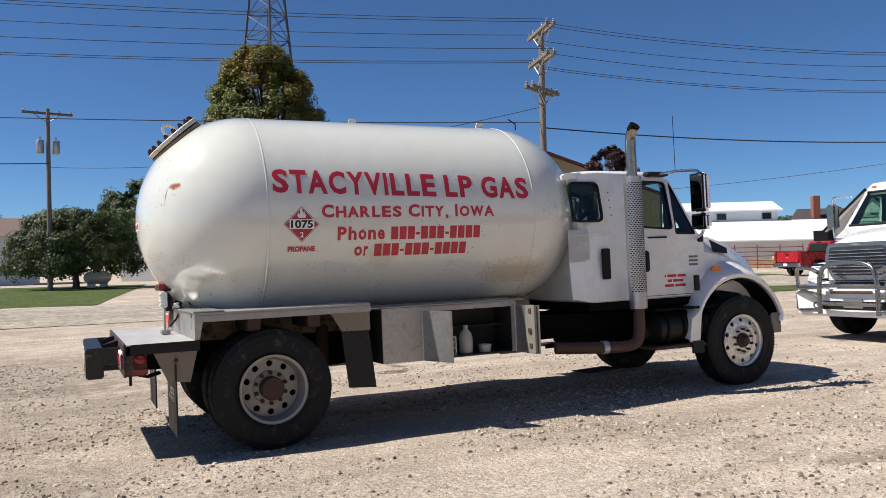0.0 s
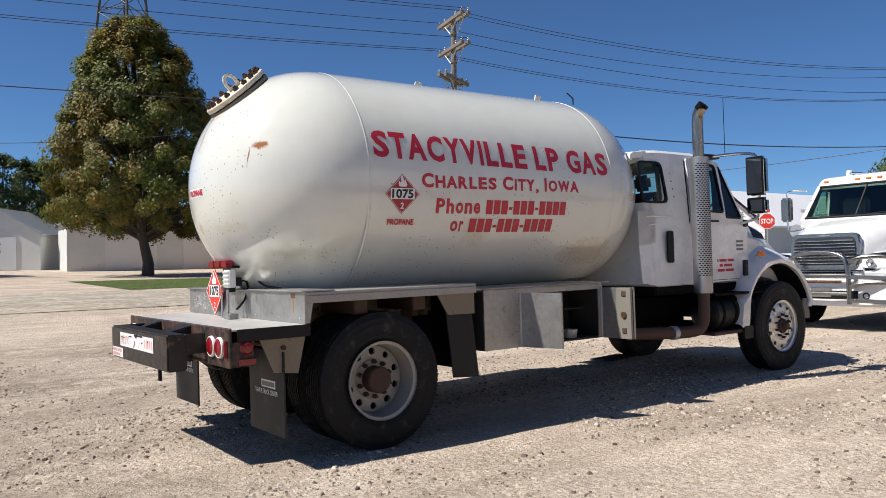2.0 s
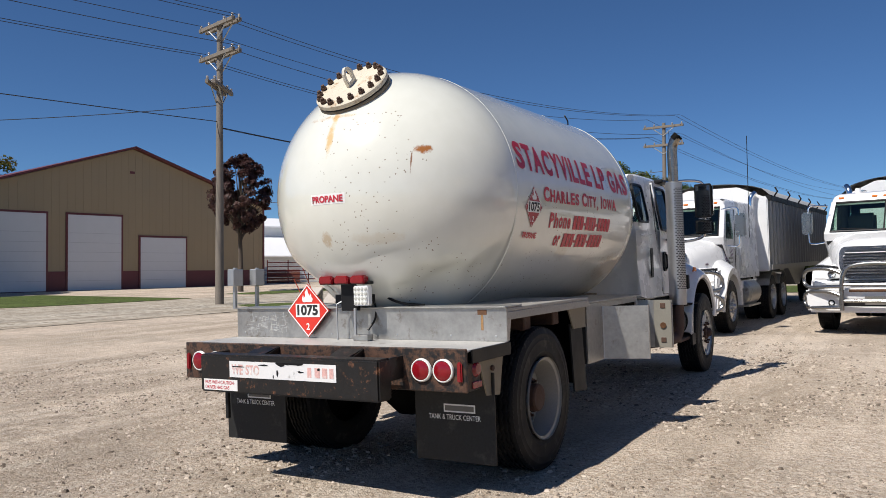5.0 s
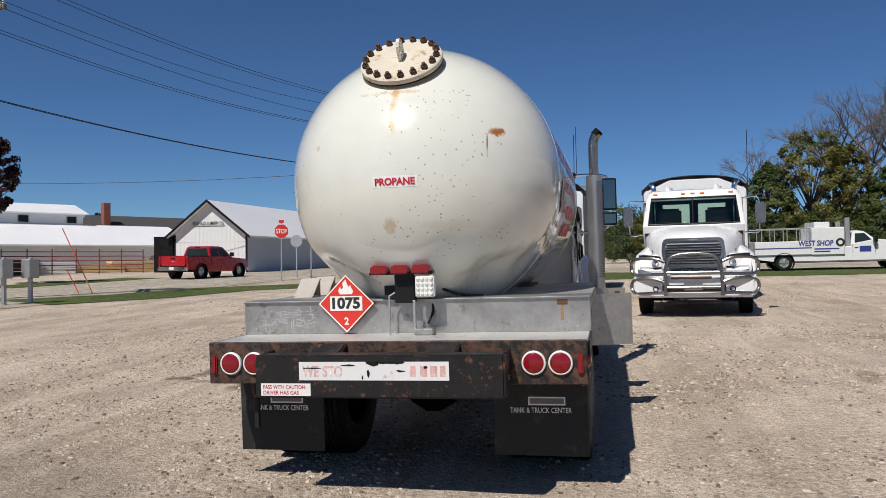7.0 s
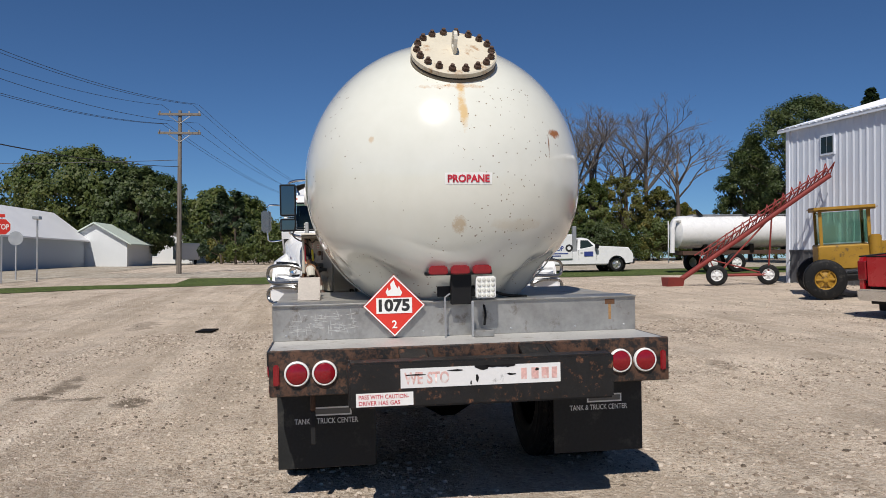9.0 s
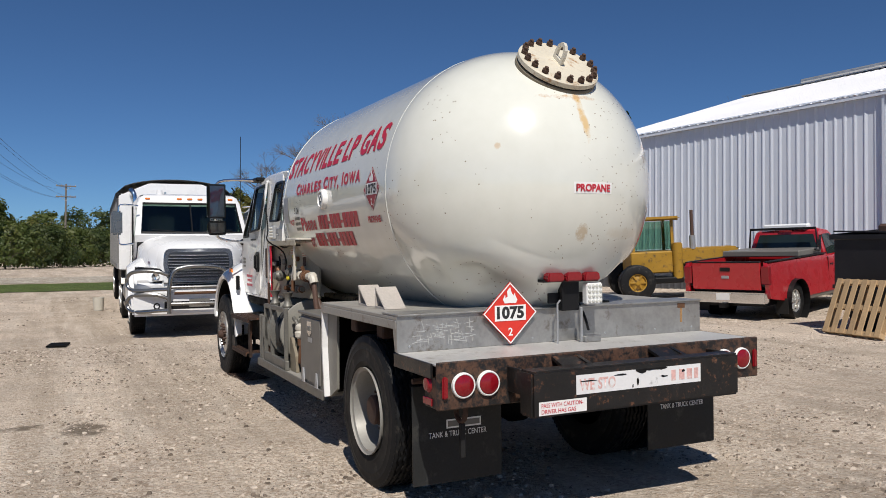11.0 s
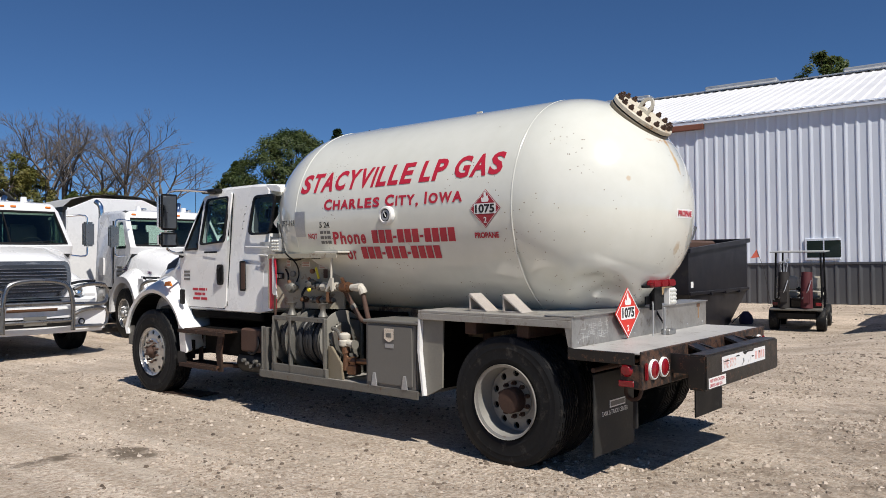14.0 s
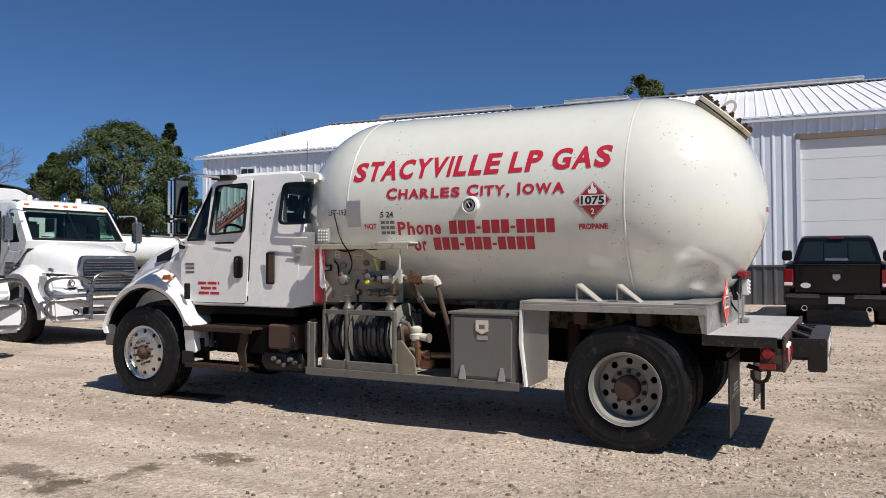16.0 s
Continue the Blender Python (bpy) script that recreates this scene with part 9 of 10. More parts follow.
# yellow wheeled tractor with a cab
def yard_tractor(at):
    t = thing("yellow_tractor", "old yellow wheeled tractor with a glazed cab", "tractor", at=at)
    part("hood", B(0.3, 2.1, -0.42, 0.42, 0.95, 1.42, 0.05, 2), M_yellow, t, smooth=True)
    part("engine", B(0.3, 1.9, -0.3, 0.3, 0.55, 0.95, 0.03), M_black, t)
    part("nose_grille", B(2.1, 2.14, -0.36, 0.36, 0.98, 1.38, 0.02), M_black, t)
    for y in (-0.3, 0.3):
        part("head_lamp", lathe([(0, 2.18), (0.08, 2.16), (0.08, 2.12)], 14, "x", (0, y, 1.28)), M_clearglass, t)
    cb = part("cab_base", B(-1.1, 0.25, -0.62, 0.62, 0.75, 1.38, 0.03), M_yellow, t)
    for x, y in ((-1.0, -0.55), (-1.0, 0.55), (0.15, -0.5), (0.15, 0.5)):
        part("cab_post", B(x - 0.04, x + 0.04, y - 0.04, y + 0.04, 1.38, 2.28), M_yellow, cb)
    part("cab_roof", B(-1.2, 0.35, -0.72, 0.72, 2.28, 2.40, 0.05, 2), M_yellow, cb, smooth=True)
    for a in (B(-0.95, 0.1, -0.53, -0.52, 1.42, 2.26), B(-0.95, 0.1, 0.52, 0.53, 1.42, 2.26), B(0.14, 0.15, -0.45, 0.45, 1.42, 2.26), B(-1.01, -1.0, -0.5, 0.5, 1.42, 2.26)):
        part("cab_glass", a, M_pane, cb).visible_shadow = False
    part("exhaust", tube([(0.8, -0.3, 1.4), (0.8, -0.3, 1.8)], 0.09, 12), M_galv, t)
    part("exhaust_pipe", tube([(0.8, -0.3, 1.8), (0.8, -0.3, 2.55)], 0.05, 10), M_rustpipe, t)
    part("lift_cylinder", C((0.26, -0.62, 0.55), (0.26, -0.62, 1.62), 0.15, seg=18, bevel=0.03), M_yellow, t, smooth=True)
    part("side_frame", B(-1.3, 2.2, -0.75, 0.75, 0.45, 0.62, 0.03), M_black, t)
    part("front_arm", prism([(1.2, 0.6), (1.6, 1.0), (1.8, 0.9), (1.7, 0.4)], -0.8, -0.65), M_rust, t)
    for x, r in ((-1.0, 0.52), (1.75, 0.40)):
        for s in (1, -1):
            simple_wheel(t, pose(x, s * 0.85, r, 0, 0, 0 if s > 0 else 180), r, 0.32, r * 0.5, M_yellow if r > 0.5 else M_black)
    return t


yard_tractor(on_lot(14.82, -5.39, -118))


# golf cart with two bags strapped to its rear
M_bag = mat("brown_bag_cloth", (0.022, 0.019, 0.018), 0.8, var=0.25, scale=9)
M_redbag = mat("red_bag_cloth", (0.085, 0.014, 0.018), 0.7, var=0.2, scale=9)


def golf_cart(at):
    """Origin on the ground at its middle, x forward."""
    t = thing("golf_cart", "dark golf cart with a pale canopy and two golf bags", "golf cart", at=at)
    part("chassis", B(-1.05, 1.1, -0.50, 0.50, 0.30, 0.48, 0.04), M_black, t)
    part("rear_body", B(-0.95, -0.30, -0.60, 0.60, 0.48, 0.80, 0.05, 2), M_blackcar, t, smooth=True)
    part("front_cowl", prism([(0.55, 0.48), (1.2, 0.48), (1.15, 0.75), (0.65, 1.0)], -0.58, 0.58, bevel=0.03), M_blackcar, t)
    part("bag_tray", B(-1.25, -0.95, -0.64, 0.64, 0.52, 0.57, 0.01), M_weathered, t, "grey rear bag tray")
    for y in (-0.30, 0.30):
        part("seat", B(-0.35, 0.15, y - 0.27, y + 0.27, 0.80, 0.93, 0.04, 2), M_plastic, t, "pale seat", smooth=True)
        part("seat_back", B(-0.46, -0.34, y - 0.27, y + 0.27, 0.98, 1.32, 0.04, 2), M_plastic, t, smooth=True)
        part("tail_lamp", B(-0.97, -0.94, y * 1.75 - 0.07, y * 1.75 + 0.07, 0.62, 0.70, 0.01), M_red, t)
    for x, y in ((-0.55, -0.58), (-0.55, 0.58), (0.75, -0.56), (0.75, 0.56)):
        part("canopy_post", tube([(x, y, 0.75), (x * 0.95, y * 0.95, 1.90)], 0.026, 8), M_black, t)
    part("canopy", B(-0.80, 0.95, -0.68, 0.68, 1.90, 1.93, 0.012, 2), M_tarp, t, "pale flat canopy", smooth=True)
    for y, m in ((0.30, M_bag), (-0.26, M_redbag)):
        bag = part("golf_bag", tube([(-1.12, y, 0.57), (-1.08, y, 0.95), (-0.98, y, 1.42)], [0.15, 0.145, 0.135], 16), m, t, "golf bag strapped upright", smooth=True)
        part("bag_pocket", B(-1.30, -1.16, y - 0.10, y + 0.10, 0.68, 1.02, 0.04, 2), m, bag, smooth=True)
        part("bag_strap", tube([(-1.26, y + 0.10, 0.80), (-1.30, y - 0.05, 1.0), (-1.18, y - 0.12, 1.25)], 0.012, 6), M_galv, bag)
        if y > 0:
            for k in range(6):
                a = 2 * math.pi * k / 6
                u, w = 0.07 * math.cos(a), 0.07 * math.sin(a)
                club = part("club", C((-0.98 + u, y + w, 1.40), (-0.90 + u * 1.5, y + w * 1.5, 1.62 + 0.02 * k), 0.007, seg=6), M_galv, bag)
                part("club_head", B(-0.95 + u * 1.5, -0.86 + u * 1.5, y + w * 1.5 - 0.03, y + w * 1.5 + 0.03, 1.60 + 0.02 * k, 1.65 + 0.02 * k, 0.01), M_galv, club)
    for x in (-0.72, 0.78):
        for s in (1, -1):
            simple_wheel(t, pose(x, s * 0.58, 0.28, 0, 0, 0 if s > 0 else 180), 0.28, 0.24, 0.15, M_rim_grey, 5)
    part("flag_rod", tube([(-1.0, 0.62, 0.6), (-1.05, 0.80, 1.55), (-1.05, 0.95, 1.95)], 0.006, 5), M_wire, t)
    fl = bmesh.new()
    fl.faces.new([fl.verts.new(q) for q in ((-1.05, 0.90, 1.80), (-1.05, 1.12, 1.78), (-1.05, 0.96, 2.0))])
    part("flag", fl, mat("orange_flag", (0.75, 0.16, 0.10), 0.6), t, "orange safety flag")
    return t


golf_cart(on_lot(3.32, -4.57, -80) @ Matrix.Diagonal((0.86, 0.82, 0.90, 1.0)))
bg = thing("cloth_bag", "dark blue cloth bag on the gravel", "bag", at=on_lot(4.64, -4.82, 20))
part("sack", lathe([(0, 0.30), (0.06, 0.29), (0.14, 0.20), (0.17, 0.08), (0.14, 0.0), (0, 0.0)], 14, "z"), mat("navy_cloth", (0.015, 0.018, 0.06), 0.8, var=0.3), bg, smooth=True)
part("bag_strap", tube([(0.05, 0, 0.28), (0.22, 0.05, 0.12), (0.32, 0.05, 0.02)], 0.012, 6, smooth_n=1), M_black, bg)


M_dumpster = mat("black_dumpster_steel", (0.012, 0.012, 0.016), 0.4, var=0.3, scale=2, dirt=(0.03, 0.027, 0.025), dirt_at=0.6, spec=0.35)


def dumpster(at):
    """A steel container: an upright box on a body that tapers in below."""
    t = thing("dumpster", "large black steel dumpster with a tapering base", "dumpster", at=at)
    up, low = (-0.825, 0.825, -1.8, 1.8), (-0.80, 0.80, -0.6, 1.25)      # upper and lower outlines

    def quad(pts, name):
        bm = bmesh.new()
        a = [bm.verts.new(p) for p in pts]
        bm.faces.new(a)
        part(name, bm, M_dumpster, t)
    for s in (-1, 1):
        x, xl = s * 0.825, s * 0.80
        quad([(x, up[2], 0.80), (x, up[3], 0.80), (x, up[3], 1.78), (x, up[2], 2.04)], "side_panel")
        quad([(xl, low[2], 0.0), (xl, low[3], 0.0), (x, up[3], 0.80), (x, up[2], 0.80)], "lower_side")
        part("side_rail", B(min(x, x + s * 0.05), max(x, x + s * 0.05), -1.8, 1.8, 0.79, 0.86, 0.006), M_dumpster, t)
        part("top_rail", prism([(-1.85, 1.97), (1.85, 1.70), (1.85, 1.80), (-1.85, 2.07)], min(x - s * 0.02, x + s * 0.07), max(x - s * 0.02, x + s * 0.07), "x"), M_dumpster, t)
        for y in (-1.2, -0.3, 0.6):
            part("rail_block", B(min(x, x + s * 0.09), max(x, x + s * 0.09), y, y + 0.14, 0.76, 0.82), M_dumpster, t)
    for s in (-1, 1):
        y, yl = s * 1.8, low[3] if s > 0 else low[2]
        quad([(-0.825, y, 0.80), (0.825, y, 0.80), (0.825, y, 1.78 if s > 0 else 2.04), (-0.825, y, 1.78 if s > 0 else 2.04)], "end_panel")
        quad([(-0.80, yl, 0.0), (0.80, yl, 0.0), (0.825, y, 0.80), (-0.825, y, 0.80)], "lower_end")
        part("end_rail", B(-0.86, 0.86, min(y, y + s * 0.05), max(y, y + s * 0.05), 1.70 if s > 0 else 1.96, 1.80 if s > 0 else 2.06, 0.01), M_dumpster, t)
    part("floor", B(-0.80, 0.80, low[2], low[3], 0.0, 0.03), M_dumpster, t)
    part("lid", prism([(-0.80, 1.80), (0.80, 1.84), (0.80, 1.87), (-0.80, 1.83)], 0.4, 1.86), M_dumpster, t, "flat black lid")
    part("load", B(-0.5, 0.6, -0.6, 0.9, 1.5, 2.0, 0.05), M_rustpipe, t)
    part("prop", tube([(0.2, -0.2, 1.6), (0.05, -0.5, 2.1), (0.0, -0.6, 2.35)], 0.05, 6), M_charcoal, t)
    part("label_bar", B(-0.83, -0.826, 1.55, 1.68, 0.95, 1.08), M_signwhite, t)
    return t


dumpster(on_lot(5.70, -3.80, 0))


def pallet(at):
    t = thing("wooden_pallet", "worn wooden pallet leaning on end", "pallet", at=at)
    for k in range(7):
        part("deck_board", B(-0.60 + k * 0.18, -0.60 + k * 0.18 + 0.11, 0.10, 0.12, 0, 1.02, 0.003), M_pallet, t)
    for z in (0.0, 0.46, 0.93):
        part("stringer", B(-0.60, 0.60, 0.0, 0.10, z, z + 0.09, 0.003), M_pallet, t)
    for k in (0, 3, 6):
        part("bottom_board", B(-0.60 + k * 0.18, -0.60 + k * 0.18 + 0.11, -0.02, 0.0, 0, 1.02, 0.003), M_pallet, t)
    return t


pallet(on_lot(5.70, -1.40, -6) @ pose(0, 0, 0, 22, 0, 0))

# white tank trailer behind the shed's corner
tt = thing("tank_trailer", "white round tank trailer on tandem wheels", "trailer", at=on_lot(33.2, -14.16, 91))
part("tank", lathe([(0, 5.5), (0.5, 5.45), (0.78, 5.3), (0.82, 5.1), (0.82, -5.1), (0.78, -5.3), (0.5, -5.45), (0, -5.5)], 40, "x", (0, 0, 2.02)), M_truckwhite, tt, "white tank shell", smooth=True)
part("walkway", B(-4.5, 4.5, -0.3, 0.3, 2.83, 2.90), M_galv, tt)
for x in (-3.5, -1.0, 1.5, 4.0):
    part("top_fin", prism([(x, 2.84), (x + 0.3, 2.84), (x + 0.45, 3.15), (x + 0.35, 3.15)], 0.35, 0.40), M_black, tt)
    part("saddle", B(x - 0.1, x + 0.1, -0.6, 0.6, 1.0, 1.4), M_frame, tt)
part("frame_beam", B(-5.2, 5.2, -0.55, 0.55, 0.88, 1.08), M_rustpipe, tt)
part("front_pipe", tube([(5.3, 0.5, 2.6), (5.7, 0.5, 2.6), (5.75, 0.5, 1.0)], 0.12, 10, smooth_n=1), M_truckwhite, tt)
part("ladder", tube([(5.55, -0.3, 0.5), (5.55, -0.3, 2.6)], 0.03, 6), M_truckwhite, tt)
for x in (2.6, 3.9, -3.5):
    for s in (1, -1):
        simple_wheel(tt, pose(x, s * 0.95, 0.48, 0, 0, 0 if s > 0 else 180), 0.48, 0.28, 0.26, M_truckwhite)

# red grain auger on wheels
au = thing("grain_auger", "long red wheeled grain auger, raised at an angle", "auger")
A0, A1 = Vector((22.0, -3.7, 0.72)), Vector((20.05, -8.12, 4.3))
M_redsteel = mat("faded_red_steel", (0.22, 0.03, 0.025), 0.6, var=0.25, scale=3)
part("auger_tube", C(A0, A1, 0.09, seg=16), M_redsteel, au)
for o in (Vector((0.25, 0, 0.42)), Vector((-0.25, 0, 0.42))):
    part("truss_rail", C(A0.lerp(A1, 0.12) + o, A1 + o * 0.6, 0.022, seg=8), M_redsteel, au)
for k in range(16):
    a, b = A0.lerp(A1, 0.12 + k * 0.055), A0.lerp(A1, 0.12 + (k + 1) * 0.055)
    for o in (Vector((0.25, 0, 0.42)), Vector((-0.25, 0, 0.42))):
        part("truss_strut", C(a, b + o, 0.018, seg=6), M_redsteel, au)
        part("truss_strut", C(b, b + o, 0.018, seg=6), M_redsteel, au)
part("hopper", prism([(-0.2, 0.0), (0.2, 0.0), (0.32, 0.32), (-0.32, 0.32)], -0.3, 0.3, m=Matrix.Translation(A0 + Vector((0.2, 0.2, -0.25)))), M_redsteel, au)
for (wx, wy) in ((21.6, -4.85), (21.3, -6.62)):
    zz = ground_z(wx, wy)
    w = simple_wheel(au, Matrix.Translation((wx, wy, zz + 0.36)) @ Matrix.Rotation(radians(64), 4, "Z"), 0.36, 0.22, 0.2, M_truckwhite)
    part("axle_leg", C((wx, wy, zz + 0.36), A0.lerp(A1, 0.62), 0.03, seg=8), M_redsteel, au)
    part("axle_leg", C((wx, wy, zz + 0.36), A0.lerp(A1, 0.2), 0.025, seg=8), M_redsteel, au)
part("axle", C((21.6, -4.85, ground_z(21.6, -4.85) + 0.36), (21.3, -6.62, ground_z(21.3, -6.62) + 0.36), 0.05, seg=8), M_redsteel, au)

# ---------------------------------------------------------------- trees
def tree(name, label, x, y, height, radius, trunk_h, leaf, n_leaf, leaf_size, seed, crown="round", bare=0.0, lean=0.0, trunk_r=None, category="tree", group="", squash=1.0):
    """Trunk, limbs and a crown of many small leaves in uneven clumps."""
    rng = random.Random(seed)
    z0 = ground_z(x, y)
    t = thing(name, label, category, group, at=Matrix.Translation((x, y, z0)))
    tr = trunk_r or height * 0.018
    top = height * (0.9 if crown != "bush" else 0.5)
    bm = tube([(0, 0, -0.15), (0.02, 0, trunk_h * 0.4), (lean * 0.3, 0.05, trunk_h), (lean, 0.1, top)], [tr * 1.25, tr, tr * 0.85, tr * 0.12], 10)
    part("trunk", bm, M_bark, t, smooth=True)
    clumps = []
    nc = 520 if n_leaf > 100000 else 300 if n_leaf > 40000 else 200 if n_leaf > 12000 else 110 if n_leaf > 4500 else 40
    grain = 0.46 if n_leaf > 12000 else 0.65 if n_leaf > 4500 else 1.0
    limb = bmesh.new()
    for i in range(nc):
        h = rng.random()
        a = rng.random() * 2 * math.pi
        if crown == "oval":
            env = math.sin(math.pi * min(1, (h * 0.92 + 0.10))) ** 0.62 * (1.0 - 0.42 * h)
        elif crown == "maple":
            env = float(np.interp(h, (0.0, 0.08, 0.28, 0.5, 0.7, 0.88, 1.0), (0.60, 0.95, 1.0, 0.82, 0.62, 0.44, 0.16)))
        elif crown == "cone":
            env = (1 - h) * 0.95 + 0.04
        elif crown == "bush":
            env = math.sqrt(max(0.05, 1 - (h * 0.9) ** 2))
        else:
            env = math.sqrt(max(0.03, 1 - (2 * h - 0.95) ** 2))
        rr = radius * env * (0.45 + 0.55 * math.sqrt(rng.random()))
        zc = trunk_h + (height - trunk_h) * (0.04 + 0.92 * h)
        c = Vector((rr * math.cos(a) + lean * h, rr * math.sin(a) * squash, zc))
        size = radius * grain * (0.18 + 0.19 * rng.random()) * (0.6 if crown == "cone" else 1.0) * (0.65 + 0.35 * env)
        clumps.append((c, size))
        base = Vector((lean * 0.3, 0.05, trunk_h * 0.8 + (zc - trunk_h) * 0.45))
        if i % (2 if nc < 100 else 4) == 0:
            midp = base.lerp(c, 0.55) + Vector((0, 0, 0.08 * radius))
            tube([base, midp, c], [tr * 0.34, tr * 0.2, tr * 0.05], 5, limb)
    tagged(part("crown_frame", limb, M_bark, t), kind="stuff")
    verts, faces = [], []
    mid_z = trunk_h + (height - trunk_h) * 0.4
    per = n_leaf // len(clumps)
    for c, size in clumps:
        for _ in range(per):
            d = Vector((rng.gauss(0, 1), rng.gauss(0, 1), rng.gauss(0, 0.8)))
            d = d.normalized() * size * (rng.random() ** 0.45)
            p = c + d
            out = Vector((p.x, p.y, (p.z - mid_z) * 0.8)).normalized()
            nrm = (out * 0.75 + d.normalized() * 0.45 + Vector((rng.uniform(-1, 1), rng.uniform(-1, 1), rng.uniform(-0.4, 1.2))) * 0.7).normalized()
            u = nrm.orthogonal().normalized()
            u.rotate(Matrix.Rotation(rng.random() * 6.28, 3, nrm))
            w = nrm.cross(u)
            s1 = leaf_size * (0.6 + 0.8 * rng.random())
            s2 = s1 * 0.55
            k = len(verts)
            if n_leaf > 100000:
                verts += [p - u * s1, p - w * s2 + u * s1 * 0.1, p + u * s1, p + w * s2 + u * s1 * 0.1]
                faces.append((k, k + 1, k + 2, k + 3))
            else:
                verts += [p - u * s1, p + u * s1 * 0.6 - w * s2 * 1.3, p + u * s1 * 0.6 + w * s2 * 1.3]
                faces.append((k, k + 1, k + 2))
    me = bpy.data.meshes.new("crown")
    me.from_pydata(verts, [], faces)
    me.materials.append(leaf)
    cr = new("crown", me)
    cr.parent = t
    tagged(cr, kind="stuff")
    return t


def bare_tree(x, y, height, radius, seed, label, start=0.35):
    rng = random.Random(seed)
    t = thing("bare_tree", label, "tree", "trees at the lot's end", at=Matrix.Translation((x, y, ground_z(x, y))))
    trunk = bmesh.new()
    tube([(0, 0, -0.15), (0.1, 0, height * start), (0.2, 0.1, height * 0.6)], [height * 0.02, height * 0.014, height * 0.008], 8, trunk)
    part("trunk", trunk, M_bark, t)
    br = bmesh.new()

    def grow(p, d, length, r, depth):
        q = p + d * length
        mid = p.lerp(q, 0.5) + Vector((rng.uniform(-1, 1), rng.uniform(-1, 1), 0)) * length * 0.06
        tube([p, mid, q], [r, r * 0.8, r * 0.55], 4, br)
        if depth == 0:
            return
        for _ in range(3 if depth > 2 else 4):
            nd = (d + Vector((rng.uniform(-1, 1), rng.uniform(-1, 1), rng.uniform(-0.35, 0.5))) * 0.85).normalized()
            grow(p.lerp(q, 0.55 + 0.45 * rng.random()), nd, length * rng.uniform(0.5, 0.75), r * 0.5, depth - 1)
    for i in range(9):
        a = rng.random() * 6.28
        d = Vector((math.cos(a) * 0.8, math.sin(a) * 0.8, 1.0)).normalized()
        grow(Vector((0.1, 0, height * (start + 0.25 * rng.random()))), d, height * 0.215, height * 0.0075, 4)
    tagged(part("branch_work", br, M_deadbark, t), kind="stuff")
    return t


tree("maple_tree", "tall maple with leaves turning orange, beside the road", 11.8, 47.8, 14.8, 5.2, 1.9, M_leaf_autumn, 150000, 0.088, 3, "maple", trunk_r=0.30, lean=-0.7)
tree("broadleaf_tree", "dense green tree behind the workshop", 29.8, 69.9, 13.8, 5.6, 2.5, M_leaf_autumn, 60000, 0.15, 5, "round")
tree("broadleaf_tree", "green tree rising beside the workshop roof", 17.9, 74.9, 9.5, 4.5, 2.0, M_leaf_dark, 13000, 0.19, 6, "round")
tree("yard_tree", "low spreading dark tree behind the power pole", 0.9, 54.5, 4.9, 4.1, 0.9, M_leaf_dark, 42000, 0.08, 8, "bush", trunk_r=0.2)
tree("broadleaf_tree", "green tree beyond the low buildings", 9.2, 82.5, 10.3, 6.0, 2.0, M_leaf_dark, 40000, 0.14, 9, "round")
tree("red_leaved_tree", "dark red-leaved tree across the road", 26.8, 34.5, 7.3, 1.55, 3.0, M_leaf_red, 16000, 0.08, 15, "round")
tree("broadleaf_tree", "dark tree beyond the garages", -23.6, 85.9, 9.0, 5.5, 2.0, M_leaf_dark, 14000, 0.18, 10, "round")
bare_tree(-11.6, 85.7, 11.0, 5.0, 61, "bare grey tree beyond the garages", 0.3)
tree("broadleaf_tree", "broad green tree beyond the lumber shed", 85.8, 33.6, 12.6, 8.5, 2.0, M_leaf, 44000, 0.18, 11, "round")
tree("broadleaf_tree", "round dark tree beyond the lumber shed", 81.7, 27.1, 10.2, 5.6, 1.2, M_leaf_dark, 34000, 0.18, 12, "round")
tree("broadleaf_tree", "green tree along the far street", 108.3, 21.6, 10.5, 6.5, 1.2, M_leaf, 14000, 0.26, 13, "round")
tree("broadleaf_tree", "green tree along the far street", 122.6, 22.1, 10.0, 7.0, 1.2, M_leaf, 14000, 0.26, 14, "round")
# thicket at the end of the lot
for i, (x, y, h, r, lf) in enumerate(((57.4, 1.7, 5.4, 2.8, M_leaf_olive), (59.5, -2.2, 6.4, 2.9, M_leaf_olive), (57.6, -5.2, 7.4, 2.6, M_leaf), (58.5, -8.4, 9.6, 3.2, M_leaf_olive), (61.6, -11.9, 9.0, 3.4, M_leaf_olive), (58.6, -13.8, 7.0, 2.6, M_leaf), (59.4, -16.9, 7.2, 3.0, M_leaf_olive), (62.5, -21.3, 6.6, 3.0, M_leaf_olive), (63.6, -24.3, 5.2, 2.4, M_leaf_autumn), (64.6, -34, 7.5, 4.0, M_leaf))):
    tree("thicket_tree", "overgrown olive-green tree in the thicket", x, y, h, r, 0.8, lf, 15000, 0.10, 20 + i, "bush" if i % 3 == 0 else "oval", group="trees at the lot's end")
for i, (x, y, h) in enumerate(((61.5, -5.4, 9.5), (63.6, -11.4, 14.3), (64.5, -15.8, 15.0), (62.5, -20.2, 14.6), (63.6, -18.7, 14.0), (59.4, -21.7, 12.6), (61.6, -13.3, 13.5))):
    bare_tree(x, y, h, 4, 40 + i, "leafless tree rising from the thicket")
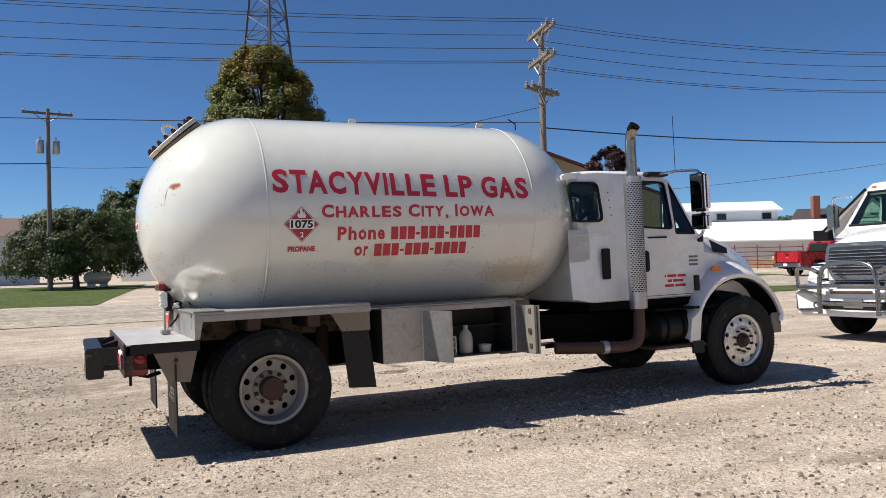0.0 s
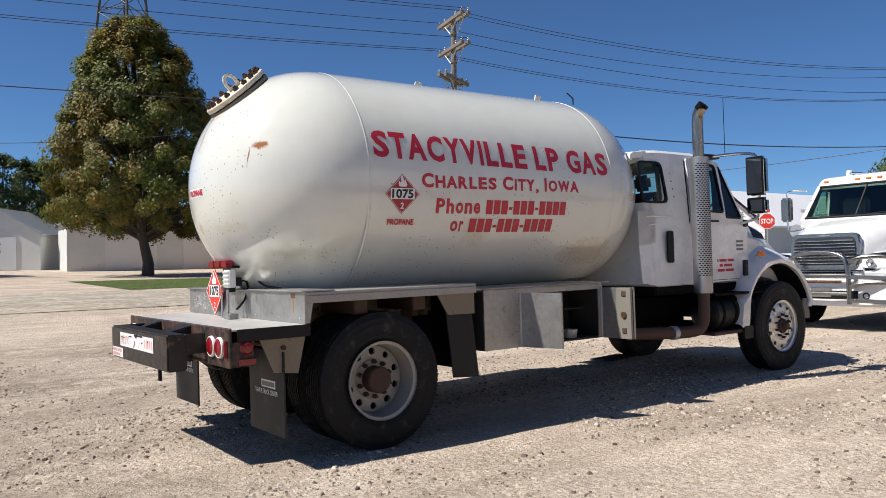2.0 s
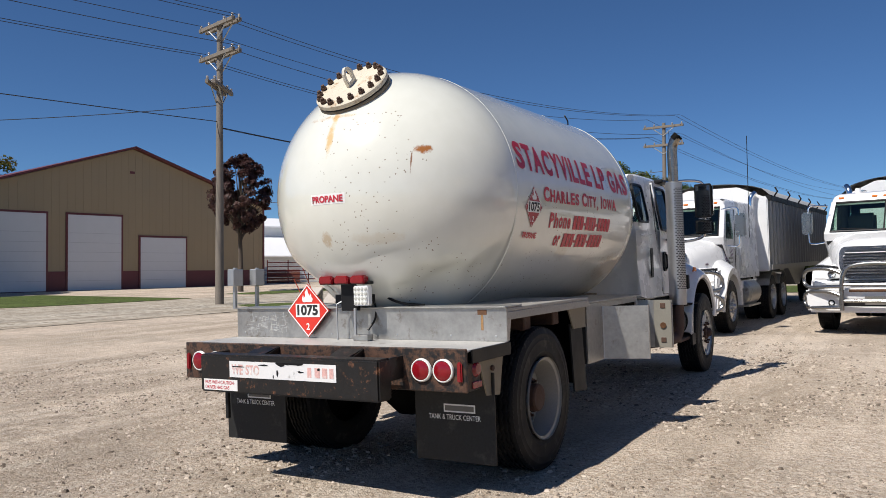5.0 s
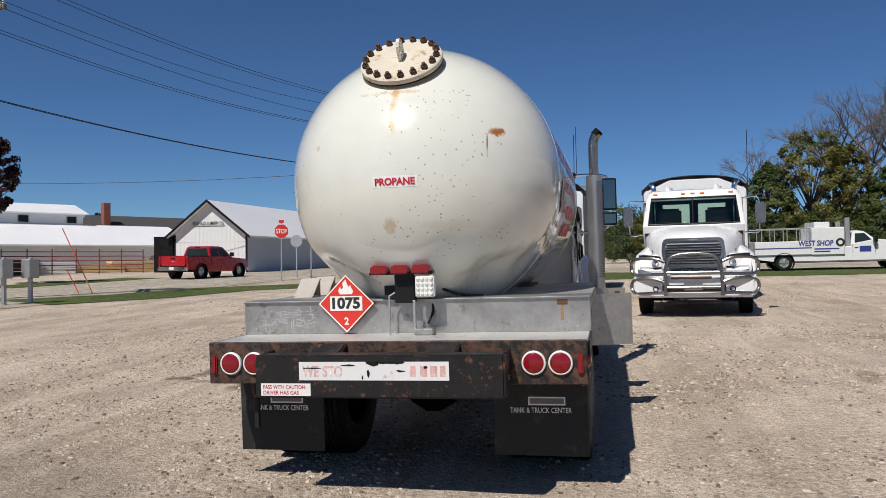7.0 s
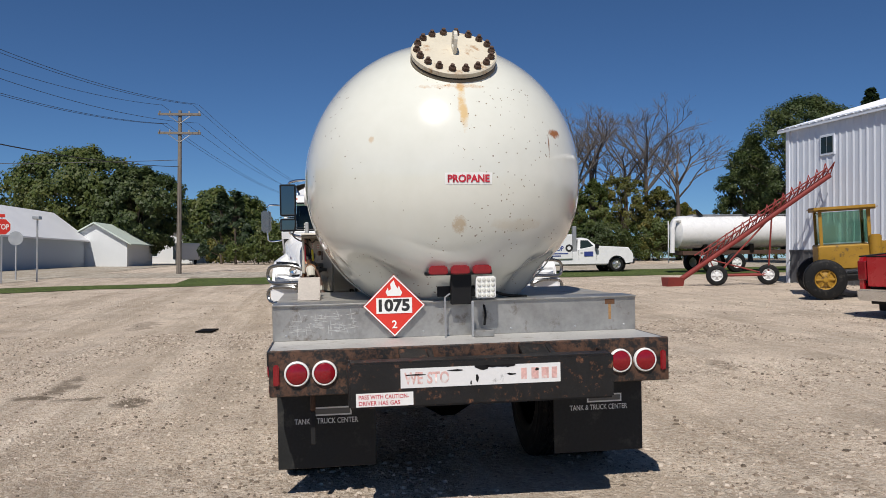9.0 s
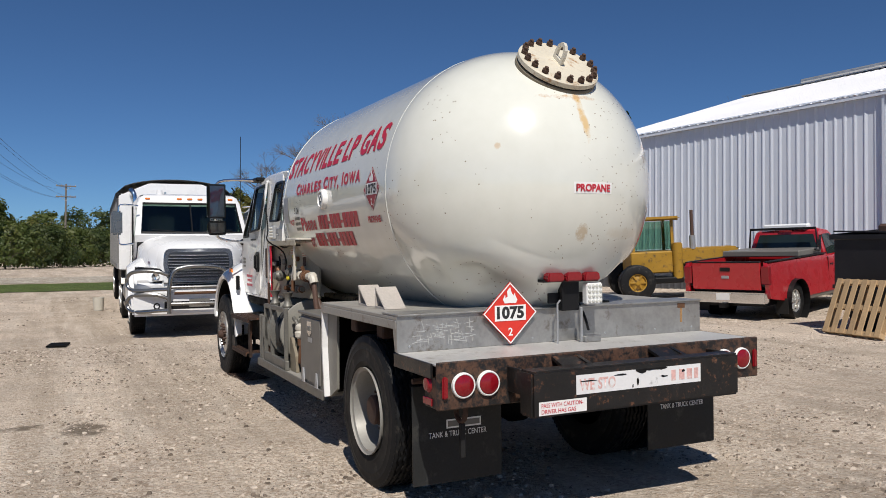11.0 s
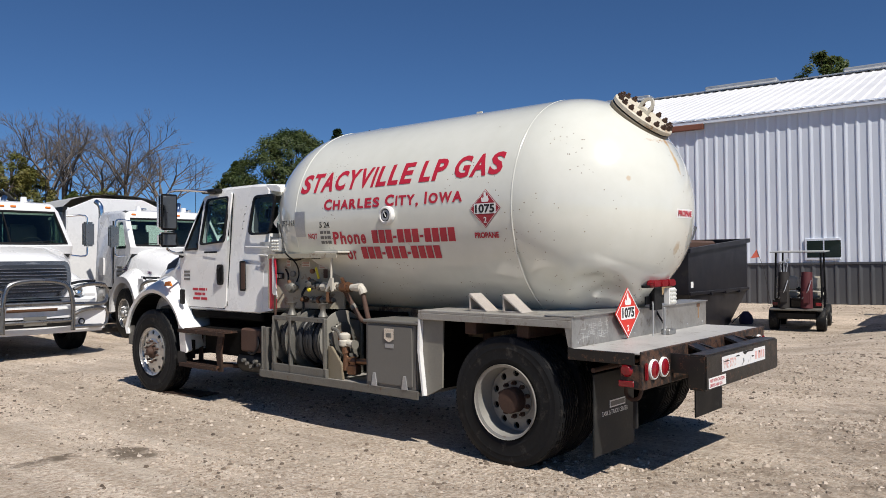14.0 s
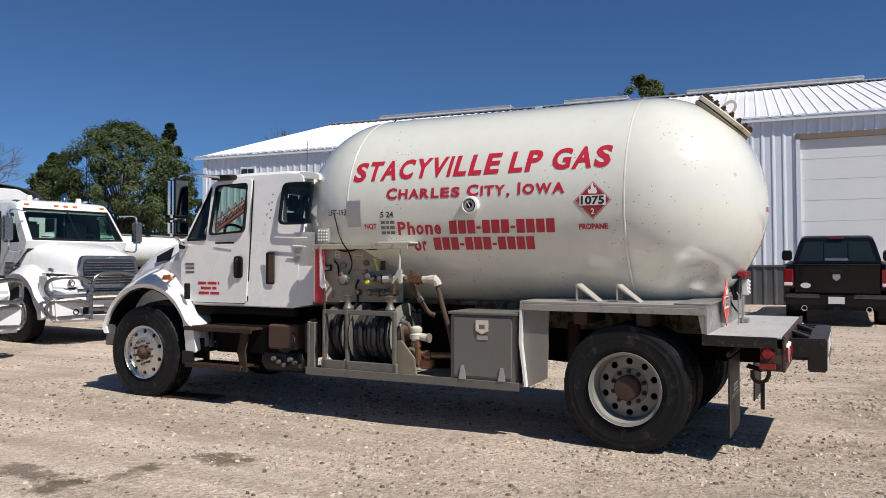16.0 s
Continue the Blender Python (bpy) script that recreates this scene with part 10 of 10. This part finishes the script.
for i, (x, y) in enumerate(((57.4, 0), (57, -4), (57.4, -9.3), (58, -14.2), (58.5, -19), (59, -24), (59.5, -30), (59.5, 4.0))):
    tree("shrub", "tangled green shrub at the foot of the thicket", x, y, 3.4, 3.0, 0.3, M_leaf_dark if i % 2 else M_leaf, 9000, 0.09, 60 + i, "bush", category="shrub", group="shrubs at the lot's end")
# tall trees behind the shed and the trailers
tree("broadleaf_tree", "tall green tree behind the shed corner", 45.4, -24.3, 11.6, 4.9, 1.6, M_leaf_dark, 70000, 0.085, 31, "round")
tree("broadleaf_tree", "tall green tree behind the shed corner", 52.9, -24.5, 9.9, 3.1, 1.4, M_leaf_dark, 42000, 0.085, 32, "oval")
tree("pine_tree", "dark evergreen behind the shed", 47.7, -31.0, 13.0, 4.0, 2.0, M_leaf_needle, 24000, 0.13, 33, "cone")
tree("broadleaf_tree", "tree top above the shed roof", 14.8, -52.8, 18.5, 4.5, 6.0, M_leaf, 36000, 0.11, 34, "round")
bare_tree(37.9, -36.2, 13.5, 4, 70, "thin bare tree behind the shed")
# far tree line across the fields
rng_far = random.Random(5)
for i in range(26):
    a = radians(-16 + i * 2.6)
    d = 125 + rng_far.random() * 40
    x, y = d * math.cos(a), 6 + d * math.sin(a)
    if a > 0.12 and i < 20:
        continue
    tree("field_tree", "distant tree on the field edge", x, y, 5 + rng_far.random() * 4, 5.0 + rng_far.random() * 3, 0.8, (M_leaf_dark, M_leaf, M_leaf_needle)[i % 3], 5000, 0.27, 80 + i, ("bush", "round", "cone")[i % 3], group="distant trees")
for i in range(16):
    a = radians(62 + i * 4.0)
    d = 150 + rng_far.random() * 40
    tree("field_tree", "distant tree beyond the town", d * math.cos(a), d * math.sin(a), 8 + rng_far.random() * 5, 7.5, 0.8, (M_leaf_dark, M_leaf)[i % 2], 5000, 0.32, 120 + i, "round", group="distant trees")
tree("evergreen_tree", "dark pointed evergreen across the road", 72.1, 16.3, 7.0, 2.6, 0.6, M_leaf_needle, 3500, 0.2, 91, "cone", group="evergreens")
tree("evergreen_tree", "dark pointed evergreen across the road", 79.1, 18.4, 7.5, 2.8, 0.6, M_leaf_needle, 3500, 0.2, 92, "cone", group="evergreens")
for i in range(7):
    tree("field_shrub", "low bush beyond the cross street", 73 + 5 * i, 14.3 - 2.2 * i, 4.0, 3.5, 0.3, M_leaf_dark if i % 2 else M_leaf, 7000, 0.12, 140 + i, "bush", category="shrub", group="far bushes")

# ---------------------------------------------------------------- poles, wires, tower
def power_pole(label, x, y, height, arms, yaw, transformers=0):
    t = thing("power_pole", label, "utility pole", "power poles", at=Matrix.Translation((x, y, ground_z(x, y))) @ Matrix.Rotation(radians(yaw), 4, "Z"))
    part("pole", C((0, 0, -0.3), (0, 0, height), 0.16, 0.10, seg=14), M_wood, t, "weathered grey wooden pole", smooth=True)
    for z, half, off, turn in [(*a, 0)[:4] for a in arms]:
        am = part("crossarm", B(-half, half, off - 0.06, off + 0.06, z - 0.07, z + 0.07, 0.01), M_wood, t)
        am.matrix_basis = Matrix.Rotation(radians(turn), 4, "Z")
        for s in (-1, 1):
            part("arm_brace", tube([(s * half * 0.55, off, z - 0.05), (0, off * 0.9, z - 0.55)], 0.025, 5), M_galv, am)
        for px in (-half * 0.92, -half * 0.45, half * 0.45, half * 0.92):
            part("insulator", lathe([(0.02, 0), (0.05, 0.03), (0.035, 0.06), (0.055, 0.09), (0.03, 0.13), (0, 0.14)], 10, "z", (px, off, z + 0.07)), M_porcelain, am)
    for k in range(transformers):
        s = -1 if k == 0 else 1
        can = part("transformer", lathe([(0, 0), (0.20, 0), (0.22, 0.04), (0.22, 0.70), (0.2, 0.76), (0.05, 0.80), (0, 0.80)], 18, "z", (s * 0.42, 0.1, height - 2.6)), M_galv, t, "grey can transformer", smooth=True)
        part("bushing", lathe([(0.03, 0), (0.05, 0.05), (0.03, 0.2), (0, 0.2)], 8, "z", (s * 0.42, 0.1, height - 1.8)), M_porcelain, can)
    return t


P1, P2, P0, P3, PL = (16.87, 25.82), (44.8, 17.0), (-37.4, 32.1), (111.7, 9.0), (-0.5, 51.4)
power_pole("tall double-arm power pole with braced crossarms", *P1, 10.25, ((10.1, 1.2, 0.13, 0), (10.1, 1.2, -0.13, 0), (9.0, 1.2, 0.13, 0), (9.0, 1.2, -0.13, 0), (7.83, 1.1, 0.13, -46), (7.83, 1.1, -0.13, -46)), 75)
power_pole("double-arm power pole beside the cross street", *P2, 9.75, ((9.5, 1.25, 0.12), (8.38, 1.25, 0.12)), 84)
power_pole("power pole down the road", *P0, 10.8, ((10.5, 1.2, 0.12), (9.1, 1.2, 0.12)), 84)
power_pole("power pole far down the road", *P3, 10.8, ((10.5, 1.2, 0.12), (9.1, 1.2, 0.12)), 84)
power_pole("power pole with two transformers and one crossarm", *PL, 10.6, ((10.35, 1.35, 0.12),), 10, 2)


def wire(a, b, sag, r=0.011, name="power_line"):
    a, b = Vector(a), Vector(b)
    pts = [a.lerp(b, k / 24) - Vector((0, 0, sag * 4 * (k / 24) * (1 - k / 24))) for k in range(25)]
    return tagged(part(name, tube(pts, r, 5), M_wire, None), "thin dark overhead wire between poles", "power line", "overhead wires")


def span(p, q, z, offs, sag, r=0.011):
    d = Vector((q[0] - p[0], q[1] - p[1], 0)).normalized()
    n = Vector((-d.y, d.x, 0))
    for o in offs:
        wire(Vector((*p, ground_z(*p) + z)) + n * o, Vector((*q, ground_z(*q) + z)) + n * o, sag, r)


for p, q in ((P0, P1), (P1, P2), (P2, P3)):
    za, zb = (10.28, 9.18) if P2 not in (p, q) else (10.1, 8.98)
    span(p, q, za, (-1.1, -0.75, 1.1), 1.0)
    span(p, q, zb, (-1.1, 0.8, 1.1), 1.0)
span(P0, P1, 6.6, (0.0,), 0.6, 0.015)
span(P1, P2, 6.4, (0.0, 0.12), 0.7, 0.014)
span(PL, P1, 7.2, (0.0,), 0.8, 0.014)
span(PL, (-60, 46), 7.4, (0.0, 0.2), 0.8, 0.018)
span(P2, (40, 62), 6.8, (0.0,), 0.8, 0.018)

M_tower = mat("dark_tower_steel", (0.07, 0.08, 0.10), 0.6, 0.3)
tower = thing("lattice_tower", "steel lattice tower behind the maple tree", "tower", at=Matrix.Translation((23.2, 95.4, 0.1)))
TH, TW0, TW1 = 46.0, 6.6, 0.9


def leg(k, z):
    w = TW0 + (TW1 - TW0) * z / TH
    a = radians(20 + 120 * k)
    return Vector((w * math.cos(a), w * math.sin(a), z))


for k in range(3):
    part("leg", C(leg(k, 0), leg(k, TH), 0.17, seg=8), M_tower, tower)
for i in range(16):
    z0, z1 = TH * i / 16, TH * (i + 1) / 16
    for k in range(3):
        part("brace", C(leg(k, z0), leg((k + 1) % 3, z1), 0.06, seg=6), M_tower, tower)
        part("brace", C(leg((k + 1) % 3, z0), leg(k, z1), 0.06, seg=6), M_tower, tower)
        part("girt", C(leg(k, z1), leg((k + 1) % 3, z1), 0.06, seg=6), M_tower, tower)
part("cable_mast", C((0, 0, 0), (0, 0, TH), 0.12, seg=8), M_tower, tower)

# ---------------------------------------------------------------- signs and small street things
def stop_sign(x, y, yaw):
    z = ground_z(x, y)
    t = thing("stop_sign", "red octagonal stop sign on a steel post", "road sign", at=Matrix.Translation((x, y, z)) @ Matrix.Rotation(radians(yaw), 4, "Z"))
    part("post", B(-0.03, 0.03, -0.03, 0.03, -0.2, 2.95), M_galv, t)
    pl = [(0.38 * math.cos(radians(22.5 + 45 * k)), 2.45 + 0.38 * math.sin(radians(22.5 + 45 * k))) for k in range(8)]
    pi = [(0.355 * math.cos(radians(22.5 + 45 * k)), 2.45 + 0.355 * math.sin(radians(22.5 + 45 * k))) for k in range(8)]
    face = part("sign_rim", prism(pl, -0.045, -0.035), M_signwhite, t)
    part("sign_face", prism(pi, -0.049, -0.046), M_redsign, face)
    part("stop_lettering", moved(text_mesh("STOP", 0.54, 0.24, 0, 0.02), Matrix(((1, 0, 0, -0.27), (0, 0, 1, -0.052), (0, 1, 0, 2.33), (0, 0, 0, 1)))), M_signwhite, face)
    part("red_topper", B(-0.12, 0.12, -0.05, 0.0, 2.86, 3.0), M_redsign, t)


stop_sign(32.6, 22.4, -62)
sg = thing("sign_post", "small round sign seen from behind on a post", "road sign", at=Matrix.Translation((36.6, 23.2, ground_z(36.6, 23.2))))
part("post", B(-0.03, 0.03, -0.03, 0.03, -0.2, 2.3), M_galv, sg)
part("plate", moved(lathe([(0, 0), (0.34, 0), (0.34, 0.01), (0, 0.01)], 24, "x"), Matrix.Translation((-0.05, 0, 2.0))), M_galv, sg)
sg2 = thing("lamp_post", "slim grey post with a small solar lamp", "lamp post", at=Matrix.Translation((34.6, 21.6, ground_z(34.6, 21.6))))
part("post", C((0, 0, -0.2), (0, 0, 2.9), 0.04, seg=10), M_galv, sg2)
part("lamp_head", B(-0.25, 0.15, -0.15, 0.15, 2.85, 3.0, 0.02), M_galv, sg2)
for x, y in ((16.0, 23.2), (15.3, 23.5)):
    mb = thing("utility_pedestal", "grey utility pedestal in the grass", "utility box", "utility pedestals", at=Matrix.Translation((x, y, ground_z(x, y))))
    part("stake", B(-0.05, 0.05, -0.05, 0.05, -0.1, 1.35), M_galv, mb)
    part("box", B(-0.22, 0.22, -0.14, 0.14, 0.75, 1.30, 0.02), M_galv, mb)
for x, y, s, k in ((19.7, 24.2, -0.45, 0.42), (20.4, 24.2, -0.25, 1.1)):
    gp_ = thing("guy_marker", "orange guy wire marker slanting from the verge", "marker", "guy markers", at=Matrix.Translation((x, y, ground_z(x, y))))
    part("rod", tube([(0, 0, -0.1), (s * 1.3 * k, 0.9 * k, 2.1 * k)], 0.017, 6), mat("orange_marker", (0.72, 0.12, 0.05), 0.5), gp_)
# far end of the street: a white house, a box trailer, bushes
fh, FM = gable_house("white_house", "small white house at the far end of the street", (112.0, 34.0, 0.5), Vector((0, -1, 0)), 9, 9.5, 3.0, 4.6, M_greywall, M_shingle)
for x in (2.2, 6.0):
    hw_ = part("window_frame", moved(B(x, x + 1.1, -0.06, 0.0, 1.0, 2.3), FM), M_sheet, fh)
    part("pane", moved(B(x + 0.1, x + 1.0, -0.07, -0.05, 1.1, 2.2), FM), M_glass, hw_)
ct = thing("cargo_trailer", "grey box trailer parked along the far street", "trailer", at=Matrix.Translation((84.0, 22.6, ground_z(84, 22.6))) @ Matrix.Rotation(radians(20), 4, "Z"))
part("box", B(-1.8, 1.8, -1.05, 1.05, 0.55, 2.3, 0.05, 2), M_greywall, ct)
part("drawbar", B(-2.9, -1.8, -0.06, 0.06, 0.45, 0.55), M_frame, ct)
for s in (1, -1):
    simple_wheel(ct, pose(0.0, s * 0.95, 0.36, 0, 0, 0 if s > 0 else 180), 0.36, 0.22, 0.2, M_galv)
for i, (x, y, h) in enumerate(((100, 15.5, 5.5), (101, 19.5, 4.5), (104, 23.0, 5.0), (96, 12.0, 5.0))):
    tree("field_shrub", "bushy green shrub along the far street", x, y, h, 3.4, 0.3, M_leaf_olive if i % 2 else M_leaf_dark, 7000, 0.16, 150 + i, "bush", category="shrub", group="far bushes")
# stacked lumber, rails and sheds in the yard
for i, (x, y, l, n, mt) in enumerate(((46.5, 42.5, 3.8, 3, M_lumber), (49.0, 40.8, 4.2, 4, M_lumber), (51.5, 39.6, 3.6, 6, M_wood), (44.0, 44.0, 2.6, 4, M_greywall), (42.0, 45.2, 2.6, 5, M_brick), (40.0, 46.4, 2.2, 6, M_greywall))):
    st = thing("lumber_stack", "stack of boards in the lumber yard", "lumber stack", "stacks in the yard", at=Matrix.Translation((x, y, ground_z(x, y))) @ Matrix.Rotation(radians(-37), 4, "Z"))
    for k in range(n):
        part("board_layer", B(-l / 2 + 0.1 * (k % 2), l / 2, -0.6, 0.6, 0.2 * k + 0.02, 0.2 * k + 0.18, 0.01), mt, st)
for i in range(3):
    gt = thing("rail_gate", "rust-red steel rail gate panel in the yard", "gate", "rail gates", at=Matrix.Translation((40.5 + 2.4 * i, 43.2 - 1.8 * i, ground_z(43, 41))) @ Matrix.Rotation(radians(-37), 4, "Z"))
    for z in (0.3, 0.6, 0.9, 1.2, 1.5):
        part("rail", tube([(-1.5, 0, z), (1.5, 0, z)], 0.03, 6), M_redsteel, gt)
    for x in (-1.5, 0, 1.5):
        part("post", tube([(x, 0, 0), (x, 0, 1.7)], 0.035, 6), M_redsteel, gt)
pt = thing("propane_bottle", "white farm propane tank on the grass", "gas tank", at=Matrix.Translation((2.2, 55.9, ground_z(2.2, 55.9))) @ Matrix.Rotation(radians(40), 4, "Z"))
part("tank", lathe([(0, 0.9), (0.3, 0.85), (0.42, 0.6), (0.42, -0.6), (0.3, -0.85), (0, -0.9)], 24, "x", (0, 0, 0.65)), M_white, pt, smooth=True)
for x in (-0.5, 0.5):
    part("foot", B(x - 0.06, x + 0.06, -0.3, 0.3, 0, 0.3), M_galv, pt)
part("dome", lathe([(0.14, 0), (0.14, 0.15), (0, 0.2)], 14, "z", (0, 0, 1.05)), M_white, pt, smooth=True)
# rusty drain grate under the cab and scraps on the gravel
gr_ = thing("drain_grate", "flat black steel grate lying on the gravel", "grate", at=on_lot(6.6, 8.96, 8))
for k in range(9):
    part("bar", B(-0.32, 0.32, -0.16 + k * 0.038, -0.150 + k * 0.038, 0.0, 0.012), M_step, gr_)
for x in (-0.32, 0.0, 0.30):
    part("cross_bar", B(x, x + 0.02, -0.16, 0.16, 0.0, 0.010), M_step, gr_)
for i, (x, y, yaw) in enumerate(((19.3, 10.0, 20), (11.33, 11.06, -10))):
    bk = thing("white_bucket" if i == 0 else "flat_board", ("white plastic bucket on the gravel" if i == 0 else "small flat dark board on the gravel"), "bucket" if i == 0 else "board", at=on_lot(x, y, yaw))
    if i == 0:
        part("body", lathe([(0, 0), (0.12, 0), (0.145, 0.34), (0.135, 0.34), (0.115, 0.02), (0, 0.02)], 18, "z"), M_plastic, bk, smooth=True)
        part("handle", tube([(0.145, 0, 0.3), (0.2, 0, 0.2), (0.16, 0, 0.12)], 0.006, 5), M_black, bk)
    else:
        part("board", B(-0.25, 0.25, -0.15, 0.15, 0, 0.025, 0.004), M_frame, bk)

# ---------------------------------------------------------------- loose gravel
def stones(count, seed, area, lo, hi, near):
    rng = np.random.RandomState(seed)
    verts, faces = [], []
    ring = [(math.cos(math.pi * k / 2), math.sin(math.pi * k / 2)) for k in range(4)]
    ico = [(c, d, -0.3) for c, d in ring] + [(0.58 * c, 0.58 * d, 1.0) for c, d in ring]
    tris = [(k, (k + 1) % 4, 4 + (k + 1) % 4, 4 + k) for k in range(4)] + [(4, 5, 6, 7)]
    x0, x1, y0, y1 = area
    for _ in range(count):
        x, y = rng.uniform(x0, x1), rng.uniform(y0, y1)
        if noise.noise((x * 0.55, y * 0.9, 5.0)) * 1.4 + 0.5 * noise.noise((x * 2.5, y * 2.5, 1.0)) + rng.uniform(-0.45, 0.45) < -0.05:
            continue
        s = lo + (hi - lo) * rng.random_sample() ** 6
        a = rng.uniform(0, 6.28)
        c, d = math.cos(a), math.sin(a)
        sx, sy, sz = s * rng.uniform(0.7, 1.3), s * rng.uniform(0.7, 1.3), s * rng.uniform(0.3, 0.6)
        z = ground_z(x, y) + 0.012 * (noise.noise((x * 0.9, y * 0.9, 0.0)) + 0.6 * noise.noise((x * 2.7, y * 2.7, 3.0))) + sz * 0.25
        k = len(verts)
        for px, py, pz in ico:
            jx = rng.uniform(0.75, 1.25)
            verts.append((x + (px * sx * c - py * sy * d) * jx, y + (px * sx * d + py * sy * c) * jx, z + pz * sz * (0.7 + 0.3 * jx)))
        faces += [tuple(k + i for i in f) for f in tris]
    me = bpy.data.meshes.new("gravel_stones")
    me.from_pydata(verts, [], faces)
    me.materials.append(near)
    return tagged(new("gravel_stones", me), "loose pale limestone chips scattered over the lot", "gravel", kind="stuff")


def chip_material():
    m = bpy.data.materials.new("limestone_chip_mix")
    m.use_nodes = True
    nt = m.node_tree
    geo = nt.nodes.new("ShaderNodeNewGeometry").outputs["Random Per Island"]
    nt.links.new(ramp(nt, geo, [(0.0, (0.095, 0.074, 0.056)), (0.25, (0.21, 0.165, 0.126)), (0.5, (0.38, 0.312, 0.248)), (1.0, (0.58, 0.50, 0.42))]), nt.nodes["Principled BSDF"].inputs["Base Color"])
    nt.nodes["Principled BSDF"].inputs["Roughness"].default_value = 0.9
    return m


M_chip = chip_material()
stones(135000, 7, (-4.5, 11, 1.0, 16.5), 0.006, 0.026, M_chip)
stones(12000, 8, (12, 26, -8, 22), 0.01, 0.035, M_chip)
stones(15000, 9, (-4, 14, -9, 1), 0.009, 0.03, M_chip)
